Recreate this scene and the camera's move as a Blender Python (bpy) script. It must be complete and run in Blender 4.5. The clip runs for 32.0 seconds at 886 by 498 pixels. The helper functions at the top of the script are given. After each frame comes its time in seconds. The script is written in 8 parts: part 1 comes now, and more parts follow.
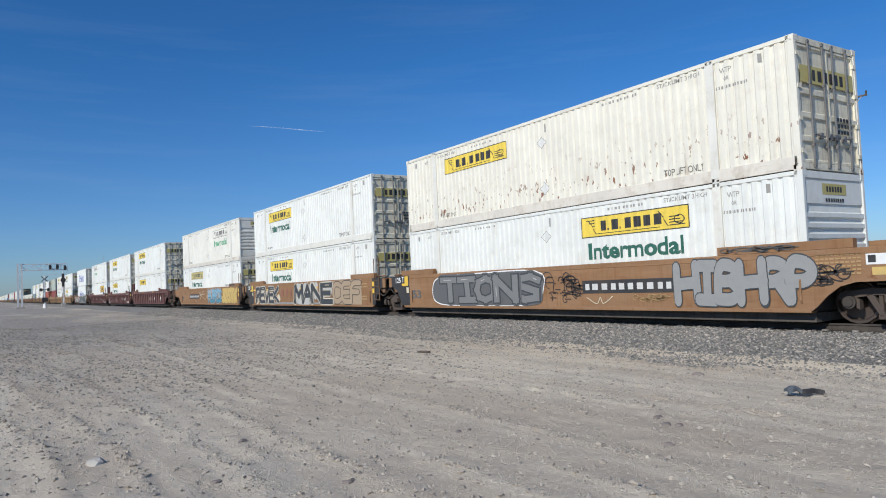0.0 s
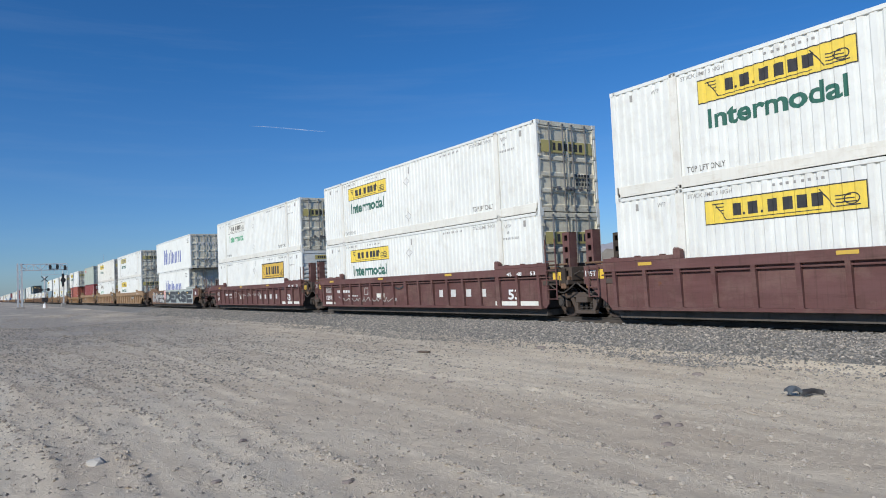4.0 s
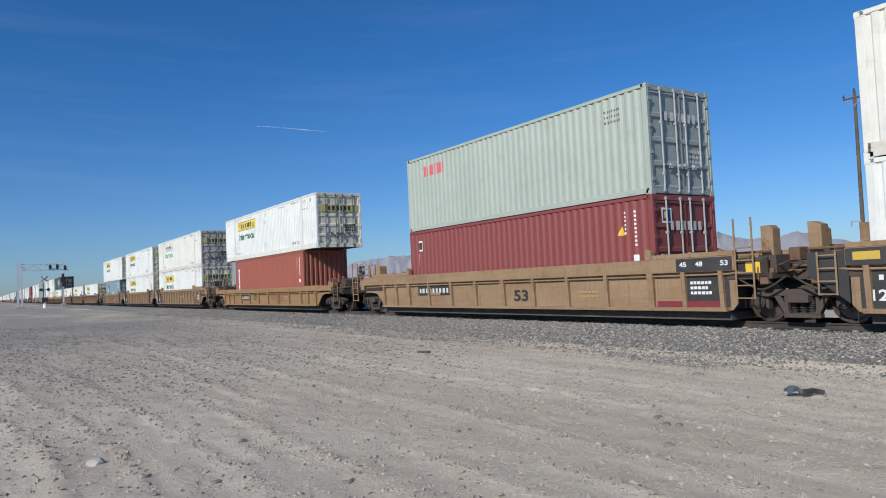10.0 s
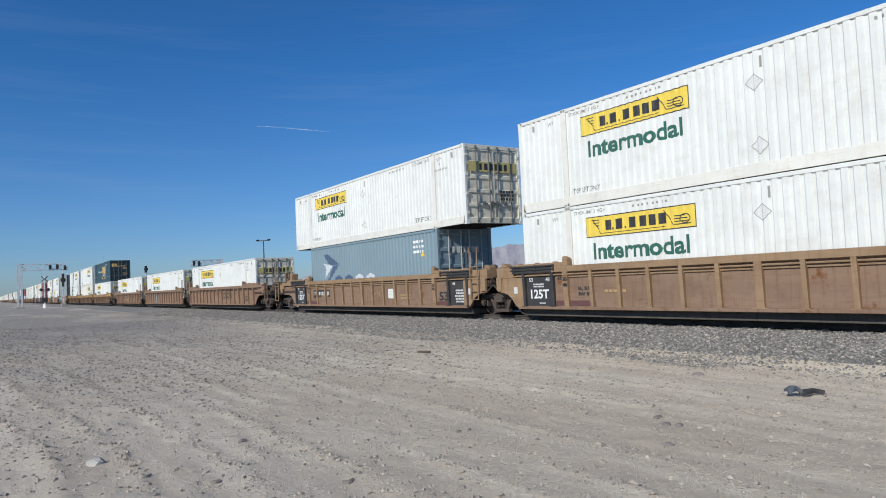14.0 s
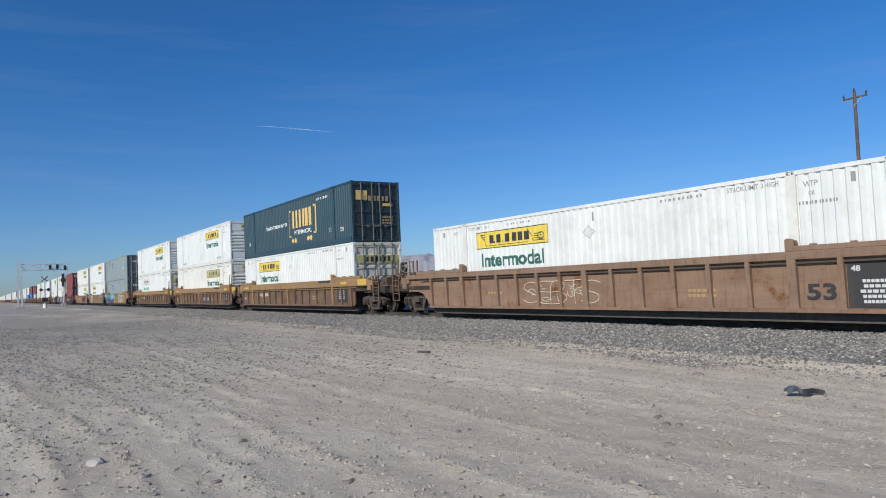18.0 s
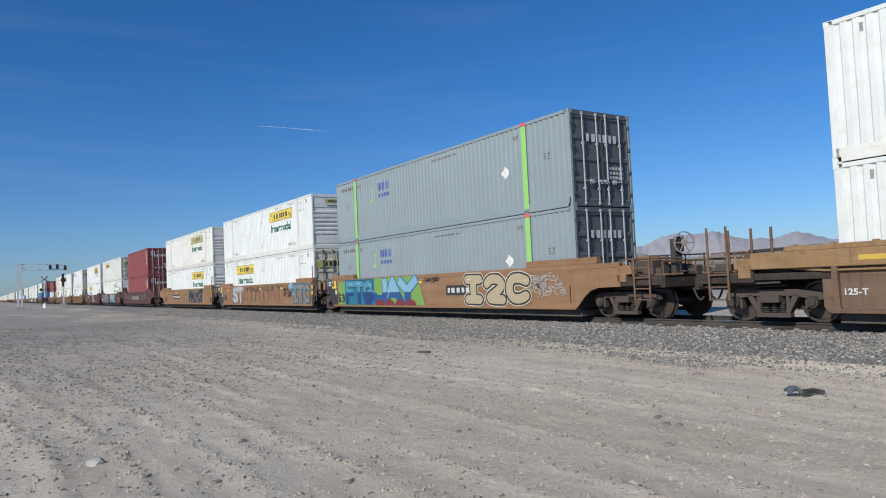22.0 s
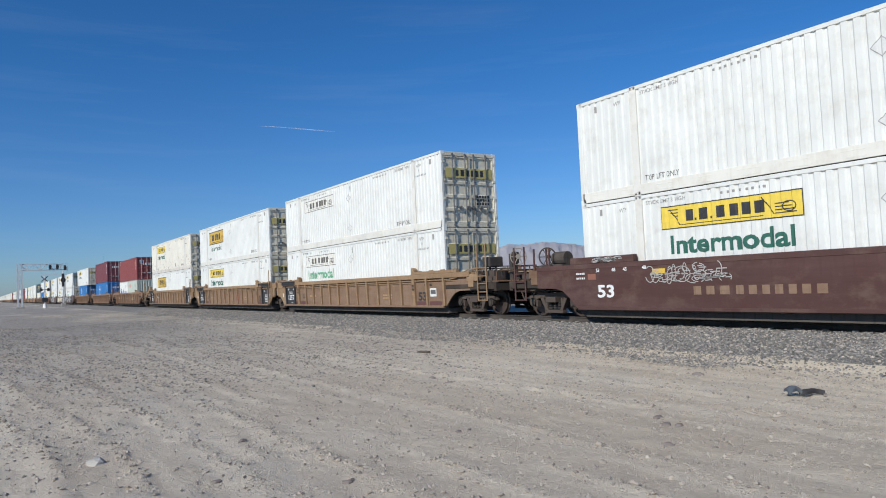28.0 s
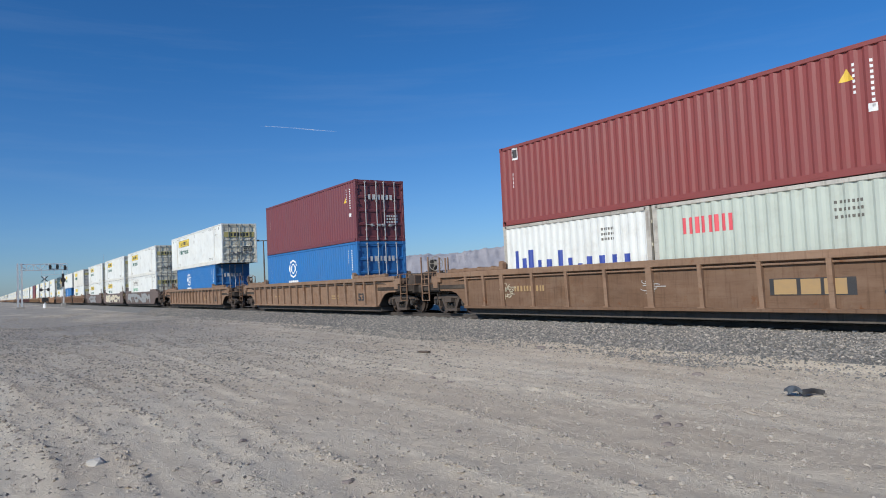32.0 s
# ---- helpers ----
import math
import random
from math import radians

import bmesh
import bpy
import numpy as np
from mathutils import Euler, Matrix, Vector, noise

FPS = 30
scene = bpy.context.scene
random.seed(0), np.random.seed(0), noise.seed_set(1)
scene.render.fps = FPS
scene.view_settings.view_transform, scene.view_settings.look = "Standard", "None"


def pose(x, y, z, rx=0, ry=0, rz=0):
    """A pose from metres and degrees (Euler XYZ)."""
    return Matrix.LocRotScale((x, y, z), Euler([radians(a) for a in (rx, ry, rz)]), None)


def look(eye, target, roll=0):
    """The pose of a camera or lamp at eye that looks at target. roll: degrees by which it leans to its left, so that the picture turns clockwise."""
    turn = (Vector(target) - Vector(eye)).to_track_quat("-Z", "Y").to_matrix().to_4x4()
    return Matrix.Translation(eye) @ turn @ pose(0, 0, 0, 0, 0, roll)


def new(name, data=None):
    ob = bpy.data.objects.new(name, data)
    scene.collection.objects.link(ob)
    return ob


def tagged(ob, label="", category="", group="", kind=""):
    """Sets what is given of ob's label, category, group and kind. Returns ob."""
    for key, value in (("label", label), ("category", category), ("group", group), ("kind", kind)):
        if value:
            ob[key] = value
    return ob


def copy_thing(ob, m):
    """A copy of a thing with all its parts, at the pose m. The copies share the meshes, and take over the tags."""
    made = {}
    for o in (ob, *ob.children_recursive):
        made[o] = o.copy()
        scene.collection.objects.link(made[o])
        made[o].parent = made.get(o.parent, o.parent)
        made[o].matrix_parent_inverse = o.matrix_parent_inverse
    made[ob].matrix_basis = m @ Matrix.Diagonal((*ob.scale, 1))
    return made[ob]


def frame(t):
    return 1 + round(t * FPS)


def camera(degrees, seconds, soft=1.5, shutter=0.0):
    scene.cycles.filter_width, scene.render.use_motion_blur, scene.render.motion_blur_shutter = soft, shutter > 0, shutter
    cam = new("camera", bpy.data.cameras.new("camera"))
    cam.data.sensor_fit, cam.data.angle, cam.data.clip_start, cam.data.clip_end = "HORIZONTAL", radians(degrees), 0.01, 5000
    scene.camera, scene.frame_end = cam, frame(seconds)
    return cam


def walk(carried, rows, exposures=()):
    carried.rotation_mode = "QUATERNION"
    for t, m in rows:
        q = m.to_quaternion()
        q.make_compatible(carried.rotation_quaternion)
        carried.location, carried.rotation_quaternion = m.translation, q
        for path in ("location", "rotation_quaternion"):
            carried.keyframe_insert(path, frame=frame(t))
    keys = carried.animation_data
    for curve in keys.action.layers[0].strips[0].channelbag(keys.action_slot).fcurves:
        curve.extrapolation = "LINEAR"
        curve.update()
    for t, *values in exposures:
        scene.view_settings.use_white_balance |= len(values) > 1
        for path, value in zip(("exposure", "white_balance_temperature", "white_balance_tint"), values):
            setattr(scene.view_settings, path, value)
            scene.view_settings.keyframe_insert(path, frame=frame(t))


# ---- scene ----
# ---------------------------------------------------------------- camera
# x runs along the railway in the train's direction, y away across it, z up from the rail heads
EYE = (0.0, 0.0, 1.257)
YAW, PITCH, ROLL = radians(56.517), radians(2.627), -2.598
AIM = (-math.sin(YAW) * math.cos(PITCH), math.cos(YAW) * math.cos(PITCH), EYE[2] + math.sin(PITCH))
cam = camera(65.2, 32.0, soft=1.0)
STAND = look(EYE, AIM, ROLL)
walk(cam, [(0.0, STAND), (32.0, STAND)])

# ---------------------------------------------------------------- light
TO_SUN = Vector((0.34, -1.0, 0.64)).normalized()
sky_world = bpy.data.worlds.new("sky")
scene.world = sky_world
sky_world.use_nodes = True
wn = sky_world.node_tree.nodes
wl = sky_world.node_tree.links
sky = wn.new("ShaderNodeTexSky")
sky.sky_type = "NISHITA"
sky.sun_disc = False
sky.sun_elevation = math.asin(TO_SUN.z)
sky.sun_rotation = math.atan2(TO_SUN.x, TO_SUN.y)
sky.altitude = 1200.0
sky.air_density = 1.0
sky.dust_density = 1.2
sky.ozone_density = 4.5
deep = wn.new("ShaderNodeHueSaturation")
deep.inputs["Saturation"].default_value = 1.05
wl.new(sky.outputs[0], deep.inputs["Color"])
tint = wn.new("ShaderNodeMix")
tint.data_type, tint.blend_type = "RGBA", "MULTIPLY"
tint.inputs["Factor"].default_value = 1.0
air = wn.new("ShaderNodeTexCoord")
tall = wn.new("ShaderNodeSeparateXYZ")
wl.new(air.outputs["Generated"], tall.inputs[0])
rise = wn.new("ShaderNodeMapRange")
rise.inputs["From Max"].default_value = 0.3
wl.new(tall.outputs["Z"], rise.inputs["Value"])
clear = wn.new("ShaderNodeMix")
clear.data_type = "RGBA"
clear.inputs["A"].default_value = (0.74, 0.90, 1.14, 1.0)
clear.inputs["B"].default_value = (0.375, 0.865, 1.225, 1.0)
wl.new(rise.outputs["Result"], clear.inputs["Factor"])
wl.new(clear.outputs["Result"], tint.inputs["B"])
wl.new(deep.outputs[0], tint.inputs["A"])
wn["Background"].inputs["Strength"].default_value = 0.089
where = wn.new("ShaderNodeTexCoord")
flat = wn.new("ShaderNodeMapping")
flat.inputs["Scale"].default_value = (1.6, 1.6, 22.0)
flat.inputs["Rotation"].default_value = (0.0, 0.06, 0.4)
wl.new(where.outputs["Generated"], flat.inputs["Vector"])
wisp = wn.new("ShaderNodeTexNoise")
wisp.inputs["Scale"].default_value = 1.6
wisp.inputs["Detail"].default_value = 7.0
wisp.inputs["Roughness"].default_value = 0.62
wl.new(flat.outputs[0], wisp.inputs["Vector"])
thin = wn.new("ShaderNodeMapRange")
thin.inputs["From Min"].default_value = 0.5
thin.inputs["From Max"].default_value = 0.8
thin.inputs["To Max"].default_value = 0.045
wl.new(wisp.outputs["Fac"], thin.inputs["Value"])
cirrus = wn.new("ShaderNodeMix")
cirrus.data_type = "RGBA"
cirrus.inputs["B"].default_value = (6.5, 7.5, 8.5, 1.0)
wl.new(thin.outputs["Result"], cirrus.inputs["Factor"])
wl.new(tint.outputs["Result"], cirrus.inputs["A"])
wl.new(cirrus.outputs["Result"], wn["Background"].inputs["Color"])
sun = new("sun", bpy.data.lights.new("sun", "SUN"))
sun.data.energy = 3.75
sun.data.angle = radians(0.53)
sun.data.color = (1.0, 0.96, 0.885)
sun.matrix_world = look((0, 0, 60), tuple(Vector((0, 0, 60)) - TO_SUN))
scene.view_settings.exposure = 0.0

# ---------------------------------------------------------------- mesh helpers
CENTRE = 15.58          # y of the track's centre line
GROUND = -0.45          # level of the dirt
CW = 2.591              # container width
CH = 2.896              # high-cube container height
FLOOR = 0.354           # underside of a container in the well
JOINT = FLOOR + CH      # underside of the upper container


def box(bm, x0, x1, y0, y1, z0, z1):
    v = [bm.verts.new((x, y, z)) for z in (z0, z1) for y in (y0, y1) for x in (x0, x1)]
    for f in ((0, 2, 3, 1), (4, 5, 7, 6), (0, 1, 5, 4), (1, 3, 7, 5), (3, 2, 6, 7), (2, 0, 4, 6)):
        bm.faces.new([v[i] for i in f])


def prism(bm, pts, y0, y1):
    """An outline in x and z, drawn out from y0 to y1."""
    a = [bm.verts.new((x, y0, z)) for x, z in pts]
    b = [bm.verts.new((x, y1, z)) for x, z in pts]
    n = len(pts)
    bm.faces.new(a)
    bm.faces.new(b[::-1])
    for i in range(n):
        bm.faces.new((a[i], b[i], b[(i + 1) % n], a[(i + 1) % n]))


def rod(bm, p, q, r, n=8, r2=None):
    p, q = Vector(p), Vector(q)
    d = (q - p).normalized()
    u = d.orthogonal().normalized()
    w = d.cross(u)
    rings = []
    for c, rr in ((p, r), (q, r if r2 is None else r2)):
        rings.append([bm.verts.new(c + rr * (math.cos(2 * math.pi * i / n) * u + math.sin(2 * math.pi * i / n) * w)) for i in range(n)])
    for i in range(n):
        bm.faces.new((rings[0][i], rings[0][(i + 1) % n], rings[1][(i + 1) % n], rings[1][i]))
    bm.faces.new(rings[0][::-1])
    bm.faces.new(rings[1])


def lathe(bm, profile, n=28, closed=False):
    """A profile of (y, radius) turned round the y axis."""
    rings = [[bm.verts.new((r * math.cos(2 * math.pi * i / n), y, r * math.sin(2 * math.pi * i / n))) for i in range(n)] for y, r in profile]
    m = len(rings)
    for k in range(m if closed else m - 1):
        a, b = rings[k], rings[(k + 1) % m]
        for i in range(n):
            bm.faces.new((a[i], a[(i + 1) % n], b[(i + 1) % n], b[i]))
    if not closed:
        bm.faces.new(rings[0])
        bm.faces.new(rings[-1][::-1])


MESHES = {}


def mesh(key, make, *mats, bevel=0.0, smooth=False):
    """The mesh that make(bm) builds, kept under its key and material, so that alike parts share it."""
    k = (key, tuple(m.name for m in mats))
    if k not in MESHES:
        bm = bmesh.new()
        make(bm)
        if bevel:
            bmesh.ops.bevel(bm, geom=bm.edges[:], offset=bevel, segments=1, affect="EDGES", clamp_overlap=True)
        bmesh.ops.recalc_face_normals(bm, faces=bm.faces[:])
        me = bpy.data.meshes.new(str(key[0] if isinstance(key, tuple) else key))
        bm.to_mesh(me)
        bm.free()
        for m in mats:
            me.materials.append(m)
        if smooth:
            for p in me.polygons:
                p.use_smooth = True
        MESHES[k] = me
    return MESHES[k]


def part(name, data, parent, label="", at=None):
    ob = new(name, data)
    ob.parent = parent
    if at is not None:
        ob.matrix_basis = at
    if label:
        tagged(ob, label=label)
    if name == "number_marking":
        tagged(ob, kind="stuff")
    return ob


def thing(name, label, category, group="", at=None):
    ob = new(name)
    ob.empty_display_size = 0.3
    if at is not None:
        ob.matrix_basis = at
    return tagged(ob, label=label, category=category, group=group)


# ---------------------------------------------------------------- materials
def shader(name, rough=0.6, metal=0.0):
    m = bpy.data.materials.new(name)
    m.use_nodes = True
    nt = m.node_tree
    b = nt.nodes["Principled BSDF"]
    b.inputs["Roughness"].default_value = rough
    b.inputs["Metallic"].default_value = metal
    b.inputs["Specular IOR Level"].default_value = 0.5 if rough < 0.7 else 0.12
    return m, nt, b


def coords(nt, scatter=True):
    """Object coordinates, shifted at random from object to object."""
    tc = nt.nodes.new("ShaderNodeTexCoord")
    if not scatter:
        return tc.outputs["Object"]
    info = nt.nodes.new("ShaderNodeObjectInfo")
    mul = nt.nodes.new("ShaderNodeMath")
    mul.operation = "MULTIPLY"
    mul.inputs[1].default_value = 61.0
    nt.links.new(info.outputs["Random"], mul.inputs[0])
    add = nt.nodes.new("ShaderNodeVectorMath")
    add.operation = "ADD"
    nt.links.new(tc.outputs["Object"], add.inputs[0])
    nt.links.new(mul.outputs[0], add.inputs[1])
    return add.outputs[0]


def stretch(nt, vec, sx, sy, sz):
    mp = nt.nodes.new("ShaderNodeMapping")
    mp.inputs["Scale"].default_value = (sx, sy, sz)
    nt.links.new(vec, mp.inputs["Vector"])
    return mp.outputs[0]


def cloud(nt, vec, scale, detail=4.0, rough=0.6):
    n = nt.nodes.new("ShaderNodeTexNoise")
    n.inputs["Scale"].default_value = scale
    n.inputs["Detail"].default_value = detail
    n.inputs["Roughness"].default_value = rough
    nt.links.new(vec, n.inputs["Vector"])
    return n.outputs["Fac"]


def band(nt, fac, lo, hi, a=0.0, b=1.0):
    r = nt.nodes.new("ShaderNodeMapRange")
    r.inputs["From Min"].default_value = lo
    r.inputs["From Max"].default_value = hi
    r.inputs["To Min"].default_value = a
    r.inputs["To Max"].default_value = b
    nt.links.new(fac, r.inputs["Value"])
    return r.outputs["Result"]


def mixed(nt, fac, a, b):
    mx = nt.nodes.new("ShaderNodeMix")
    mx.data_type = "RGBA"
    for sock, val in ((mx.inputs["Factor"], fac), (mx.inputs["A"], a), (mx.inputs["B"], b)):
        if isinstance(val, (int, float)):
            sock.default_value = val
        elif isinstance(val, tuple):
            sock.default_value = (*val, 1.0)
        else:
            nt.links.new(val, sock)
    return mx.outputs["Result"]


def times(nt, a, b):
    mu = nt.nodes.new("ShaderNodeMath")
    mu.operation = "MULTIPLY"
    for s, v in ((mu.inputs[0], a), (mu.inputs[1], b)):
        if isinstance(v, (int, float)):
            s.default_value = v
        else:
            nt.links.new(v, s)
    return mu.outputs[0]


def relief(nt, b, fac, strength, dist):
    bp = nt.nodes.new("ShaderNodeBump")
    bp.inputs["Strength"].default_value = strength
    bp.inputs["Distance"].default_value = dist
    nt.links.new(fac, bp.inputs["Height"])
    nt.links.new(bp.outputs[0], b.inputs["Normal"])


def paint(name, col, rough=0.5, grime=(0.16, 0.11, 0.07), dirt=0.35, streaks=0.4, rust=0.0, metal=0.0, spots=0.0):
    """Weathered paint on steel: broad fading, run-down streaks, fine grain, and patches of rust."""
    m, nt, b = shader(name, rough, metal)
    v = coords(nt)
    c = tuple(col)
    worn = tuple(min(1.0, x * 0.86 + 0.015) for x in c)
    col1 = mixed(nt, band(nt, cloud(nt, v, 0.7, 5), 0.35, 0.7), c, worn)
    run = band(nt, cloud(nt, stretch(nt, v, 5.0, 5.0, 0.35), 1.6, 5), 0.52, 0.78, 0.0, streaks)
    col2 = mixed(nt, run, col1, tuple(0.55 * x + 0.45 * g for x, g in zip(c, grime)))
    soil = band(nt, cloud(nt, v, 2.3, 6, 0.7), 0.5, 0.74, 0.0, dirt)
    col3 = mixed(nt, soil, col2, grime)
    if dirt >= 0.5:
        dust = band(nt, cloud(nt, stretch(nt, v, 1.0, 1.0, 1.7), 0.9, 7, 0.7), 0.48, 0.66, 0.0, 0.3)
        col3 = mixed(nt, dust, col3, tuple(0.5 * x + 0.5 * d for x, d in zip(c, (0.40, 0.32, 0.24))))
        fade = band(nt, cloud(nt, stretch(nt, v, 0.16, 1.0, 2.2), 1.1, 6, 0.65), 0.46, 0.64, 0.0, 0.4)
        col3 = mixed(nt, fade, col3, tuple(min(1.0, 1.22 * x + 0.02) for x in c))
        soot = band(nt, cloud(nt, stretch(nt, v, 0.5, 1.0, 1.2), 0.55, 8, 0.72), 0.52, 0.68, 0.0, 0.5)
        col3 = mixed(nt, soot, col3, tuple(0.55 * x + 0.25 * g for x, g in zip(c, grime)))
        drip = band(nt, cloud(nt, stretch(nt, v, 9.0, 9.0, 0.5), 1.5, 4), 0.54, 0.70, 0.0, 0.4)
        col3 = mixed(nt, drip, col3, tuple(0.8 * g for g in grime))
        scuff = band(nt, cloud(nt, stretch(nt, v, 0.5, 1.0, 7.0), 3.0, 5, 0.65), 0.55, 0.75, 0.0, 0.3)
        col3 = mixed(nt, scuff, col3, tuple(0.5 * x for x in grime))
    if rust:
        r = band(nt, cloud(nt, v, 1.5, 8, 0.75), 0.66 - 0.16 * rust, 0.74 - 0.12 * rust)
        col3 = mixed(nt, r, col3, (0.17, 0.065, 0.025))
    if spots:
        sep = nt.nodes.new("ShaderNodeSeparateXYZ")
        tc = nt.nodes.new("ShaderNodeTexCoord")
        nt.links.new(tc.outputs["Object"], sep.inputs[0])
        low = band(nt, sep.outputs["Z"], 1.7, 0.6)
        r = times(nt, band(nt, cloud(nt, stretch(nt, v, 1.0, 1.0, 0.5), 7.5, 3, 0.6), 0.615, 0.645), low)
        col3 = mixed(nt, times(nt, r, spots), col3, (0.2, 0.09, 0.045))
        r2 = times(nt, band(nt, cloud(nt, stretch(nt, v, 1.0, 1.0, 0.12), 9.0, 3, 0.6), 0.62, 0.72), low)
        col3 = mixed(nt, times(nt, r2, 0.35 * spots), col3, (0.36, 0.22, 0.12))
    nt.links.new(col3, b.inputs["Base Color"])
    fine = cloud(nt, v, 45.0, 3)
    nt.links.new(band(nt, fine, 0.3, 0.7, max(0.05, rough - 0.1), min(1.0, rough + 0.15)), b.inputs["Roughness"])
    relief(nt, b, fine, 0.12, 0.004)
    return m


def plain(name, col, rough=0.6, metal=0.0):
    """Sign paint and lettering, slightly faded."""
    m, nt, b = shader(name, rough, metal)
    v = coords(nt)
    worn = tuple(min(1.0, x * 0.8 + 0.03) for x in col)
    nt.links.new(mixed(nt, band(nt, cloud(nt, v, 6.0, 6, 0.7), 0.45, 0.75), tuple(col), worn), b.inputs["Base Color"])
    return m


WHITE = paint("white_paint", (0.765, 0.775, 0.73), 0.5, dirt=0.24, streaks=0.34, grime=(0.35, 0.29, 0.2))
POSTED = paint("stained_post_paint", (0.765, 0.75, 0.68), 0.5, dirt=0.3, streaks=0.4, grime=(0.33, 0.25, 0.16))
STAINED = paint("stained_rail_paint", (0.71, 0.665, 0.58), 0.55, dirt=0.45, streaks=0.5, grime=(0.25, 0.16, 0.09))
CREAM = paint("aged_white_paint", (0.775, 0.758, 0.68), 0.5, dirt=0.28, streaks=0.42, grime=(0.36, 0.27, 0.15))
RUSTY = paint("rust_spotted_white_paint", (0.775, 0.745, 0.645), 0.55, dirt=0.2, streaks=0.4, grime=(0.3, 0.2, 0.1), spots=1.0)
# dirty off-white doors; the warmth of ground bounce is put into the paint
GREYISH = paint("bounce_warmed_door_paint", (0.742, 0.7, 0.558), 0.55, dirt=0.55, streaks=0.6, grime=(0.26, 0.21, 0.16))
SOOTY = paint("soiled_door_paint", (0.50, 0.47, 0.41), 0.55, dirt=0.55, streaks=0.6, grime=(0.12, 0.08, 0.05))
SAGE = paint("pale_green_grey_paint", (0.405, 0.455, 0.39), 0.5, dirt=0.25, streaks=0.25, grime=(0.28, 0.24, 0.18))
PALESAGE = paint("faded_mint_paint", (0.50, 0.55, 0.475), 0.5, dirt=0.2, streaks=0.25, grime=(0.28, 0.24, 0.18))
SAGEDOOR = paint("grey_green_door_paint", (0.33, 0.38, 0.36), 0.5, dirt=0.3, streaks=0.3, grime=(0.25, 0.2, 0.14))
OXIDE = paint("oxide_red_paint", (0.25, 0.055, 0.05), 0.5, dirt=0.2, streaks=0.3, grime=(0.16, 0.06, 0.04))
MAROON = paint("maroon_paint", (0.18, 0.045, 0.052), 0.45, dirt=0.15, streaks=0.25, grime=(0.12, 0.04, 0.04))
BRICKRED = paint("brown_red_paint", (0.34, 0.09, 0.055), 0.5, dirt=0.15, streaks=0.3, grime=(0.18, 0.07, 0.04))
SLATE = paint("blue_grey_paint", (0.20, 0.285, 0.325), 0.5, dirt=0.25, streaks=0.3, grime=(0.3, 0.28, 0.24))
FOREST = paint("dark_green_paint", (0.022, 0.062, 0.078), 0.4, dirt=0.15, streaks=0.2, grime=(0.1, 0.1, 0.09))
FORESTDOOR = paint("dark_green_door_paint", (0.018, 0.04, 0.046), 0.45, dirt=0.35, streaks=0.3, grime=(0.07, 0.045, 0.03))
COOLGREY = paint("cool_grey_paint", (0.27, 0.318, 0.33), 0.5, dirt=0.12, streaks=0.15, grime=(0.3, 0.28, 0.25))
AZURE = paint("blue_paint", (0.02, 0.16, 0.42), 0.45, dirt=0.15, streaks=0.2, grime=(0.1, 0.12, 0.16))
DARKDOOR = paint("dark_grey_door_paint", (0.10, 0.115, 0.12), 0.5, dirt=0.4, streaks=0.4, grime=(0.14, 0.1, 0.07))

TAN = paint("tan_car_paint", (0.315, 0.208, 0.12), 0.72, dirt=0.6, streaks=0.7, grime=(0.2, 0.11, 0.06), rust=0.25)
ORANGE = paint("orange_car_paint", (0.285, 0.162, 0.085), 0.72, dirt=0.6, streaks=0.7, grime=(0.24, 0.11, 0.05), rust=0.2)
YELLOWCAR = paint("yellow_car_paint", (0.32, 0.195, 0.092), 0.7, dirt=0.65, streaks=0.7, grime=(0.17, 0.09, 0.05), rust=0.35)
DULLWHEEL = paint("dull_hand_wheel_paint", (0.34, 0.30, 0.25), 0.6, dirt=0.4, streaks=0.3)
RUSTBROWN = paint("rust_brown_car_paint", (0.27, 0.168, 0.108), 0.75, dirt=0.5, streaks=0.5, grime=(0.13, 0.065, 0.04), rust=0.5)
BROWN = paint("brown_car_paint", (0.255, 0.165, 0.11), 0.7, dirt=0.5, streaks=0.5, grime=(0.15, 0.085, 0.05), rust=0.4)
DEEPBROWN = paint("deep_brown_car_paint", (0.175, 0.108, 0.072), 0.72, dirt=0.55, streaks=0.6, grime=(0.09, 0.05, 0.032), rust=0.45)
BOXCAR = paint("mineral_red_car_paint", (0.09, 0.044, 0.04), 0.7, dirt=0.5, streaks=0.4, grime=(0.1, 0.06, 0.045), rust=0.1)
MAROONCAR = paint("faded_maroon_car_paint", (0.135, 0.064, 0.06), 0.7, dirt=0.5, streaks=0.5, grime=(0.09, 0.055, 0.045), rust=0.1)
# black well tub, its colour raised to hold the haze over dark parts
HAZEBLACK = paint("haze_lifted_black_underframe", (0.10, 0.088, 0.078), 0.85, dirt=0.5, streaks=0.4, grime=(0.04, 0.036, 0.032))
DARKRUST = paint("dark_rust_car_paint", (0.185, 0.11, 0.068), 0.75, dirt=0.5, streaks=0.6, grime=(0.10, 0.055, 0.035), rust=0.4)
# grimy steel, with a little haze lift mixed into its tone as well
STEEL = paint("grimy_steel", (0.062, 0.055, 0.05), 0.75, dirt=0.5, streaks=0.2, grime=(0.07, 0.05, 0.036), rust=0.25)
TREAD = paint("worn_wheel_steel", (0.12, 0.09, 0.075), 0.45, dirt=0.5, streaks=0.1, grime=(0.1, 0.06, 0.04), metal=0.6)
RAILTOP = paint("polished_rail_steel", (0.42, 0.4, 0.38), 0.28, dirt=0.1, streaks=0.1, metal=0.9)
BRIGHT = paint("galvanised_steel", (0.42, 0.43, 0.43), 0.45, dirt=0.3, streaks=0.3, metal=0.5)
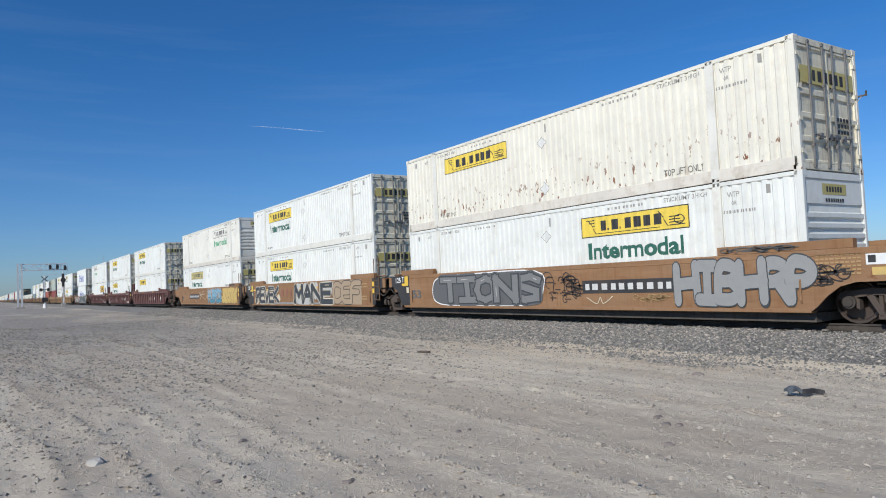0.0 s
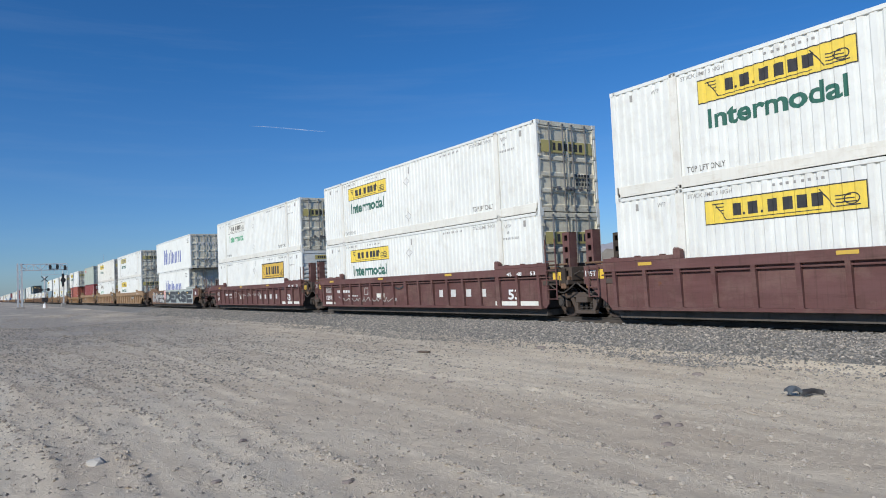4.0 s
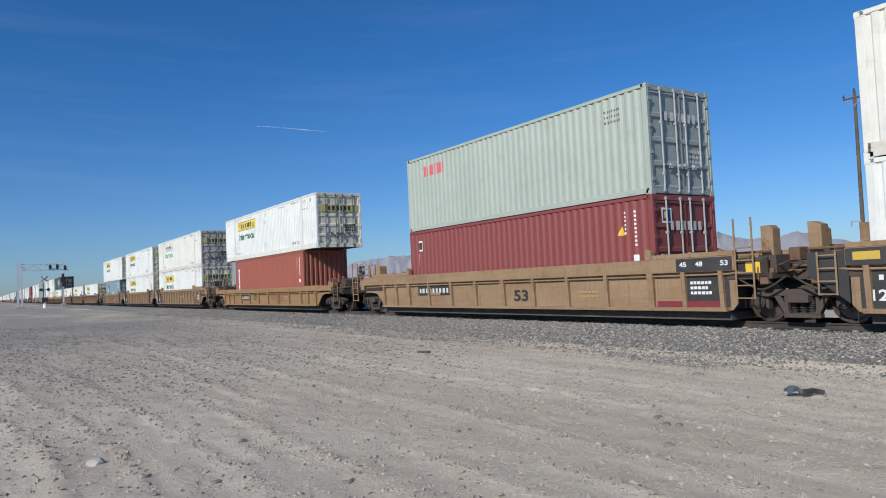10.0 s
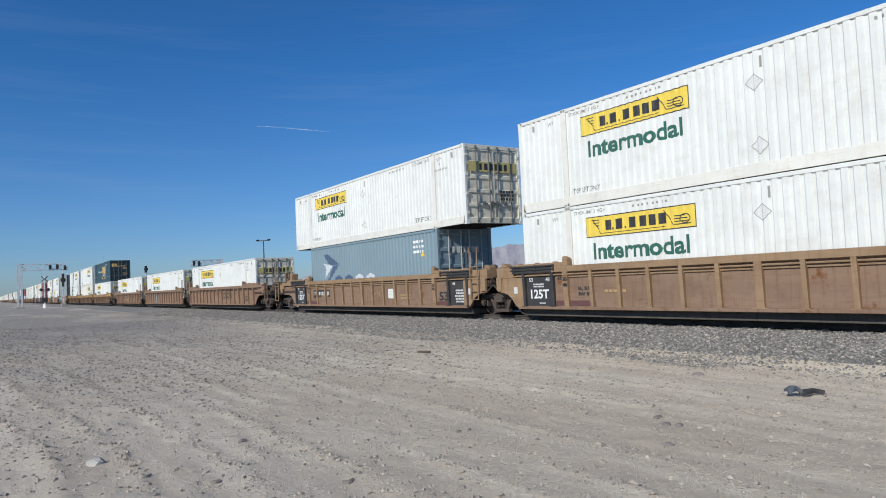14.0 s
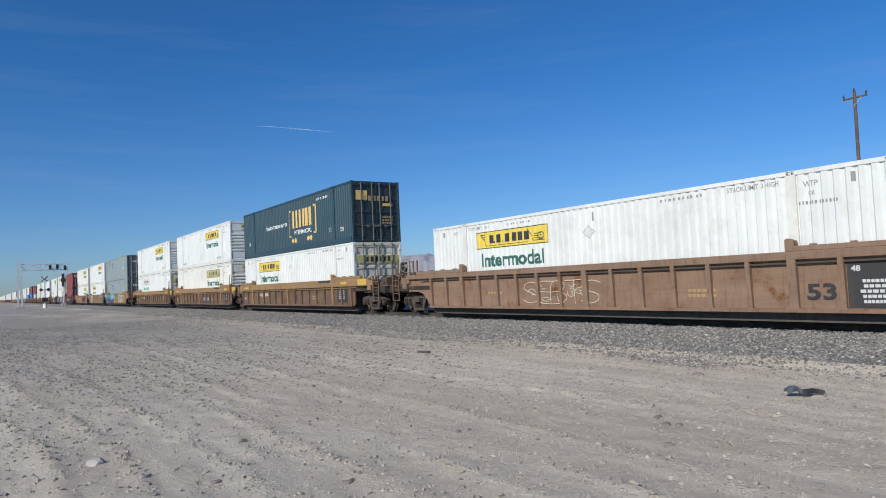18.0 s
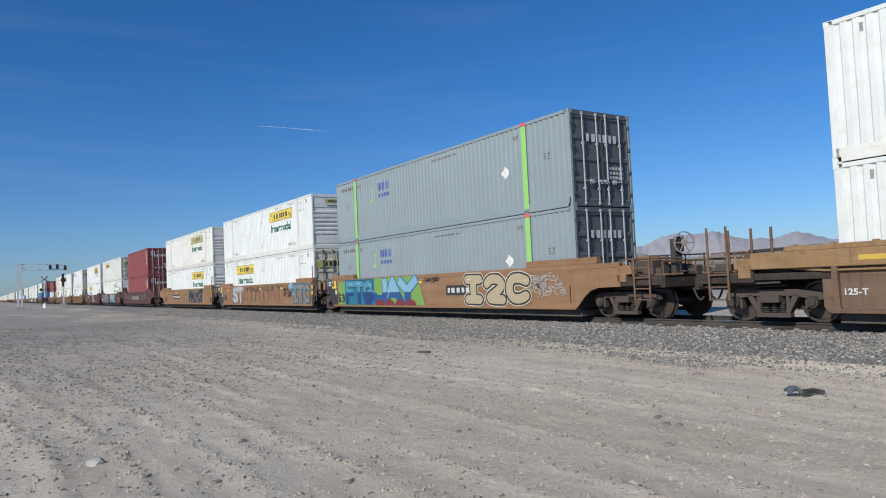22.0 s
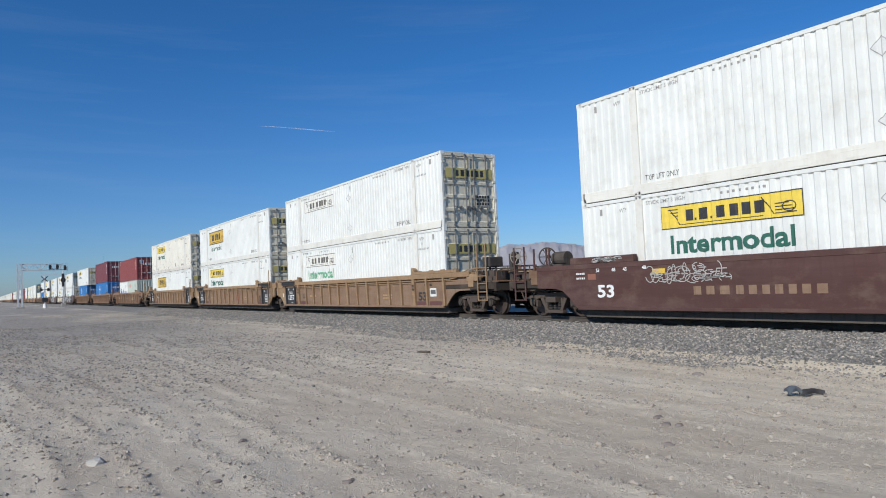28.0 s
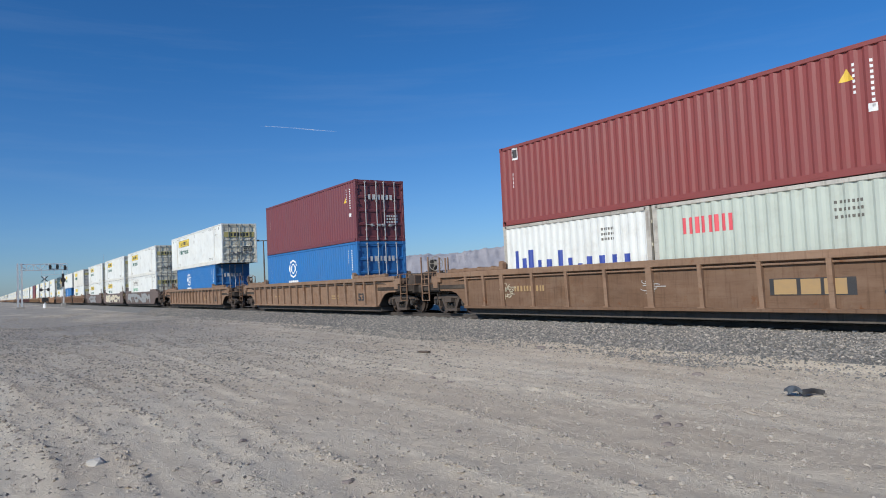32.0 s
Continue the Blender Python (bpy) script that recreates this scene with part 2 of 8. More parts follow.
ZINC = paint("zinc_lock_rod", (0.44, 0.45, 0.45), 0.45, dirt=0.25, streaks=0.3)
DIMROD = paint("lock_rod_steel", (0.17, 0.175, 0.18), 0.5, dirt=0.5, streaks=0.4, metal=0.3)

INK = plain("black_lettering", (0.03, 0.03, 0.032))
FADEDINK = plain("faded_dark_lettering", (0.13, 0.12, 0.10))
PLACARD = plain("pale_placard_metal", (0.68, 0.68, 0.65), 0.5)
PALEINK = plain("worn_grey_lettering", (0.30, 0.29, 0.27))
DULLCHALK = plain("worn_white_lettering", (0.62, 0.61, 0.58))
SPRAYWHITE = plain("dulled_white_spray_paint", (0.50, 0.49, 0.46))
CHALK = plain("white_lettering", (0.78, 0.78, 0.76))
GREEN = plain("green_lettering", (0.022, 0.12, 0.085))
PALEGREEN = plain("faded_green_lettering", (0.13, 0.38, 0.22))
YELLOW = plain("yellow_sign_paint", (0.78, 0.58, 0.08))
OLIVEYEL = plain("weathered_yellow_sign_paint", (0.50, 0.43, 0.16))
GOLD = plain("gold_sign_paint", (0.62, 0.40, 0.06))
PALESIGN = plain("faded_sign_paint", (0.74, 0.73, 0.66))
ROYAL = plain("blue_lettering", (0.035, 0.07, 0.33))
CORAL = plain("red_lettering", (0.75, 0.10, 0.12))
LIME = plain("lime_green_stripe", (0.30, 0.62, 0.16))
AMBER = plain("amber_lettering", (0.74, 0.50, 0.16))
SLATEINK = plain("slate_lettering", (0.06, 0.10, 0.17))
PALEGREY = plain("pale_grey_lettering", (0.55, 0.58, 0.60))
TANINK = plain("tan_lettering", (0.42, 0.27, 0.12))
BLACKPANEL = paint("black_panel_paint", (0.035, 0.035, 0.036), 0.6, dirt=0.4, streaks=0.3, grime=(0.12, 0.08, 0.05))
DARKRED = plain("faded_maroon_paint", (0.13, 0.055, 0.05))
REDSTRIPE = plain("dark_red_stripe", (0.22, 0.03, 0.035))
SAFETY = plain("yellow_reflective_strip", (0.80, 0.52, 0.06), 0.35)
SILVER = plain("silver_spray_paint", (0.30, 0.30, 0.29), 0.4)
DKGREY = plain("dark_grey_spray_paint", (0.12, 0.12, 0.12))
TEAL = plain("teal_spray_paint", (0.035, 0.22, 0.34))
SKYBLUE = plain("light_blue_spray_paint", (0.22, 0.42, 0.54))
COBALT = plain("cobalt_spray_paint", (0.022, 0.09, 0.24))
LEMON = plain("yellow_spray_paint", (0.60, 0.42, 0.14))
PINK = plain("pink_spray_paint", (0.72, 0.42, 0.40))
SAND = plain("sand_spray_paint", (0.40, 0.30, 0.20))
MOSS = plain("olive_spray_paint", (0.16, 0.15, 0.085))
ICEBLUE = plain("pale_blue_spray_paint", (0.36, 0.47, 0.56))
TEALSKY = plain("teal_blue_spray_paint", (0.07, 0.26, 0.36))
PALEPINK = plain("pale_pink_spray_paint", (0.50, 0.36, 0.28))
SPRAYSILVER = plain("bright_silver_spray_paint", (0.43, 0.42, 0.40), 0.45)
FADEDMINT = plain("pale_grey_green_spray_paint", (0.40, 0.44, 0.41))
TEALWALL = plain("teal_mural_paint", (0.014, 0.16, 0.235))
ASHGREY = plain("mid_grey_spray_paint", (0.20, 0.20, 0.195))
CHARCOAL = plain("charcoal_spray_paint", (0.05, 0.055, 0.06))
NAVY = plain("navy_spray_paint", (0.014, 0.05, 0.2))
SPRAYGREEN = plain("green_spray_paint", (0.19, 0.35, 0.075))
SANDSPRAY = plain("sand_spray_paint", (0.46, 0.37, 0.23))
BONE = plain("cream_spray_paint", (0.66, 0.58, 0.42))
GREYISHCAR = paint("grey_brown_car_paint", (0.16, 0.12, 0.105), 0.7, dirt=0.4, streaks=0.4, grime=(0.2, 0.17, 0.15))
# brown castings; part of their lightness is haze put into the colour
IRON = paint("brown_truck_casting", (0.095, 0.074, 0.062), 0.8, dirt=0.4, streaks=0.2, grime=(0.085, 0.062, 0.046), rust=0.2)
GRIMEDECK = paint("grimy_deck_paint", (0.052, 0.04, 0.032), 0.8, dirt=0.6, streaks=0.4, grime=(0.03, 0.026, 0.023), rust=0.3)
FADEDRED = plain("faded_red_paint", (0.275, 0.115, 0.075))
TIESTONE = paint("concrete_tie", (0.36, 0.34, 0.31), 0.9, dirt=0.4, streaks=0.2, grime=(0.2, 0.16, 0.13))
# ---------------------------------------------------------------- flat shapes painted on sides
def rect(bm, x0, x1, z0, z1, mi=0, lean=0.0):
    d = lean * (z1 - z0)
    f = bm.faces.new([bm.verts.new(p) for p in ((x0, 0, z0), (x1, 0, z0), (x1 + d, 0, z1), (x0 + d, 0, z1))])
    f.material_index = mi


def bars(bm, n, x0, x1, z0, z1, gap=0.25, mi=0, seed=1, slope=0.0):
    """n plain upright bars in the place of letters."""
    rnd = random.Random(seed)
    ws = [rnd.uniform(0.8, 1.2) for _ in range(n)]
    tot = sum(ws)
    x = x0
    for i, w in enumerate(ws):
        w = w / tot * (x1 - x0)
        up = slope * (x - x0)
        rect(bm, x, x + w * (1 - gap), z0 + up, z1 + up, mi)
        x += w


def letters(bm, body, x0, x1, z0, z1, bold=0.0, mi=0):
    """Words in the built-in font, fitted to a rectangle in x and z."""
    cu = bpy.data.curves.new("words", "FONT")
    cu.body = body
    cu.offset = bold
    cu.resolution_u = 3
    ob = bpy.data.objects.new("words", cu)
    scene.collection.objects.link(ob)
    me = bpy.data.meshes.new_from_object(ob)
    co = np.array([v.co[:] for v in me.vertices])
    lo, hi = co.min(0), co.max(0)
    made = [bm.verts.new((x0 + (p[0] - lo[0]) / (hi[0] - lo[0]) * (x1 - x0), 0, z0 + (p[1] - lo[1]) / (hi[1] - lo[1]) * (z1 - z0))) for p in co]
    for p in me.polygons:
        try:
            f = bm.faces.new([made[i] for i in p.vertices])
            f.material_index = mi
        except ValueError:
            pass
    bpy.data.objects.remove(ob)
    bpy.data.meshes.remove(me)
    bpy.data.curves.remove(cu)


def ring(bm, cx, cz, rx, rz, w, mi=0, n=20, a0=0.0, a1=360.0):
    """A flat ring or arc of width w."""
    k = [radians(a0 + (a1 - a0) * i / n) for i in range(n + 1)]
    o = [bm.verts.new((cx + rx * math.cos(a), 0, cz + rz * math.sin(a))) for a in k]
    q = [bm.verts.new((cx + (rx - w) * math.cos(a), 0, cz + (rz - w) * math.sin(a))) for a in k]
    for i in range(n):
        bm.faces.new((o[i], o[i + 1], q[i + 1], q[i])).material_index = mi


def disc(bm, cx, cz, rx, rz, mi=0, n=16):
    bm.faces.new([bm.verts.new((cx + rx * math.cos(2 * math.pi * i / n), 0, cz + rz * math.sin(2 * math.pi * i / n))) for i in range(n)]).material_index = mi


def frame_lines(bm, x0, x1, z0, z1, w, mi=0):
    rect(bm, x0, x1, z0, z0 + w, mi)
    rect(bm, x0, x1, z1 - w, z1, mi)
    rect(bm, x0, x0 + w, z0 + w, z1 - w, mi)
    rect(bm, x1 - w, x1, z0 + w, z1 - w, mi)


# ---------------------------------------------------------------- containers
FLUTES = {}


def flute(length, pitch, depth, out=0.46, slope=0.14):
    """Where a fluted side bends along x, and how deep it lies there."""
    k = (length, pitch, depth)
    if length < 14:
        out, slope = 0.27, 0.23
    if k not in FLUTES:
        x, end = -length / 2 + 0.13, length / 2 - 0.13
        n = max(1, round((end - x) / pitch))
        p = (end - x) / n
        xs, ds = [x], [0.0]
        for i in range(n):
            for f, d in ((out / 2, 0.0), (out / 2 + slope, depth), (1 - out / 2 - slope, depth), (1 - out / 2, 0.0)):
                xs.append(x + (i + f) * p)
                ds.append(d)
        xs.append(end)
        ds.append(0.0)
        FLUTES[k] = (np.array(xs), np.array(ds))
    return FLUTES[k]


SKIN = 0.014            # how far the fluted skin lies behind the frame


def painted(key, make, fl, *mats, lift=0.004):
    """Flat shapes laid on the near side of a container, bent into its flutes."""
    def build(bm):
        make(bm)
        if fl:
            xs, ds = flute(*fl)
            xa = min(v.co.x for v in bm.verts)
            xb = max(v.co.x for v in bm.verts)
            for x in xs:
                if xa < x < xb:
                    bmesh.ops.bisect_plane(bm, geom=bm.verts[:] + bm.edges[:] + bm.faces[:], plane_co=(x, 0, 0), plane_no=(1, 0, 0), dist=1e-5)
            for v in bm.verts:
                v.co.y = -(CW / 2 - SKIN) + float(np.interp(v.co.x, xs, ds)) - lift
        else:
            for v in bm.verts:
                v.co.y = -(CW / 2 - SKIN) - lift
    return mesh((key, fl, lift), build, *mats)


def side_mesh(length, high, fl, mat, sgn):
    def build(bm):
        z0, z1 = 0.28 if length > 14 else 0.15, high - 0.10
        if fl:
            xs, ds = flute(*fl)
        else:
            xs, ds = np.array([-length / 2 + 0.13, length / 2 - 0.13]), np.array([0.0, 0.0])
        a = [bm.verts.new((x, sgn * (CW / 2 - SKIN - d), z0)) for x, d in zip(xs, ds)]
        b = [bm.verts.new((x, sgn * (CW / 2 - SKIN - d), z1)) for x, d in zip(xs, ds)]
        for i in range(len(xs) - 1):
            bm.faces.new((a[i], a[i + 1], b[i + 1], b[i]) if sgn < 0 else (a[i + 1], a[i], b[i], b[i + 1]))
        if not fl:
            n = int((length - 0.3) / 1.22)
            for i in range(1, n + 1):
                x = -length / 2 + 0.13 + i * (length - 0.26) / (n + 1)
                box(bm, x - 0.03, x + 0.03, sgn * (CW / 2 - SKIN) - 0.006, sgn * (CW / 2 - SKIN) + 0.006, z0, z1)
    return mesh(("side_panel", length, high, fl, sgn), build, mat)


def casting(bm, sx, sy, x, z):
    """A corner fitting with its oval hole sunk in the side."""
    h = 0.06
    y = sy * CW / 2
    box(bm, x - 0.09, x + 0.09, min(y, y - sy * 0.16), max(y, y - sy * 0.16), z - h, z + h)
    box(bm, x - 0.03, x + 0.03, min(y, y + sy * 0.003), max(y, y + sy * 0.003), z - 0.03, z + 0.03)


def shell(parent, length, high, fl, mat, rail, posts53, simple=False, post_paint=None, sill=None):
    """Frame, sides, roof and underframe of a container, standing on z = 0 about its middle."""
    hl, hw = length / 2, CW / 2
    part("side_panel", side_mesh(length, high, fl, mat, -1), parent)
    part("side_panel", side_mesh(length, high, fl, mat, 1), parent)

    def roof(bm):
        n = int(length / 0.6)
        for i in range(n):
            x0, x1 = -hl + 0.1 + i * (length - 0.2) / n, -hl + 0.1 + (i + 1) * (length - 0.2) / n
            box(bm, x0, x0 + 0.5 * (x1 - x0), -hw + 0.05, hw - 0.05, high - 0.06, high - 0.02)
            box(bm, x0 + 0.5 * (x1 - x0), x1, -hw + 0.05, hw - 0.05, high - 0.06, high - 0.035)
    part("roof", mesh(("roof", length, high), roof, mat), parent)

    def under(bm):
        box(bm, -hl + 0.1, hl - 0.1, -hw + 0.07, hw - 0.07, 0.13, 0.16)
        n = int(length / 0.45)
        for i in range(n):
            x = -hl + 0.2 + i * (length - 0.4) / (n - 1)
            box(bm, x - 0.03, x + 0.03, -hw + 0.07, hw - 0.07, 0.02, 0.13)
    part("underframe", mesh(("underframe", length), under, STEEL), parent)
    if simple:
        def cage(bm):
            for s in (-1, 1):
                for z0, z1 in ((0.02, 0.30 if length > 14 else 0.17), (high - 0.10, high - 0.005)):
                    box(bm, -hl + 0.1, hl - 0.1, min(s * hw, s * (hw - 0.06)), max(s * hw, s * (hw - 0.06)), z0, z1)
                for e in (-1, 1):
                    box(bm, min(e * hl, e * (hl - 0.15)), max(e * hl, e * (hl - 0.15)), min(s * hw, s * (hw - 0.1)), max(s * hw, s * (hw - 0.1)), 0.0, high)
        part("frame", mesh(("frame", length, high), cage, rail), parent)
        return
    for s in (-1, 1):
        def top(bm, s=s):
            box(bm, -hl + 0.08, hl - 0.08, min(s * hw, s * (hw - 0.06)), max(s * hw, s * (hw - 0.06)), high - 0.10, high - 0.005)
        part("top_rail", mesh(("top_rail", length, high, s), top, rail, bevel=0.008), parent)

        def bot(bm, s=s):
            box(bm, -hl + 0.08, hl - 0.08, min(s * hw, s * (hw - 0.05)), max(s * hw, s * (hw - 0.05)), 0.02, 0.30 if length > 14 else 0.17)
            if s < 0:
                n = int(length / 1.1)
                for i in range(n):
                    x = -hl + 0.7 + i * (length - 1.4) / max(1, n - 1)
                    box(bm, x - 0.2, x + 0.2, -hw - 0.004, -hw + 0.01, 0.06, 0.10)
                    if length > 14:
                        box(bm, x - 0.3, x + 0.25, -hw - 0.003, -hw + 0.01, 0.2, 0.225)
        part("bottom_rail", mesh(("bottom_rail", length, s), bot, sill or rail, bevel=0.005), parent)
        for e in (-1, 1):
            def post(bm, s=s, e=e):
                box(bm, min(e * hl, e * (hl - 0.15)), max(e * hl, e * (hl - 0.15)), min(s * hw, s * (hw - 0.1)), max(s * hw, s * (hw - 0.1)), 0.1, high - 0.1)
            part("corner_post", mesh(("corner_post", length, high, s, e), post, rail, bevel=0.012), parent)
            for z in (0.06, high - 0.06):
                part("corner_casting", mesh(("corner_casting", length, high, s, e, z > 1),
                                            lambda bm, s=s, e=e, z=z: casting(bm, e, s, e * (hl - 0.085), z), rail, bevel=0.01), parent)
            if posts53:
                def stack(bm, s=s, e=e):
                    x = e * 6.02
                    y = s * (hw + 0.004)
                    box(bm, x - 0.11, x + 0.11, min(y, y - s * 0.08), max(y, y - s * 0.08), 0.1, high - 0.1)
                    casting(bm, e, s, x, 0.06)
                    casting(bm, e, s, x, high - 0.06)
                part("stacking_post", mesh(("stacking_post", high, s, e), stack, post_paint or rail, bevel=0.008), parent)


def door_end(parent, length, high, mat, rodmat, band_mat, ink, title=True, ribs=5, far=False):
    """Two barn doors with ribs and lock rods at the end that points along x."""
    x = length / 2

    def beam(bm, z0, z1):
        box(bm, x - 0.1, x - 0.005, -CW / 2 + 0.1, CW / 2 - 0.1, z0, z1)
    part("door_header", mesh(("door_header", length, high), lambda bm: beam(bm, high - 0.16, high - 0.01), mat, bevel=0.008), parent)
    part("door_sill", mesh(("door_sill", length, high), lambda bm: beam(bm, 0.02, 0.16), mat, bevel=0.008), parent)
    for s in (-1, 1):
        def leaf(bm, s=s):
            a, b = sorted((s * 0.012, s * 1.19))
            tall = high - 0.34
            pts = [(x - 0.09, 0.17)]
            for i in range(ribs + 1):
                z = 0.17 + i * tall / ribs
                z0, z1 = z - 0.085, z + 0.085
                if i == 0:
                    pts += [(x - 0.02, 0.17), (x - 0.02, z1 - 0.035), (x - 0.06, z1)]
                elif i == ribs:
                    pts += [(x - 0.06, z0), (x - 0.02, z0 + 0.035), (x - 0.02, high - 0.17)]
                else:
                    pts += [(x - 0.06, z0), (x - 0.02, z0 + 0.035), (x - 0.02, z1 - 0.035), (x - 0.06, z1)]
            pts += [(x - 0.09, high - 0.17)]
            prism(bm, pts, a, b)
            for y in (a, b):
                box(bm, x - 0.06, x - 0.016, min(y, y - 0.05 * (1 if y == b else -1)), max(y, y - 0.05 * (1 if y == b else -1)), 0.175, high - 0.175)
            e = b if s > 0 else a
            for k in range(4):
                z = 0.4 + k * (high - 0.8) / 3
                box(bm, x - 0.05, x + 0.014, e - 0.06, e + 0.06, z - 0.045, z + 0.045)
        d = part("door_leaf", mesh(("door_leaf", length, high, s, ribs), leaf, mat), parent)
        if far:
            continue
        for k, y in enumerate((0.2, 0.78)):
            def bar(bm, y=s * y):
                rod(bm, (x + 0.018, y, 0.06), (x + 0.018, y, high - 0.06), 0.024, 7)
                for z in (0.1, 0.55, 1.9, high - 0.1):
                    box(bm, x - 0.03, x + 0.042, y - 0.034, y + 0.034, z - 0.03, z + 0.03)
            part("locking_rod", mesh(("locking_rod", length, high, s * y), bar, rodmat), d, "galvanised locking rod")

            def grip(bm, y=s * y):
                rod(bm, (x + 0.05, y, 0.78), (x + 0.05, y - s * 0.42, 0.74), 0.018, 6)
                box(bm, x - 0.02, x + 0.06, y - s * 0.3 - 0.05, y - s * 0.3 + 0.05, 0.70, 0.82)
            part("door_handle", mesh(("door_handle", length, high, s * y), grip, rodmat), d)
    if band_mat:
        def plate(bm):
            rect(bm, -1.1, -0.05, high - 1.0, high - 0.62)
            rect(bm, 0.05, 1.1, high - 1.0, high - 0.62)
            for v in bm.verts:
                v.co = (x - 0.012, v.co.x, v.co.z)
        part("door_banner", mesh(("door_banner", length, high), plate, band_mat), parent, "weathered yellow banner across the doors")
    if title:
        def marks(bm):
            for a, b in ((-0.62, -0.5), (-0.4, -0.24), (-0.12, 0.0), (0.08, 0.22), (0.3, 0.44), (0.52, 0.66)):
                rect(bm, a, b, high - 0.93, high - 0.69)
            for i in range(3):
                bars(bm, 5, 0.3, 0.95, 1.15 - 0.14 * i, 1.24 - 0.14 * i, 0.3, seed=5 + i)
            for v in bm.verts:
                v.co = (x - 0.008, v.co.x, v.co.z)
        tagged(part("door_marking", mesh(("door_marking", length, high), marks, ink), parent), kind="stuff")


def front_end(parent, length, high, mat, sign, style):
    """The closed end wall, ribbed across (style 'bars') or fluted upright ('flutes')."""
    x = length / 2

    def wall(bm):
        y = CW / 2 - 0.1
        if style == "bars":
            pts = [(x - 0.1, 0.02), (x - 0.004, 0.02), (x - 0.004, 0.2), (x - 0.06, 0.22), (x - 0.06, 0.28), (x - 0.035, 0.30), (x - 0.035, 0.66), (x - 0.06, 0.68)]
            for i in range(6):
                z = 0.82 + i * 0.225
                pts += [(x - 0.06, z - 0.075), (x - 0.012, z - 0.045), (x - 0.012, z + 0.045), (x - 0.06, z + 0.075)]
            pts += [(x - 0.06, high - 0.72), (x - 0.03, high - 0.7), (x - 0.03, high - 0.18), (x - 0.004, high - 0.16), (x - 0.004, high - 0.01), (x - 0.1, high - 0.01)]
            prism(bm, pts, -y, y)
        else:
            pts = [(x - 0.1, -y), (x - 0.06, -y)]
            for i in range(9):
                c = -1.08 + 0.27 * i
                pts += [(x - 0.06, c - 0.09), (x - 0.012, c - 0.05), (x - 0.012, c + 0.05), (x - 0.06, c + 0.09)]
            pts += [(x - 0.06, y), (x - 0.1, y)]
            lo = [bm.verts.new((px, py, 0.12)) for px, py in pts]
            hi = [bm.verts.new((px, py, high - 0.12)) for px, py in pts]
            n = len(pts)
            bm.faces.new(lo[::-1])
            bm.faces.new(hi)
            for i in range(n):
                bm.faces.new((lo[i], lo[(i + 1) % n], hi[(i + 1) % n], hi[i]))
    part("end_wall", mesh(("end_wall", length, high, style), wall, mat), parent)
    if style != "bars":
        for nm, z0, z1 in (("end_header", high - 0.13, high - 0.01), ("end_sill", 0.01, 0.14)):
            part(nm, mesh((nm, length, high), lambda bm: box(bm, x - 0.1, x - 0.004, -CW / 2 + 0.1, CW / 2 - 0.1, z0, z1), mat, bevel=0.006), parent)
    if sign:
        def plate(bm):
            rect(bm, -0.5, 0.5, high - 0.5, high - 0.26, 0)
            bars(bm, 6, -0.34, 0.34, high - 0.44, high - 0.32, 0.3, 1, seed=4)
            bars(bm, 8, -0.4, 0.4, high - 0.66, high - 0.58, 0.3, 1, seed=6)
            for v in bm.verts:
                v.co = (x - 0.024 - 0.0 + (0.003 if any(f.material_index for f in v.link_faces) else 0.0), v.co.x, v.co.z)
        part("end_sign", mesh(("end_sign", length, high), plate, sign, INK), parent)


def blind_end(parent, length, high, mat):
    """The end wall at the back of the load."""
    x = -length / 2
    pts = [(x + 0.1, 0.02), (x + 0.005, 0.02), (x + 0.005, 0.2)]
    for i in range(6):
        z = 0.42 + i * (high - 0.8) / 5
        pts += [(x + 0.06, z - 0.1), (x + 0.015, z - 0.06), (x + 0.015, z + 0.06), (x + 0.06, z + 0.1)]
    pts += [(x + 0.005, high - 0.16), (x + 0.005, high - 0.01), (x + 0.1, high - 0.01)]
    part("end_wall", mesh(("blind_end", length, high), lambda bm: prism(bm, pts, -CW / 2 + 0.1, CW / 2 - 0.1), mat), parent)


F53 = (16.154, 0.245, 0.032)
F45 = (13.716, 0.28, 0.034)
F40 = (12.192, 0.28, 0.036)
F20 = (6.058, 0.28, 0.036)


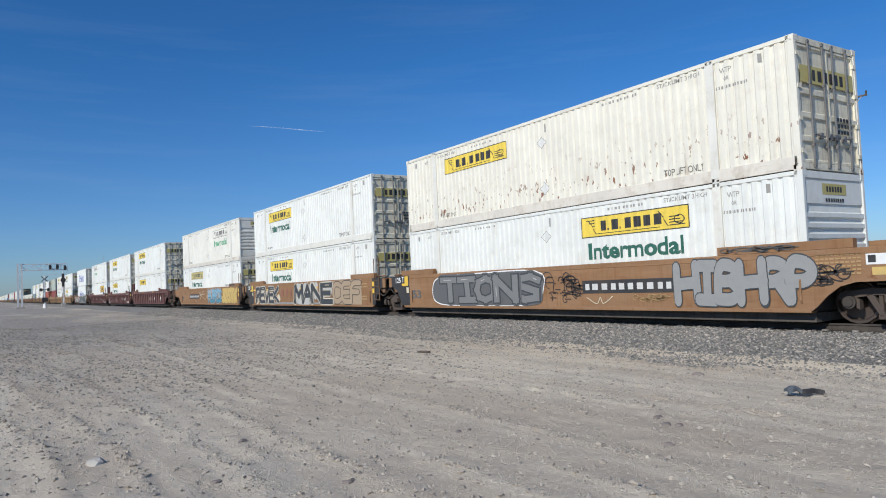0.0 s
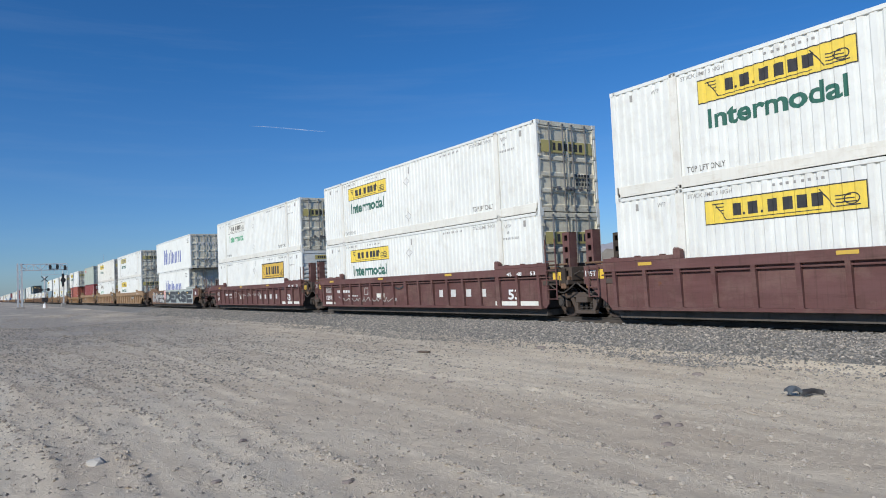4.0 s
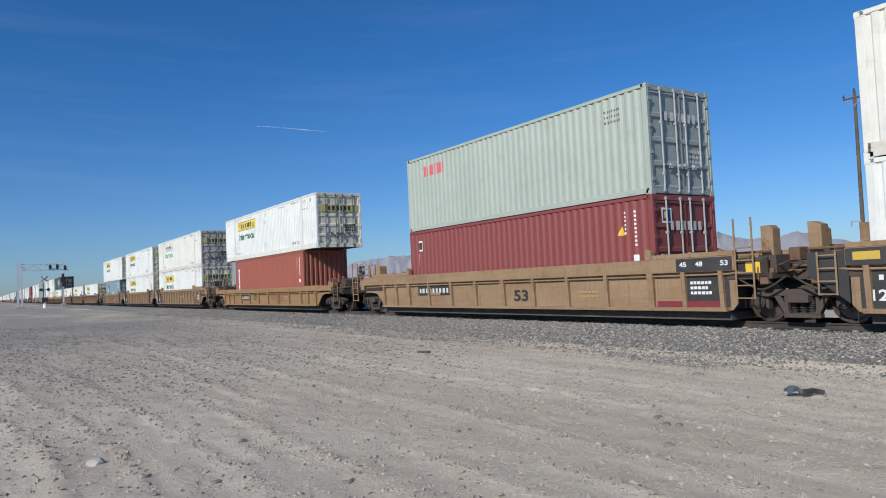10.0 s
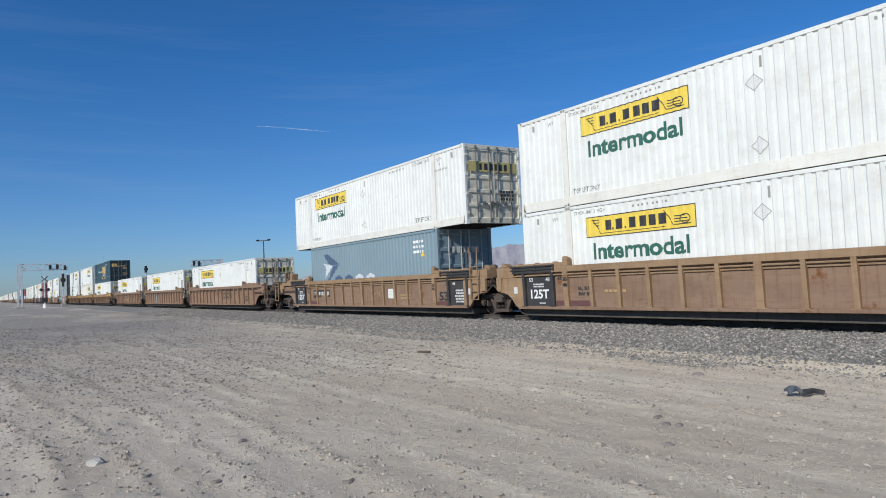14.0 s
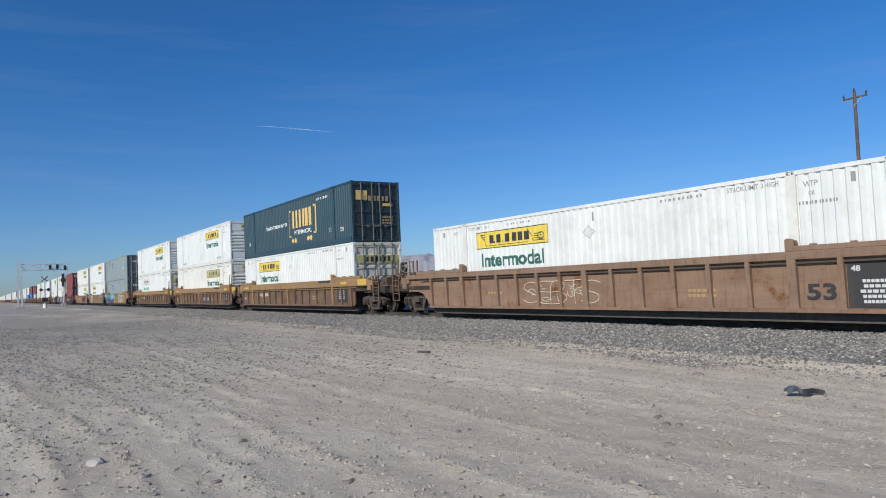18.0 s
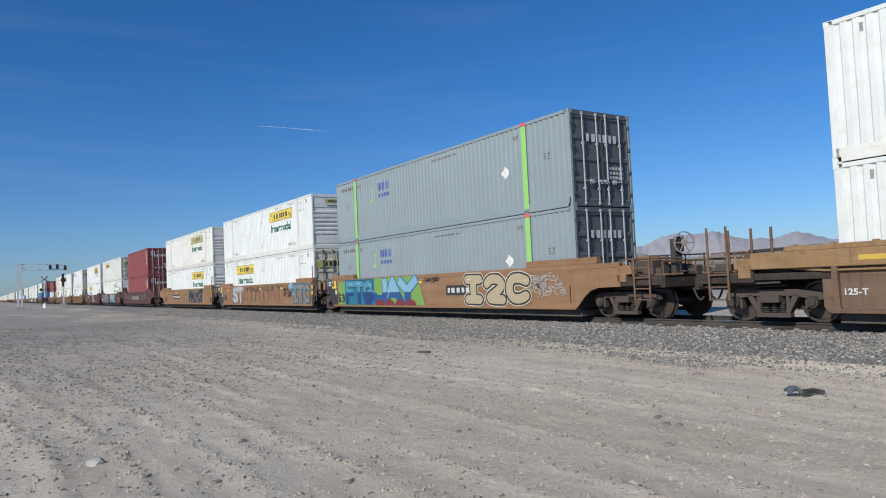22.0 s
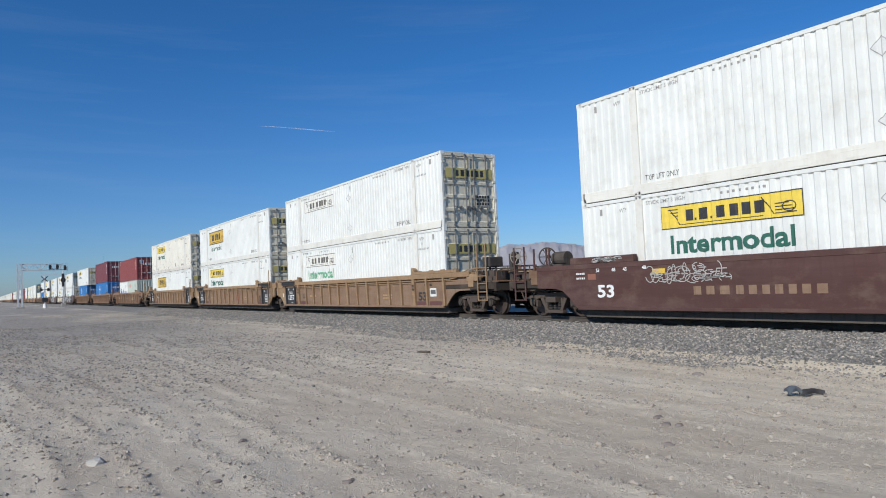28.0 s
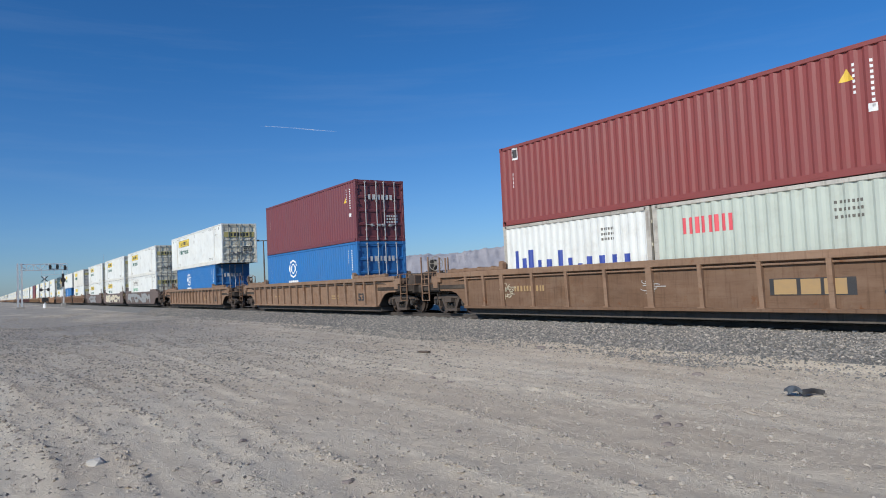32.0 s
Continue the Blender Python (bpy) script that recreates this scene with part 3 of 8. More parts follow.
def stencils(parent, fl):
    """Handling words and plain bars for the numbers on a long container."""
    def words(bm):
        letters(bm, "TOP LIFT ONLY", 4.55, 5.72, 0.36, 0.53, 0.007)
        letters(bm, "TOP LIFT ONLY", -5.75, -4.7, 0.36, 0.50, 0.007)
    tagged(part("handling_notice", painted("lift_words", words, fl, FADEDINK), parent), kind="stuff")

    def words2(bm):
        letters(bm, "STACK LIMIT 3 HIGH", 4.5, 5.75, 2.62, 2.73, 0.007)
        letters(bm, "STACK LIMIT 3 HIGH", -5.78, -4.6, 2.62, 2.72, 0.007)
        letters(bm, "WTP", 6.28, 6.58, 2.52, 2.64, 0.007)
        letters(bm, "OR", 6.37, 6.52, 2.33, 2.43, 0.007)
        letters(bm, "WTP", -6.7, -6.45, 2.52, 2.63, 0.007)
    tagged(part("stacking_notice", painted("stack_words", words2, fl, PALEINK), parent), kind="stuff")

    def nums(bm):
        bars(bm, 10, 2.6, 3.9, 2.63, 2.70, 0.6, seed=3)
        bars(bm, 13, 6.1, 7.0, 2.15, 2.22, 0.5, seed=8)
        bars(bm, 8, -3.6, -2.4, 2.63, 2.69, 0.6, seed=5)
    tagged(part("number_marking", painted("number_bars", nums, fl, PALEINK), parent), kind="stuff")

    for px, pz in ((0.05, 2.1), (0.1, 0.68)):
        def card(bm, px=px, pz=pz):
            ring(bm, px, pz, 0.19, 0.19, 0.188, 0, 4)
            ring(bm, px, pz, 0.21, 0.21, 0.02, 1, 4)
        part("placard_holder", painted(("placard", pz), card, fl, PLACARD, PALEINK, lift=0.008), parent)

    def vent(bm):
        rect(bm, 7.25, 7.33, 2.5, 2.7)
        rect(bm, -7.4, -7.34, 2.5, 2.68)
        rect(bm, 0.2, 0.25, 2.4, 2.66)
    tagged(part("vent", painted("vents", vent, fl, PALEINK, lift=0.007), parent), kind="stuff")


def banner(parent, fl, cx, kind):
    """The carrier's sign: a framed field with dark bars, and the word beneath."""
    if kind == "framed" or kind == "framed_bare":
        x0, x1, z0, z1 = cx - 1.9, cx + 1.9, 1.5, 2.45
        field, ink, word = GOLD, INK, GREEN
    else:
        x0, x1, z0, z1 = cx - 1.83, cx + 1.83, 1.93, 2.51
        field = {"yellow": YELLOW, "bare": YELLOW, "pale": PALESIGN, "pale_bare": PALESIGN, "olive": OLIVEYEL}[kind]
        ink, word = INK, (PALEGREEN if kind.startswith("pale") else GREEN)
    h = z1 - z0
    part("banner_field", painted(("banner_field", cx, kind.startswith("framed")), lambda bm: rect(bm, x0, x1, z0, z1), fl, field), parent, "sign field with a thin dark border")

    def marks(bm):
        frame_lines(bm, x0, x1, z0, z1, 0.06 if kind.startswith("framed") else 0.025)
        for a, b in ((0.205, 0.255), (0.305, 0.37), (0.435, 0.495), (0.525, 0.585), (0.615, 0.675), (0.70, 0.765)):
            rect(bm, x0 + a * (x1 - x0), x0 + b * (x1 - x0), z0 + 0.28 * h, z0 + 0.76 * h)
        for a in (0.27, 0.385):
            rect(bm, x0 + a * (x1 - x0), x0 + (a + 0.016) * (x1 - x0), z0 + 0.28 * h, z0 + 0.38 * h)
        for i in range(4):
            rect(bm, x0 + 0.2 + 0.1 * i, x0 + 0.52, z1 - 0.12 - 0.08 * i, z1 - 0.095 - 0.08 * i)
            rect(bm, x1 - 0.62, x1 - 0.14 - 0.06 * i, z0 + 0.1 + 0.07 * i, z0 + 0.125 + 0.07 * i)
        rect(bm, x0 + 0.55, x0 + 0.58, z0 + 0.08, z1 - 0.1, 0, -0.7)
        rect(bm, x1 - 0.66, x1 - 0.63, z0 + 0.1, z1 - 0.08, 0, -0.7)
        rect(bm, x0 + 0.55, x1 - 0.9, z0 + 0.14 * h, z0 + 0.17 * h)
        ring(bm, x1 - 0.3, z0 + 0.42 * h, 0.16, 0.12, 0.025)
    part("banner_marking", painted(("banner_marking", cx, kind.startswith("framed")), marks, fl, FADEDINK if kind.startswith("pale") or kind == "olive" else ink, lift=0.007), parent, "black marks with a thin border")
    if kind in ("yellow", "pale", "olive", "framed"):
        def wd(bm):
            if kind == "framed":
                letters(bm, "Intermodal", cx - 1.38, cx + 1.38, 1.0, 1.36, 0.012)
            else:
                letters(bm, "Intermodal", cx - 1.6, cx + 1.62, 1.3, 1.77, 0.03)
        part("word_marking", painted(("word", cx, kind == "framed"), wd, fl, word), parent, "green lettering")


def box53(top_kind="yellow", skin="white", end="doors", far=False):
    """A 53-foot white container; its sign lies towards the closed front end."""
    mat = {"white": WHITE, "cream": CREAM, "rusty": RUSTY, "smooth": CREAM}[skin]
    fl = None if skin == "smooth" else F53
    words = {"white": "bright white", "cream": "yellowed white", "rusty": "rust-spotted cream-white", "smooth": "yellowed white smooth-panelled"}[skin]
    ob = thing("shipping_container", words + " 53-foot steel container on the train, " + ("doors" if end == "doors" else "ribbed front wall") + " showing", "shipping container", "containers on the train")
    shell(ob, 16.154, CH, fl, mat, mat, True, far, POSTED, STAINED if skin != "white" else CREAM)
    cx = -3.5 if end == "doors" else 3.4
    if far:
        part("banner_field", painted(("banner_field", cx, False), lambda bm: rect(bm, cx - 1.83, cx + 1.83, 1.93, 2.51), fl, YELLOW), ob)
        part("word_marking", painted(("far_word", cx), lambda bm: bars(bm, 8, cx - 1.6, cx + 1.6, 1.3, 1.74, 0.25), fl, GREEN), ob)
    else:
        banner(ob, fl, cx, top_kind)
        stencils(ob, fl)
    if end == "doors":
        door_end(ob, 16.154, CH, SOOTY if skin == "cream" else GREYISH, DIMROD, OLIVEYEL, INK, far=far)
    else:
        front_end(ob, 16.154, CH, mat, OLIVEYEL, "bars")
    blind_end(ob, 16.154, CH, mat)
    return ob


def iso(length, mat, label, end="doors", doors=None, posts=False, rods=None, far=False, high=CH, rails=None, ink=None):
    fl = {16.154: F53, 13.716: F45, 12.192: F40, 6.058: F20}[length]
    ob = thing("shipping_container", label, "shipping container", "containers on the train")
    shell(ob, length, high, fl, mat, rails or mat, posts, far)
    if end == "doors":
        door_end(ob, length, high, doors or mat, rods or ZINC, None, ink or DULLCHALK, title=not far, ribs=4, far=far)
    else:
        front_end(ob, length, high, mat, None, "flutes")
    blind_end(ob, length, high, mat)
    return ob, fl


def blue_shapes(bm, x0, k, z0, h):
    """A row of plain upright bars, k wide to the unit, the tallest of height h."""
    low = 0.73 * h
    for a, top in ((0.0, h), (0.47, 0.8 * h), (0.94, h), (1.5, low), (2.1, low), (2.78, 0.93 * h), (3.38, low), (3.9, 0.8 * low), (4.45, low), (5.1, low), (5.75, low), (6.4, low)):
        rect(bm, x0 + a * k, x0 + (a + 0.27) * k, z0, z0 + top)


def blue_word_box(length):
    """White container with tall dark-blue marks on its side."""
    ob, fl = iso(length, WHITE, "white %d-foot container with a large blue name, doors showing" % (45 if length > 13 else 40), doors=GREYISH, posts=False)
    x0, x1 = (-3.42, 3.6) if length > 13 else (-3.1, 3.5)

    def name(bm):
        k = (x1 - x0) / 7.0
        blue_shapes(bm, x0, k, 0.72, 1.38)
    part("name_marking", painted(("blue_name", length), name, fl, ROYAL), ob, "dark blue name marking")
    part("number_marking", painted(("blue_box_numbers", length), lambda bm: [bars(bm, 7, length / 2 - 1.2, length / 2 - 0.6, 2.5 - 0.15 * i, 2.57 - 0.15 * i, 0.42, seed=i) for i in range(3)], fl, FADEDINK), ob)
    return ob


def marks40(ob, fl, key, mat, length=12.192, drop=0.0):
    """Upright columns of number bars and plates at the door end of an ocean container."""
    def m(bm):
        for x, n in ((length / 2 - 0.95, 6), (length / 2 - 0.62, 9)):
            for i in range(n):
                rect(bm, x - 0.024, x + 0.024, 2.47 - drop - 0.11 * i, 2.53 - drop - 0.11 * i)
        for i in range(4):
            rect(bm, -length / 2 + 0.58, -length / 2 + 0.66, 1.9 - drop - 0.13 * i, 1.99 - drop - 0.13 * i)
        rect(bm, length / 2 - 0.72, length / 2 - 0.56, 1.2, 1.36)
    part("number_marking", painted((key, length, drop), m, fl, mat), ob)


def red_box(label="oxide-red 40-foot ocean container with white number marks, doors showing", mat=None, badge=True, high=CH):
    ob, fl = iso(12.192, mat or OXIDE, label, high=high)
    marks40(ob, fl, "ocean_numbers", CHALK, drop=CH - high)

    def sq(bm):
        frame_lines(bm, -5.5, -5.2, 2.1, 2.5, 0.06, 0)
        rect(bm, -5.43, -5.27, 2.17, 2.43, 1)
    def square(bm):
        rect(bm, -0.95, -0.55, high - 0.75, high - 0.35, 0)
        rect(bm, -0.9, -0.6, high - 0.70, high - 0.40, 1)
        rect(bm, -0.85, -0.72, high - 0.62, high - 0.45, 2)
        for v in bm.verts:
            k = max((f.material_index for f in v.link_faces), default=0)
            v.co = (12.192 / 2 - 0.012 + 0.002 * k, v.co.x, v.co.z)
    if badge:
        part("door_badge", mesh(("door_badge", high), square, CHALK, NAVY, SAFETY), ob)
        part("badge", painted("square_badge", sq, fl, CHALK, INK), ob)
    part("warning_triangle", painted("triangle", lambda bm: bm.faces.new([bm.verts.new(q) for q in ((4.85, 0, 1.9), (5.15, 0, 1.9), (5.0, 0, 2.16))]), fl, SAFETY), ob)
    return ob


def sage_box(length=12.192):
    high = CH if length > 7 else 2.591
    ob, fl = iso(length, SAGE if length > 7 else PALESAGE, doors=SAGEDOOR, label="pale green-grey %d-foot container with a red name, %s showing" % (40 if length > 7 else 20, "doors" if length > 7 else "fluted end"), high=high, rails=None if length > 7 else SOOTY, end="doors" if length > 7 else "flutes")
    x0 = -length / 2 + (1.25 if length > 7 else 0.9)

    def name(bm):
        for i in range(4):
            rect(bm, x0 + 0.36 * i, x0 + 0.36 * i + 0.1, high - 0.82, high - 0.42)
            rect(bm, x0 + 0.36 * i + 0.17, x0 + 0.36 * i + 0.27, high - 0.82, high - 0.42)
    part("name_marking", painted(("red_rings", length), name, fl, CORAL), ob, "small red name marking")
    part("number_marking", painted(("sage_numbers", length), lambda bm: [bars(bm, 7, length / 2 - 1.5, length / 2 - 0.9, high - 0.5 - 0.15 * i, high - 0.435 - 0.15 * i, 0.45, seed=i) for i in range(3)], fl, FADEDINK), ob)
    return ob


def rust_red_box():
    ob, fl = iso(12.192, BRICKRED, "brown-red 40-foot container with an upright white name, fluted front wall showing", end="flutes")

    def name(bm):
        for i in range(6):
            z = 2.25 - 0.26 * i
            rect(bm, -5.5, -5.22, z - 0.03, z + 0.03)
            rect(bm, -5.41, -5.31, z - 0.17, z - 0.03)
            rect(bm, -5.46, -5.26, z - 0.19, z - 0.17)
    part("name_marking", painted("upright_name", name, fl, CHALK), ob, "white marks running down the side")
    marks40(ob, fl, "brick_numbers", CHALK)
    return ob


def slate_box():
    ob, fl = iso(12.192, SLATE, "blue-grey 40-foot container with a bird-like emblem, barred end showing")

    def emblem(bm):
        for pts, mi in ((((-4.55, 2.45), (-4.1, 2.5), (-2.75, 1.95), (-3.5, 1.9), (-4.0, 2.02)), 0), (((-4.6, 2.05), (-3.5, 1.88), (-4.5, 1.25), (-4.25, 1.72)), 1), (((-2.75, 1.93), (-3.5, 1.85), (-4.15, 1.1), (-3.8, 1.25)), 0)):
            bm.faces.new([bm.verts.new((x, 0, z)) for x, z in pts]).material_index = mi
        for i in range(4):
            ring(bm, -2.85 + 1.12 * i, 0.98, 0.52, 0.42, 0.18, 0 if i < 2 else 1, 18, 10, 350)
    part("emblem", painted("bird_emblem", emblem, fl, SLATEINK, PALEGREY), ob, "pale grey and slate blue emblem")
    part("number_marking", painted("slate_numbers", lambda bm: [bars(bm, 4, 4.3, 5.1, 2.45 - 0.2 * i, 2.55 - 0.2 * i, 0.3, seed=i) for i in range(3)], fl, CHALK), ob)
    part("warning_triangle", painted("triangle", lambda bm: bm.faces.new([bm.verts.new(q) for q in ((4.85, 0, 1.9), (5.15, 0, 1.9), (5.0, 0, 2.16))]), fl, SAFETY), ob)
    return ob


def forest_box():
    ob, fl = iso(16.154, FOREST, doors=FORESTDOOR, ink=TANINK, label="dark green 53-foot container with amber bracketed name, doors showing", posts=True, rods=DIMROD)

    def name(bm):
        rect(bm, -0.02, 0.3, 2.22, 2.32)
        rect(bm, -0.02, 0.1, 0.8, 2.32)
        rect(bm, -0.02, 0.3, 0.8, 0.9)
        rect(bm, 3.5, 3.86, 2.22, 2.32)
        rect(bm, 3.74, 3.86, 0.8, 2.32)
        rect(bm, 3.5, 3.86, 0.8, 0.9)
        for a in (0.94, 1.87, 2.8):
            rect(bm, a - 0.42, a - 0.12, 1.28, 2.24)
            rect(bm, a + 0.08, a + 0.36, 1.28, 2.24)
        for i in range(4):
            disc(bm, (0.55, 0.98, 2.75, 3.15)[i], 0.6, 0.15, 0.14)
    part("name_marking", painted("amber_name", name, fl, AMBER), ob, "amber marks between brackets")
    part("word_marking", painted("amber_word", lambda bm: letters(bm, "INTERMODAL", 0.72, 3.2, 0.9, 1.14, 0.015), fl, CHALK), ob)
    part("slogan", painted("green_slogan", lambda bm: letters(bm, "How tomorrow moves", -3.9, -0.3, 1.5, 1.78, 0.01), fl, CHALK), ob)
    part("number_marking", painted("green_numbers", lambda bm: (bars(bm, 11, 3.95, 5.5, 2.44, 2.57, 0.45, seed=2), letters(bm, "53'", 6.75, 7.15, 0.62, 0.82, 0.012), letters(bm, "53'", 5.45, 5.7, 0.7, 0.88, 0.01), letters(bm, "53'", -7.2, -6.8, 0.8, 1.0, 0.01)), fl, DULLCHALK), ob)

    def decals(bm):
        rect(bm, -1.05, -0.45, 2.0, 2.45)
        rect(bm, 0.35, 0.9, 1.72, 1.86)
        for v in bm.verts:
            v.co = (16.154 / 2 - 0.01, v.co.x, v.co.z)
    part("door_decal", mesh("amber_decals", decals, AMBER), ob, "faded amber decals on the doors")
    return ob


def grey_box():
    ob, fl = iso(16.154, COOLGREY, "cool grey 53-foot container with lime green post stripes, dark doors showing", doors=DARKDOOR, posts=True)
    for s in (-1, 1):
        part("lime_stripe", painted(("lime", s), lambda bm: rect(bm, s * 6.02 - 0.115, s * 6.02 + 0.115, 0.14, CH - 0.12), None, LIME, lift=0.024), ob)
    part("post_cap", painted("red_caps", lambda bm: (rect(bm, 5.9, 6.14, CH - 0.11, CH - 0.01), rect(bm, -6.14, -5.9, CH - 0.11, CH - 0.01)), None, CORAL, lift=0.026), ob)

    def name(bm):
        for i in range(4):
            rect(bm, -3.88 + 0.28 * i, -3.82 + 0.28 * i, 2.04, 2.36)
            rect(bm, -3.76 + 0.28 * i, -3.7 + 0.28 * i, 2.04, 2.36)
        bars(bm, 9, -3.9, -2.8, 1.75, 1.9, 0.4, seed=7)
    part("name_marking", painted("grey_name", name, fl, ROYAL), ob, "small blue name marking")
    part("emblem", painted("lime_arc", lambda bm: ring(bm, -4.6, 1.95, 0.3, 0.4, 0.1, 0, 12, -70, 50), fl, LIME), ob)

    def nums(bm):
        bars(bm, 10, -7.5, -6.3, 2.42, 2.56, 0.3, seed=3)
        letters(bm, "53'", -7.05, -6.7, 1.6, 1.82, 0.012)
        letters(bm, "53'", 6.9, 7.2, 1.55, 1.77, 0.012)
        letters(bm, "WTP", -5.8, -5.45, 2.4, 2.56, 0.012)
        letters(bm, "WTP", 5.45, 5.75, 2.4, 2.56, 0.012)
        bars(bm, 12, 0.5, 2.2, 2.56, 2.62, 0.3, seed=5)
    part("number_marking", painted("grey_numbers", nums, fl, FADEDINK), ob)
    part("placard", painted("grey_placard", lambda bm: ring(bm, 5.0, 1.45, 0.22, 0.22, 0.2, 0, 4), fl, PALESIGN), ob)
    return ob


def azure_box():
    ob, fl = iso(12.192, AZURE, "bright blue 40-foot ocean container with a white round emblem, doors showing")

    def name(bm):
        ring(bm, -2.0, 1.95, 0.6, 0.5, 0.1, 0, 18, 20, 340)
        ring(bm, -2.0, 1.95, 0.34, 0.28, 0.08, 0, 14, 0, 360)
        bars(bm, 5, -2.75, -1.25, 0.95, 1.3, 0.25, seed=4)
        bars(bm, 8, -2.75, -1.25, 0.7, 0.85, 0.3, seed=5)
    part("emblem", painted("white_emblem", name, fl, CHALK), ob, "white round emblem")
    marks40(ob, fl, "azure_numbers", CHALK)
    return ob


def white20():
    ob, fl = iso(6.058, WHITE, "white 20-foot container with a blue name, rusty at its corners", doors=GREYISH, high=2.591, rails=SOOTY)

    def name(bm):
        blue_shapes(bm, -2.5, 0.72, 0.5, 1.25)
    part("name_marking", painted("blue_name_small", name, fl, ROYAL), ob)
    part("number_marking", painted("white20_numbers", lambda bm: [bars(bm, 6, 1.3, 1.8, 2.1 - 0.14 * i, 2.17 - 0.14 * i, 0.45, seed=i) for i in range(3)], fl, FADEDINK), ob)
    return ob
# ---------------------------------------------------------------- well cars
WHEEL_R = 0.46
AXLE = 0.91             # half a truck's wheelbase
WHEELS = {-1: [], 1: []}
WELL = 8.077            # half the length of the well
JOIN = WELL + 1.55      # middle of a shared truck
BOGIE = WELL + 1.6      # middle of an end truck
PULL = WELL + 3.6       # where two cars are coupled


def wheelset(bm):
    for s in (-1, 1):
        lathe(bm, [(s * y, r) for y, r in ((0.68, 0.12), (0.70, 0.16), (0.70, 0.38), (0.665, 0.40), (0.665, WHEEL_R + 0.025), (0.70, WHEEL_R + 0.025), (0.715, WHEEL_R),
                                           (0.80, WHEEL_R - 0.006), (0.80, 0.40), (0.745, 0.37), (0.755, 0.17), (0.82, 0.15), (0.82, 0.1))], 16)
        rod(bm, (0, s * 0.8, 0), (0, s * 1.12, 0), 0.085, 12)
        for k in range(3):
            a = 2 * math.pi * k / 3
            rod(bm, (0.05 * math.cos(a), s * 1.12, 0.05 * math.sin(a)), (0.05 * math.cos(a), s * 1.14, 0.05 * math.sin(a)), 0.016, 6)
    rod(bm, (0, -0.8, 0), (0, 0.8, 0), 0.09, 12)


def truck(parent, x, tint, far=False):
    """A three-piece freight truck: cast side frames, springs, bolster and two wheelsets."""
    def bolster(bm):
        box(bm, -0.22, 0.22, -1.24, 1.24, 0.45, 0.62)
        box(bm, -0.34, 0.34, -0.4, 0.4, 0.5, 0.74)
    t = part("truck", mesh("bolster", bolster, tint, bevel=0.012), parent, "", pose(x, 0, 0))
    for s in (-1, 1):
        def frames(bm, s=s):
            y0, y1 = sorted((s * 0.95, s * 1.12))
            prism(bm, [(-1.16, 0.52), (-1.1, 0.66), (-0.55, 0.74), (0.55, 0.74), (1.1, 0.66), (1.16, 0.52), (1.05, 0.5), (0.72, 0.56), (0.5, 0.61), (-0.5, 0.61), (-0.72, 0.56), (-1.05, 0.5)], y0, y1)
            for e in (-1, 1):
                prism(bm, [(e * 0.62, 0.62), (e * 0.48, 0.64), (e * 0.26, 0.2), (e * 0.36, 0.17)], y0, y1)
                prism(bm, [(e * 0.30, 0.64), (e * 0.38, 0.64), (e * 0.38, 0.2), (e * 0.30, 0.2)], y0 + 0.02, y1 - 0.02)
                box(bm, min(e * 0.79, e * 1.03), max(e * 0.79, e * 1.03), y0, y1, 0.40, 0.60)
                prism(bm, [(e * 0.73, 0.52), (e * 0.80, 0.54), (e * 0.80, 0.34), (e * 0.73, 0.3)], y0, y1)
            box(bm, -0.4, 0.4, y0, y1, 0.12, 0.22)
        part("side_frame", mesh(("side_frame", s), frames, tint, bevel=0.012), t)

    for e in (-1, 1):
        w = part("wheelset", mesh("wheelset", wheelset, TREAD), t, "", pose(e * AXLE, 0, WHEEL_R))
        WHEELS[e].append(w)
    if far:
        return t

    for s in (-1,):
        for k in (-1, 0, 1):
            def coil(bm, s=s, k=k):
                for i in range(5):
                    z = 0.235 + 0.048 * i
                    lathe(bm, [(-0.014, 0.06), (0.0, 0.092), (0.014, 0.06)], 10)
                    for v in bm.verts[-30:]:
                        v.co = (v.co.x + k * 0.19, v.co.z + s * 1.03, z + v.co.y)
                rod(bm, (k * 0.19, s * 1.03, 0.2), (k * 0.19, s * 1.03, 0.47), 0.055, 8)
            part("spring", mesh(("spring", s, k), coil, STEEL), t)
        for e in (-1, 1):
            def cap(bm, s=s, e=e):
                rod(bm, (e * AXLE, s * 1.0, WHEEL_R), (e * AXLE, s * 1.17, WHEEL_R), 0.13, 14)
                rod(bm, (e * AXLE, s * 1.17, WHEEL_R), (e * AXLE, s * 1.2, WHEEL_R), 0.09, 12)
            part("bearing", mesh(("bearing", s, e), cap, STEEL, smooth=False), t)
    for e in (-1, 1):
        def shoe(bm, e=e):
            box(bm, e * 0.36 - 0.06, e * 0.36 + 0.06, -0.9, 0.9, 0.3, 0.4)
            for s in (-1, 1):
                box(bm, min(e * 0.38, e * 0.46), max(e * 0.38, e * 0.46), s * 0.75 - 0.06, s * 0.75 + 0.06, 0.28, 0.52)
        part("brake_beam", mesh(("brake_beam", e), shoe, STEEL), t)
    return t


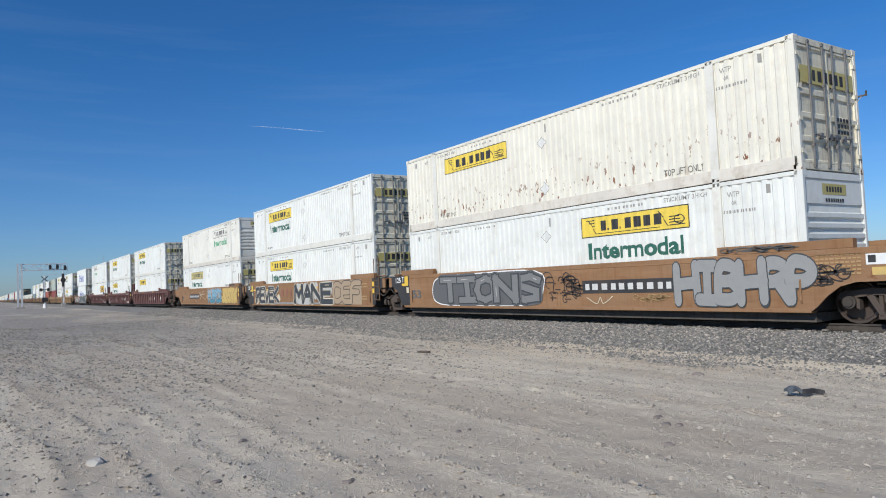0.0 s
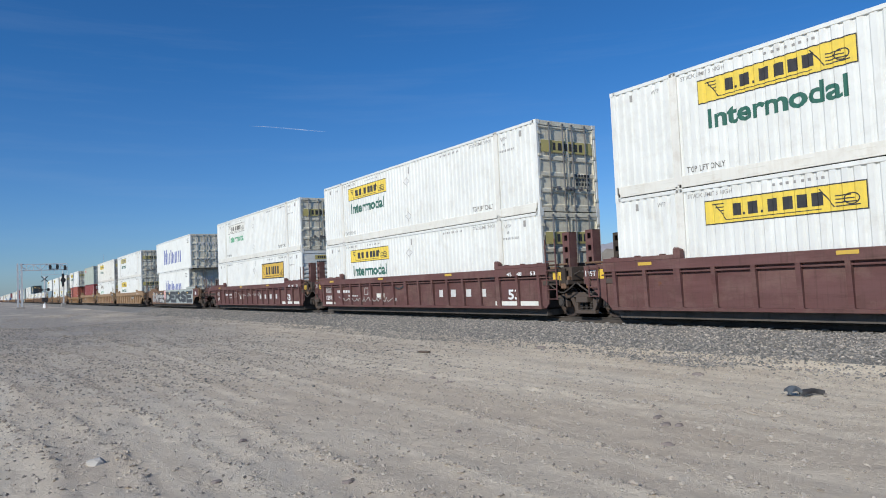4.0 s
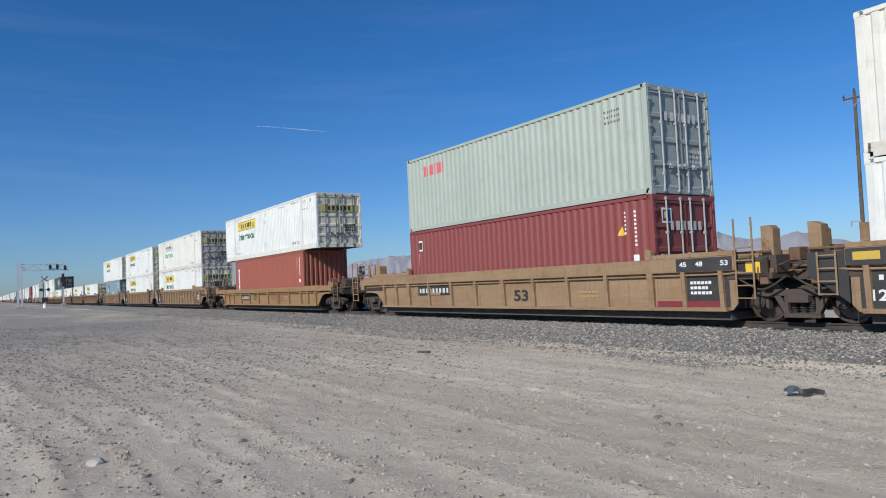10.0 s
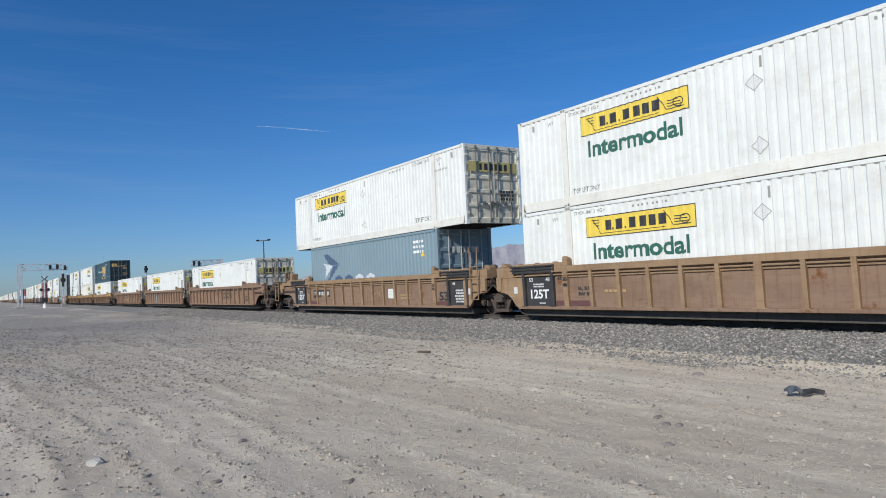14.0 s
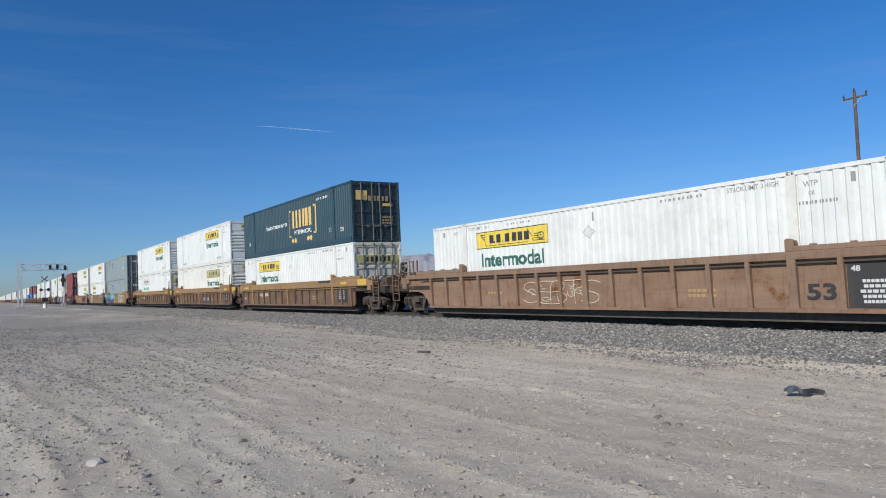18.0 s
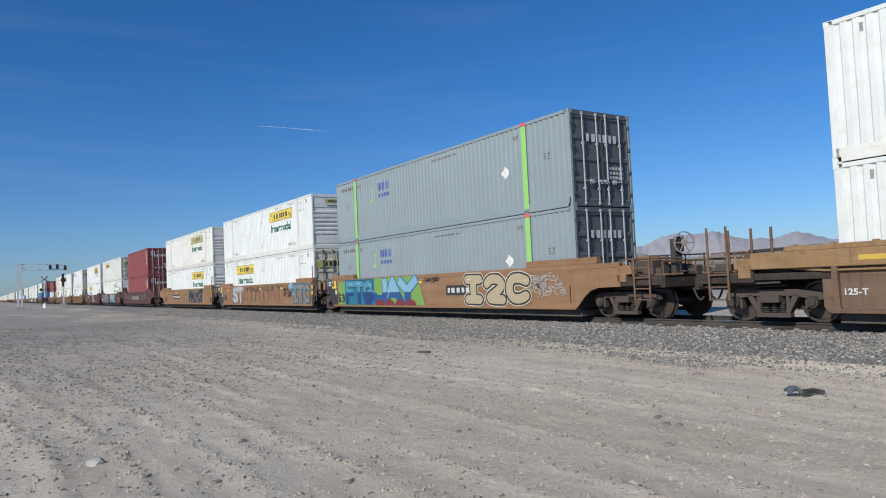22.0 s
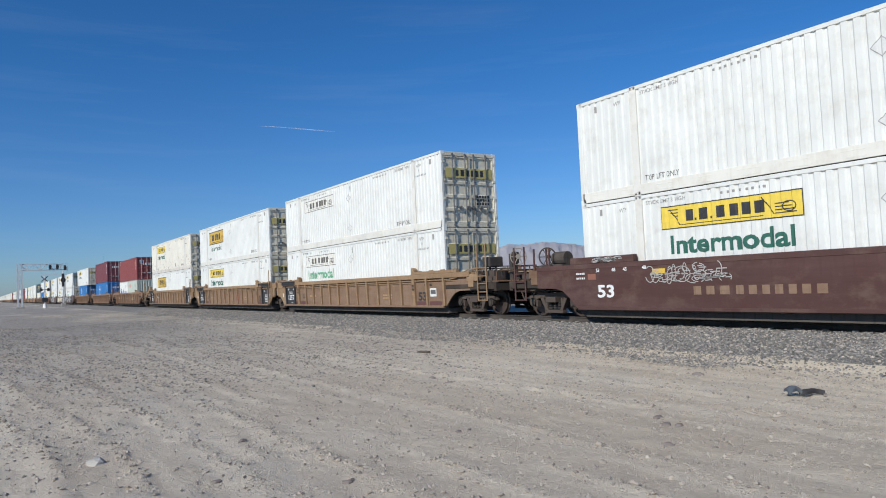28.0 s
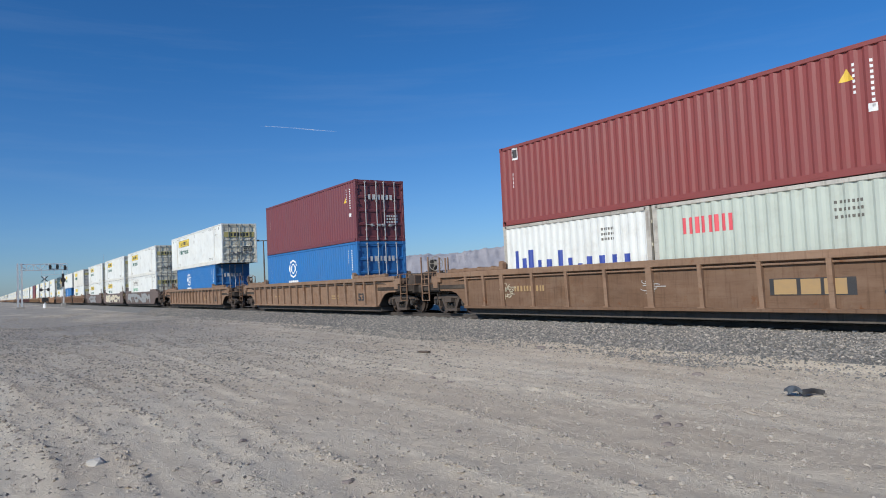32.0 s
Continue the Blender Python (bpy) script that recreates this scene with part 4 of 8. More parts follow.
def side_outline(left, right, z0, z1, square):
    """The outline of a side plate: full depth along the well, cut away in an arch over each truck."""
    def half(kind):
        if kind == "art":
            return [(8.3, z0), (8.42, z0 + 0.14), (8.42, z1)]
        if square:
            return [(8.3, z0), (8.38, z0 + 0.1), (8.38, z1)]
        reach = 9.9
        return [(8.2, z0), (8.33, z0 + 0.1), (8.55, z0 + 0.32), (8.8, z0 + 0.5), (9.1, z0 + 0.58), (reach, z0 + 0.6), (reach, z1)]
    r, l = half(right), half(left)
    return [(x, z) for x, z in r] + [(-x, z) for x, z in l[::-1]]


GLYPHS = {
    "A": "0,0 .5,1 1,0;.22,.4 .78,.4", "B": "0,0 0,1 .65,1 .9,.78 .6,.53 0,.53;.6,.53 1,.28 .7,0 0,0", "C": "1,.85 .65,1 .2,.95 0,.5 .2,.05 .65,0 1,.15",
    "D": "0,0 0,1 .55,1 1,.7 1,.3 .55,0 0,0", "E": "1,1 0,1 0,0 1,0;0,.52 .8,.52", "F": "1,1 0,1 0,0;0,.52 .8,.52", "G": "1,.85 .6,1 .1,.85 0,.4 .25,.02 .75,0 1,.25 1,.48 .6,.48",
    "H": "0,0 0,1;1,0 1,1;0,.5 1,.5", "I": ".1,1 .9,1;.5,1 .5,0;.1,0 .9,0", "J": "1,1 1,.3 .7,0 .25,.03 0,.3", "K": "0,0 0,1;1,1 .05,.48 1,0", "L": "0,1 0,0 1,0", "M": "0,0 .1,1 .5,.35 .9,1 1,0",
    "N": "0,0 0,1 1,0 1,1", "O": ".5,1 .1,.85 0,.5 .1,.15 .5,0 .9,.15 1,.5 .9,.85 .5,1", "P": "0,0 0,1 .65,1 1,.75 .65,.48 0,.48", "R": "0,0 0,1 .65,1 1,.76 .65,.5 0,.5;.5,.5 1,0",
    "S": "1,.85 .6,1 .12,.9 .08,.62 .5,.5 .92,.38 .9,.1 .4,0 0,.15", "T": "0,1 1,1;.5,1 .5,0", "U": "0,1 0,.3 .3,0 .7,0 1,.3 1,1", "V": "0,1 .5,0 1,1", "Y": "0,1 .5,.5 1,1;.5,.5 .5,0",
    "0": ".5,1 .05,.8 .05,.2 .5,0 .95,.2 .95,.8 .5,1", "1": ".2,.8 .5,1 .5,0", "2": "0,.75 .2,.97 .7,1 1,.75 .75,.42 0,0 1,0", "6": ".9,.95 .3,.8 0,.35 .3,0 .8,.05 1,.35 .7,.58 .1,.42"}


def round_off(pts, passes):
    """A polyline with its corners cut."""
    for _ in range(passes):
        out = [pts[0]]
        for (ax, az), (bx, bz) in zip(pts, pts[1:]):
            out += [(0.75 * ax + 0.25 * bx, 0.75 * az + 0.25 * bz), (0.25 * ax + 0.75 * bx, 0.25 * az + 0.75 * bz)]
        pts = out + [pts[-1]]
    return pts


def brush(bm, strokes, half, y, mi, soft, wide=1.0, lo=0.3, hi=1.6):
    """Strokes of paint: a ribbon along each polyline, half as wide as half, with round (soft) or square ends."""
    k = 0

    def face(pts):
        nonlocal k
        bm.faces.new([bm.verts.new((px, y - 0.00004 * k, max(lo, min(hi, pz)))) for px, pz in pts]).material_index = mi
        k += 1
    for pts in strokes:
        for n, ((ax, az), (bx, bz)) in enumerate(zip(pts, pts[1:])):
            d = math.hypot(bx - ax, bz - az)
            if d < 1e-4:
                continue
            ux, uz = (bx - ax) / d, (bz - az) / d
            e = 0.0 if soft else half * 0.9
            a = (ax - ux * e * wide, az - uz * e)
            b = (bx + ux * e * wide, bz + uz * e)
            nx, nz = -uz * half * wide, ux * half
            face([(a[0] + nx, a[1] + nz), (b[0] + nx, b[1] + nz), (b[0] - nx, b[1] - nz), (a[0] - nx, a[1] - nz)])
        if soft:
            for ax, az in pts:
                face([(ax + half * wide * math.cos(t * math.pi / 5), az + half * math.sin(t * math.pi / 5)) for t in range(10)])


def sprayed(bm, ch, x0, x1, z0, z1, pen, halo, line, soft, wide, seed, split, depth):
    """One sprayed character in layers: halo (0), outline (1), fill (2, with 3 below the split) and a thin shine (4)."""
    rd = random.Random(seed)
    lean, tip = rd.uniform(-0.07, 0.07), rd.uniform(-0.05, 0.05)
    half = pen * (z1 - z0) / 2
    m, mx = half + line, (half + line) * wide
    strokes = []
    for run in GLYPHS[ch].split(";"):
        pts = []
        for q in run.split():
            u, v = (float(c) for c in q.split(","))
            u = u + lean * (v - 0.5) + rd.uniform(-0.03, 0.03)
            pts.append((x0 + mx + u * (x1 - x0 - 2 * mx), z0 + m + (v + tip * (u - 0.5)) * (z1 - z0 - 2 * m)))
        strokes.append(round_off(pts, 2) if soft else pts)
    y = -0.002 - depth
    if halo:
        brush(bm, strokes, half + line + halo, y, 0, True, wide)
    if line:
        brush(bm, strokes, half + line, y - 0.0022, 1, soft, wide)
    brush(bm, strokes, half, y - 0.0044, 2, soft, wide)
    if split:
        cut = z0 + split * (z1 - z0)
        fill = [f for f in bm.faces if f.material_index == 2]
        geom = list({v for f in fill for v in f.verts}) + list({e for f in fill for e in f.edges}) + fill
        bmesh.ops.bisect_plane(bm, geom=geom, plane_co=(0, 0, cut), plane_no=(0, 0, 1), dist=1e-6)
        for f in bm.faces:
            if f.material_index == 2 and f.calc_center_median().z < cut:
                f.material_index = 3
    if halo and half > 0.05:
        first = strokes[0]
        ax, az = first[0]
        bx, bz = first[min(len(first) - 1, 3 if soft else 1)]
        sx, sz = ax + 0.15 * (bx - ax), az + 0.15 * (bz - az)
        brush(bm, [[(sx, sz), (ax + 0.6 * (bx - ax), az + 0.6 * (bz - az))]], 0.12 * half, y - 0.0066, 4, False)


def scrawl(bm, seed, x0, x1, z0, z1, n):
    """Thin looping paint-marker lines."""
    rnd = random.Random(seed)
    for _ in range(n):
        rz = rnd.uniform(0.05, min(0.22, 0.45 * (z1 - z0)))
        cx, cz = rnd.uniform(x0, x1), rnd.uniform(z0 + rz, z1 - rz)
        a0 = rnd.uniform(0, 360)
        ring(bm, cx, cz, rnd.uniform(0.06, 0.28), rz, 0.02, 0, 12, a0, a0 + rnd.uniform(120, 330))
        a = rnd.uniform(-0.5, 0.5)
        rect(bm, cx, cx + rnd.uniform(0.1, 0.3), cz - 0.01, cz + 0.012)


def on_side(key, make, y, *mats):
    def build(bm):
        make(bm)
        for v in bm.verts:
            v.co.y += y
    return mesh(("on_side", key, y), build, *mats)


def well_car(kind, body, chord, left, right, ribs=16, look_words="", extras=(), far=False, panel=None):
    """One platform of a double-stack well car about the middle of its well, rails at z = 0."""
    ob = thing("well_car", look_words, "well car", "cars of the train")
    yo = -1.53
    ys = -1.43 if kind == "ribbed" else yo
    low = body is YELLOWCAR
    zt = 1.29 if low else 1.54
    square = kind == "ribbed" and chord is YELLOWCAR and not low
    deep = 1.03 if low else 1.19 if body is TAN or chord is YELLOWCAR else 1.29 if body is MAROONCAR else 1.36
    plated = body is BROWN and chord is TAN
    blackened = body in (BROWN, RUSTBROWN) and chord is not YELLOWCAR and not plated
    out = side_outline(left, right, 0.29, zt - 0.03 if kind == "ribbed" else zt - 0.01, square)
    for s in (-1, 1):
        def plate(bm, s=s):
            a, b = sorted((s * abs(ys), s * (abs(ys) - 0.05)))
            prism(bm, out, a, b)
        part("side_plate", mesh(("side_plate", kind, left, right, s, square, low), plate, panel or body), ob)

        def rail(bm, s=s):
            a, b = sorted((s * 1.54, s * 1.335))
            lo = deep if kind == "ribbed" else 1.40
            xl = -8.46 if left == "art" else -9.88
            xr = 8.46 if right == "art" else 9.88
            box(bm, xl, xr, a, b, lo, zt)
        part("top_chord", mesh(("top_chord", kind, left, right, s, deep), rail, chord, bevel=0.012), ob)

        def sill(bm, s=s):
            a, b = sorted((s * 1.545, s * 1.3))
            box(bm, -8.2, 8.2, a, b, 0.26, 0.345)
        part("bottom_sill", mesh(("bottom_sill", s), sill, body, bevel=0.008), ob)
        for e in () if far and s > 0 else (-1, 1):
            art = (left if e < 0 else right) == "art"

            def guide(bm, s=s, e=e, art=art):
                a, b = sorted((s * 1.53, s * 1.36))
                x0, x1 = sorted((e * 6.1, e * (8.44 if art or body is BOXCAR else 9.1)))
                box(bm, x0, x1, a, b, zt, zt + 0.03 if low else 1.73 if kind == "smooth" else 1.65)
                if low or kind == "smooth":
                    return
                for q in (6.5, 7.3, 8.1) if art else (6.5, 7.3, 8.1, 8.9):
                    box(bm, e * q - 0.04, e * q + 0.04, min(a, a * 1.006), max(b, b * 1.006), zt + 0.01, 1.68)
                x0, x1 = sorted((e * 5.93, e * 6.13))
                prism(bm, [(x0, zt), (x1, zt), (x1, 1.76), (x0 + 0.05, 1.82), (x0, 1.78)], a, b)
            part("container_guide", mesh(("container_guide", s, e, low, art, kind, body is BOXCAR), guide, chord, bevel=0.01), ob)
    if kind == "ribbed" and not far:
        inner = 12 if ribs > 12 else 7 if low else 8
        ends = [-7.92, -6.62, 7.0, 8.2] if plated else [-8.08, -7.05, 7.05, 8.08]
        spots = ends + [-6.05 + 12.1 * i / inner for i in range(inner + 1)]
        for spot in spots:
            def rib(bm):
                wide = 0.055
                prism(bm, [(-wide, 0.34), (wide, 0.34), (wide, deep + 0.01), (-wide, deep + 0.01)], -1.54, -1.42)
                for v in bm.verts:
                    if v.co.z < 0.5 and v.co.y < -1.5:
                        v.co.y += 0.045
                box(bm, -0.10, 0.10, -1.545, -1.44, 0.335, 0.36)
            big = abs(abs(spot) - 6.05) < 0.01 or abs(spot) < 0.01
            part("side_stake", mesh(("side_stake", big, deep), rib, BLACKPANEL if plated and spot in ends and (spot < 0 or right == "art") else body if chord is YELLOWCAR and not big else chord), ob, "", pose(spot, 0, 0) @ Matrix.Diagonal((1.7 if big else 1.0, 1, 1, 1)))
    elif far and kind == "ribbed":
        def allribs(bm):
            for i in range(ribs):
                x = -8.05 + i * 16.1 / (ribs - 1)
                box(bm, x - 0.06, x + 0.06, -1.54, -1.42, 0.34, 1.2)
        tagged(part("stake_ribbing", mesh(("far_stakes", ribs), allribs, chord), ob), kind="stuff")

    if plated and not far:
        def ledge(bm):
            box(bm, -6.0, 6.0, -1.475, -1.425, 1.2, 1.235)
            box(bm, -6.0, 6.0, -1.46, -1.425, 1.27, 1.3)
        part("side_ledge", mesh("side_ledge", ledge, chord), ob)

        def straps(bm):
            for z, r in ((1.47, 0.022), (1.57, 0.03)):
                rod(bm, (-8.5, -1.565, z), (-6.5, -1.565, z), r, 6)
                if right == "art":
                    rod(bm, (6.6, -1.565, z), (8.5, -1.565, z), r, 6)
            for x in (-8.3, -7.3, -6.5, 6.6, 7.4, 8.3) if right == "art" else (-8.3, -7.3, -6.5):
                box(bm, x - 0.03, x + 0.03, -1.575, -1.53, 1.42, 1.61)
        part("chord_rod", mesh(("chord_rods", right), straps, BLACKPANEL), ob)

    def floor(bm):
        for i in range(9):
            x = -7.9 + i * 15.8 / 8
            box(bm, x - 0.16, x + 0.16, -1.35, 1.35, 0.24, FLOOR)
        for y in (-1.2, 1.2):
            box(bm, -8.0, 8.0, y - 0.06, y + 0.06, 0.245, 0.34)
        for e in (-1, 1):
            box(bm, min(e * 8.17, e * 8.25), max(e * 8.17, e * 8.25), -1.42, 1.42, 0.3, 1.1)
    part("well_floor", mesh("well_floor", floor, STEEL), ob)
    part("well_tub", mesh("well_tub", lambda bm: box(bm, -8.15, 8.15, -1.27, 1.27, 0.05, 0.24), HAZEBLACK), ob)

    for e, end in ((-1, left), (1, right)):
        if end == "art":
            def joint(bm, e=e):
                def bx(x0, x1, y0, y1, z0, z1):
                    a, b = sorted((e * x0, e * x1))
                    box(bm, a, b, y0, y1, z0, z1)
                bx(8.2, 9.3, -1.45, 1.45, 0.98, 1.12)
                bx(8.25, JOIN - 0.06, -0.32, 0.32, 0.72, 1.02)
                bx(8.9, 9.32, -1.3, -0.75, 1.1, 1.5)
                bx(8.9, 9.32, 0.75, 1.3, 1.1, 1.5)
                bx(9.1, JOIN - 0.03, -0.45, 0.45, 0.9, 1.35)
            part("articulated_end", mesh(("articulated_end", e), joint, IRON, bevel=0.012), ob)

            def fascia(bm, e=e):
                a, b = sorted((e * 8.5, e * 9.22))
                for y in (-1.47, 1.40):
                    if (e < 0 and chord is not YELLOWCAR) or blackened:
                        prism(bm, [(e * 8.44, 0.45), (e * 8.44, 1.5), (e * 9.25, 1.5), (e * 9.25, 1.0), (e * 8.95, 0.86)], y, y + 0.07)
                    else:
                        box(bm, a, b, y, y + 0.07, 1.02, 1.46)
                box(bm, a + 0.2, b - 0.2, -1.41, 1.41, 1.05, 1.2)
            def arched(bm, e=e):
                edge = [(7.95, 0.3), (8.3, 0.3), (8.42, 0.42), (8.58, 0.6), (8.78, 0.73), (9.02, 0.79), (9.3, 0.8), (9.3, 1.24), (7.95, 1.24)]
                prism(bm, [(e * x, z) for x, z in edge], -1.49, -1.44)
                for x0, x1, y0, y1, z0, z1 in ((8.44, 9.34, -1.46, -0.9, 1.26, 1.58), (9.05, 9.3, -1.53, -1.48, 0.84, 1.26), (8.5, 9.3, -1.5, -1.44, 1.24, 1.3)):
                    a, b = sorted((e * x0, e * x1))
                    box(bm, a, b, y0, y1, z0, z1)

            def hood_plate(bm, e=e):
                inner = 7.85 if e < 0 else 8.24
                edge = [(inner, 0.35), (8.44, 0.35), (8.5, 0.42), (8.66, 0.74), (8.88, 0.98), (9.12, 1.09), (9.42, 1.11), (9.42, 1.52), (inner, 1.52)]
                prism(bm, [(e * x, z) for x, z in edge], -1.546, -1.46)

            def hangers(bm, e=e):
                a, b = sorted((e * 9.24, e * 9.44))
                box(bm, a, b, -1.57, -1.5, 1.08, 1.47)
                box(bm, a - 0.03, b + 0.03, -1.53, -1.2, 1.44, 1.49)

            def figures(bm):
                letters(bm, "125", -8.9, -8.5, 1.25, 1.46, 0.02)
                letters(bm, "T", -8.4, -8.25, 1.28, 1.49, 0.02)

            def corner_mark(bm):
                rect(bm, -8.19, -7.92, 1.12, 1.5)
                rect(bm, -8.42, -8.19, 1.12, 1.22)

            def placard(bm, e=e):
                rect(bm, e * 8.35 - 0.09, e * 8.35 + 0.09, 0.74, 0.95)
            if plated:
                part("arched_end", mesh(("arched_end", e), arched, chord, bevel=0.01), ob)
                part("notice", on_side(("end_placard", e), placard, -1.494, DULLCHALK), ob)
            elif body is ORANGE:
                part("arched_end", mesh(("hood_plate", e), hood_plate, BLACKPANEL, bevel=0.008), ob, "blackened arched end plate")
                part("hanger_bracket", mesh(("hangers", e), hangers, chord, bevel=0.008), ob)
                if e < 0 and not far:
                    part("load_stencil", on_side("load_figures", figures, -1.55, CHALK), ob)
                    part("reflector", on_side("corner_mark", corner_mark, -1.55, SAFETY), ob)
                    part("notice", on_side("pale_notice", lambda bm: rect(bm, -8.06, -7.88, 0.84, 1.06), -1.55, BONE), ob)
            else:
                part("end_fascia", mesh(("end_fascia", e, blackened, chord is YELLOWCAR), fascia, chord if chord is YELLOWCAR else GRIMEDECK if e > 0 and not blackened else body if body in (BOXCAR, MAROONCAR) else BLACKPANEL, bevel=0.01), ob)
            if not far:
                def plate_mark(bm, e=e):
                    if e < 0:
                        letters(bm, "125T", -9.18, -8.78, 1.2, 1.36, 0.02)
                    elif blackened:
                        letters(bm, "48", 8.55, 8.7, 1.28, 1.4, 0.02)
                        letters(bm, "53", 9.0, 9.15, 1.28, 1.4, 0.02)
                        for i in range(4):
                            bars(bm, 4, 8.6, 9.0, 1.12 - 0.1 * i, 1.17 - 0.1 * i, 0.3, seed=i)
                    else:
                        rect(bm, 8.7, 9.05, 1.12, 1.36)
                if not plated and body is not ORANGE and (e > 0 or (body is not TAN and chord is not YELLOWCAR)):
                    if e < 0:
                        part("reflector", on_side(("left_reflector",), lambda bm: rect(bm, -8.7, -8.48, 1.12, 1.38), -1.474, SAFETY), ob)
                    part("load_stencil" if e < 0 or blackened else "reflector", on_side(("plate_mark", e, blackened), plate_mark, -1.474, CHALK if e < 0 or blackened else SAFETY), ob)
            if far:
                continue
            for y in () if chord in (YELLOWCAR, ORANGE) else (-1.15, 1.0):
                tall = 1.72 if plated else 1.94 if body is ORANGE else 2.52 if body is MAROONCAR else 2.15

                def horn(bm, e=e, y=y, tall=tall):
                    a, b = sorted((e * 9.0, e * 9.28))
                    if tall < 2.4:
                        prism(bm, [(a, 1.5), (b, 1.5), (b, tall - 0.08), ((a + b) / 2 + 0.06 * e, tall), (a, tall)], y - 0.14, y + 0.14)
                        return
                    holes = 3
                    step = (tall - 1.5) / holes
                    for q in (y - 0.15, y + 0.12):
                        for xa in (a, b - 0.07):
                            box(bm, xa, xa + 0.07, q, q + 0.03, 1.5, tall)
                        for k in range(holes + 1):
                            zc = 1.5 + k * step
                            box(bm, a + 0.07, b - 0.07, q, q + 0.03, max(1.5, zc - 0.09), min(tall, zc + 0.09))
                    for xa in (a, b - 0.02):
                        box(bm, xa, xa + 0.02, y - 0.12, y + 0.12, 1.5, tall)
                    box(bm, a, b, y - 0.15, y + 0.15, tall - 0.03, tall)
                part("guide_horn", mesh(("guide_horn", e, y, tall), horn, GRIMEDECK if y > 0 and chord is not TAN else chord), ob)

            def pipes(bm, e=e):
                for y, z in ((-0.9, 1.18), (-0.6, 1.28), (0.3, 1.4)):
                    rod(bm, (e * 8.5, y, z), (e * (JOIN - 0.02), y + 0.1, z - 0.05), 0.025, 6)
                rod(bm, (e * 8.4, -1.38, 1.58), (e * 9.25, -1.38, 1.58), 0.03, 6)
                rod(bm, (e * 9.0, -1.48, 0.95), (e * 9.0, -1.48, 1.25), 0.018, 5)
            tagged(part("brake_pipe", mesh(("art_pipe", e), pipes, DARKRUST), ob), kind="stuff")

            def hang(bm, e=e):
                for y, z, drop in ((-1.42, 1.02, 0.3), (-1.2, 1.36, 0.16), (-0.7, 1.3, 0.26)):
                    pts = round_off([(8.45, z), (8.7, z - 0.5 * drop), (9.0, z - drop), (9.3, z - 0.6 * drop), (JOIN - 0.05, z)], 1)
                    for (xa, za), (xb, zb) in zip(pts, pts[1:]):
                        rod(bm, (e * xa, y, za), (e * xb, y, zb), 0.024, 6)
            tagged(part("air_hose", mesh(("art_hose", e), hang, STEEL), ob), kind="stuff")

            def lugs(bm, e=e):
                for x0, x1, y0, y1, z0, z1 in ((8.55, 8.78, -1.44, -1.2, 1.2, 1.52), (9.0, 9.2, -1.46, -1.3, 0.86, 1.04), (8.6, 8.9, -0.6, -0.3, 1.12, 1.62), (9.15, 9.4, -0.5, -0.1, 1.35, 1.66), (8.7, 9.05, 0.1, 0.5, 1.12, 1.5), (8.5, 9.3, -1.4, 0.5, 1.1, 1.22), (9.0, 9.2, -1.42, -1.34, 0.9, 1.2)):
                    a, b = sorted((e * x0, e * x1))
                    box(bm, a, b, y0, y1, z0, z1)
                rod(bm, (e * 8.5, -0.95, 1.22), (e * 9.2, -0.95, 1.22), 0.09, 10)
            part("brake_gear", mesh(("art_gear", e), lugs, DARKRUST, bevel=0.02), ob)
            if e < 0:
                def steps(bm):
                    for x in (-8.62, -8.98):
                        rod(bm, (x, -1.57, 0.62), (x, -1.57, 1.5), 0.02, 6)
                    for z in (0.64, 0.9, 1.16, 1.42):
                        rod(bm, (-8.62, -1.57, z), (-8.98, -1.57, z), 0.016, 6)
            else:
                def steps(bm):
                    for x in (8.52, 8.95):
                        rod(bm, (x, -1.57, 0.55), (x, -1.57, 2.35), 0.022, 6)
                    for z in (0.57, 0.85, 1.13, 1.41, 1.69):
                        rod(bm, (8.52, -1.57, z), (8.95, -1.57, z), 0.016, 6)
            if not (e < 0 and (plated or body is ORANGE)):
                part("ladder", mesh(("art_ladder", e), steps, DARKRUST if chord in (YELLOWCAR, ORANGE) else chord), ob)
        else:
            def plat(bm, e=e):
                def bx(x0, x1, y0, y1, z0, z1):
                    a, b = sorted((e * x0, e * x1))
                    box(bm, a, b, y0, y1, z0, z1)
                bx(8.2, 9.95, -1.45, 1.45, 0.95, 1.1)
                bx(8.25, PULL - 0.25, -0.3, 0.3, 0.72, 1.06)
                bx(9.9, PULL - 0.35, -1.42, 1.42, 1.08, 1.14)
                bx(PULL - 0.5, PULL - 0.35, -1.48, 1.48, 0.84, 1.14)
                bx(9.85, PULL - 0.4, -1.5, -1.42, 0.9, 1.14)
                bx(9.85, PULL - 0.4, 1.42, 1.5, 0.9, 1.14)
            part("end_platform", mesh(("end_platform", e), plat, GRIMEDECK, bevel=0.012), ob)

            def hook(bm, e=e):
                def bx(x0, x1, y0, y1, z0, z1):
                    a, b = sorted((e * x0, e * x1))
                    box(bm, a, b, y0, y1, z0, z1)
                bx(PULL - 0.35, PULL - 0.08, -0.1, 0.1, 0.76, 0.98)
                bx(PULL - 0.12, PULL + 0.06, e * 0.02 - 0.17, e * 0.02 + 0.05, 0.72, 1.0)
                bx(PULL - 0.14, PULL + 0.02, 0.06, 0.2, 0.72, 1.0)
            part("coupler", mesh(("coupler", e), hook, STEEL, bevel=0.02), ob)
            if far:
                continue
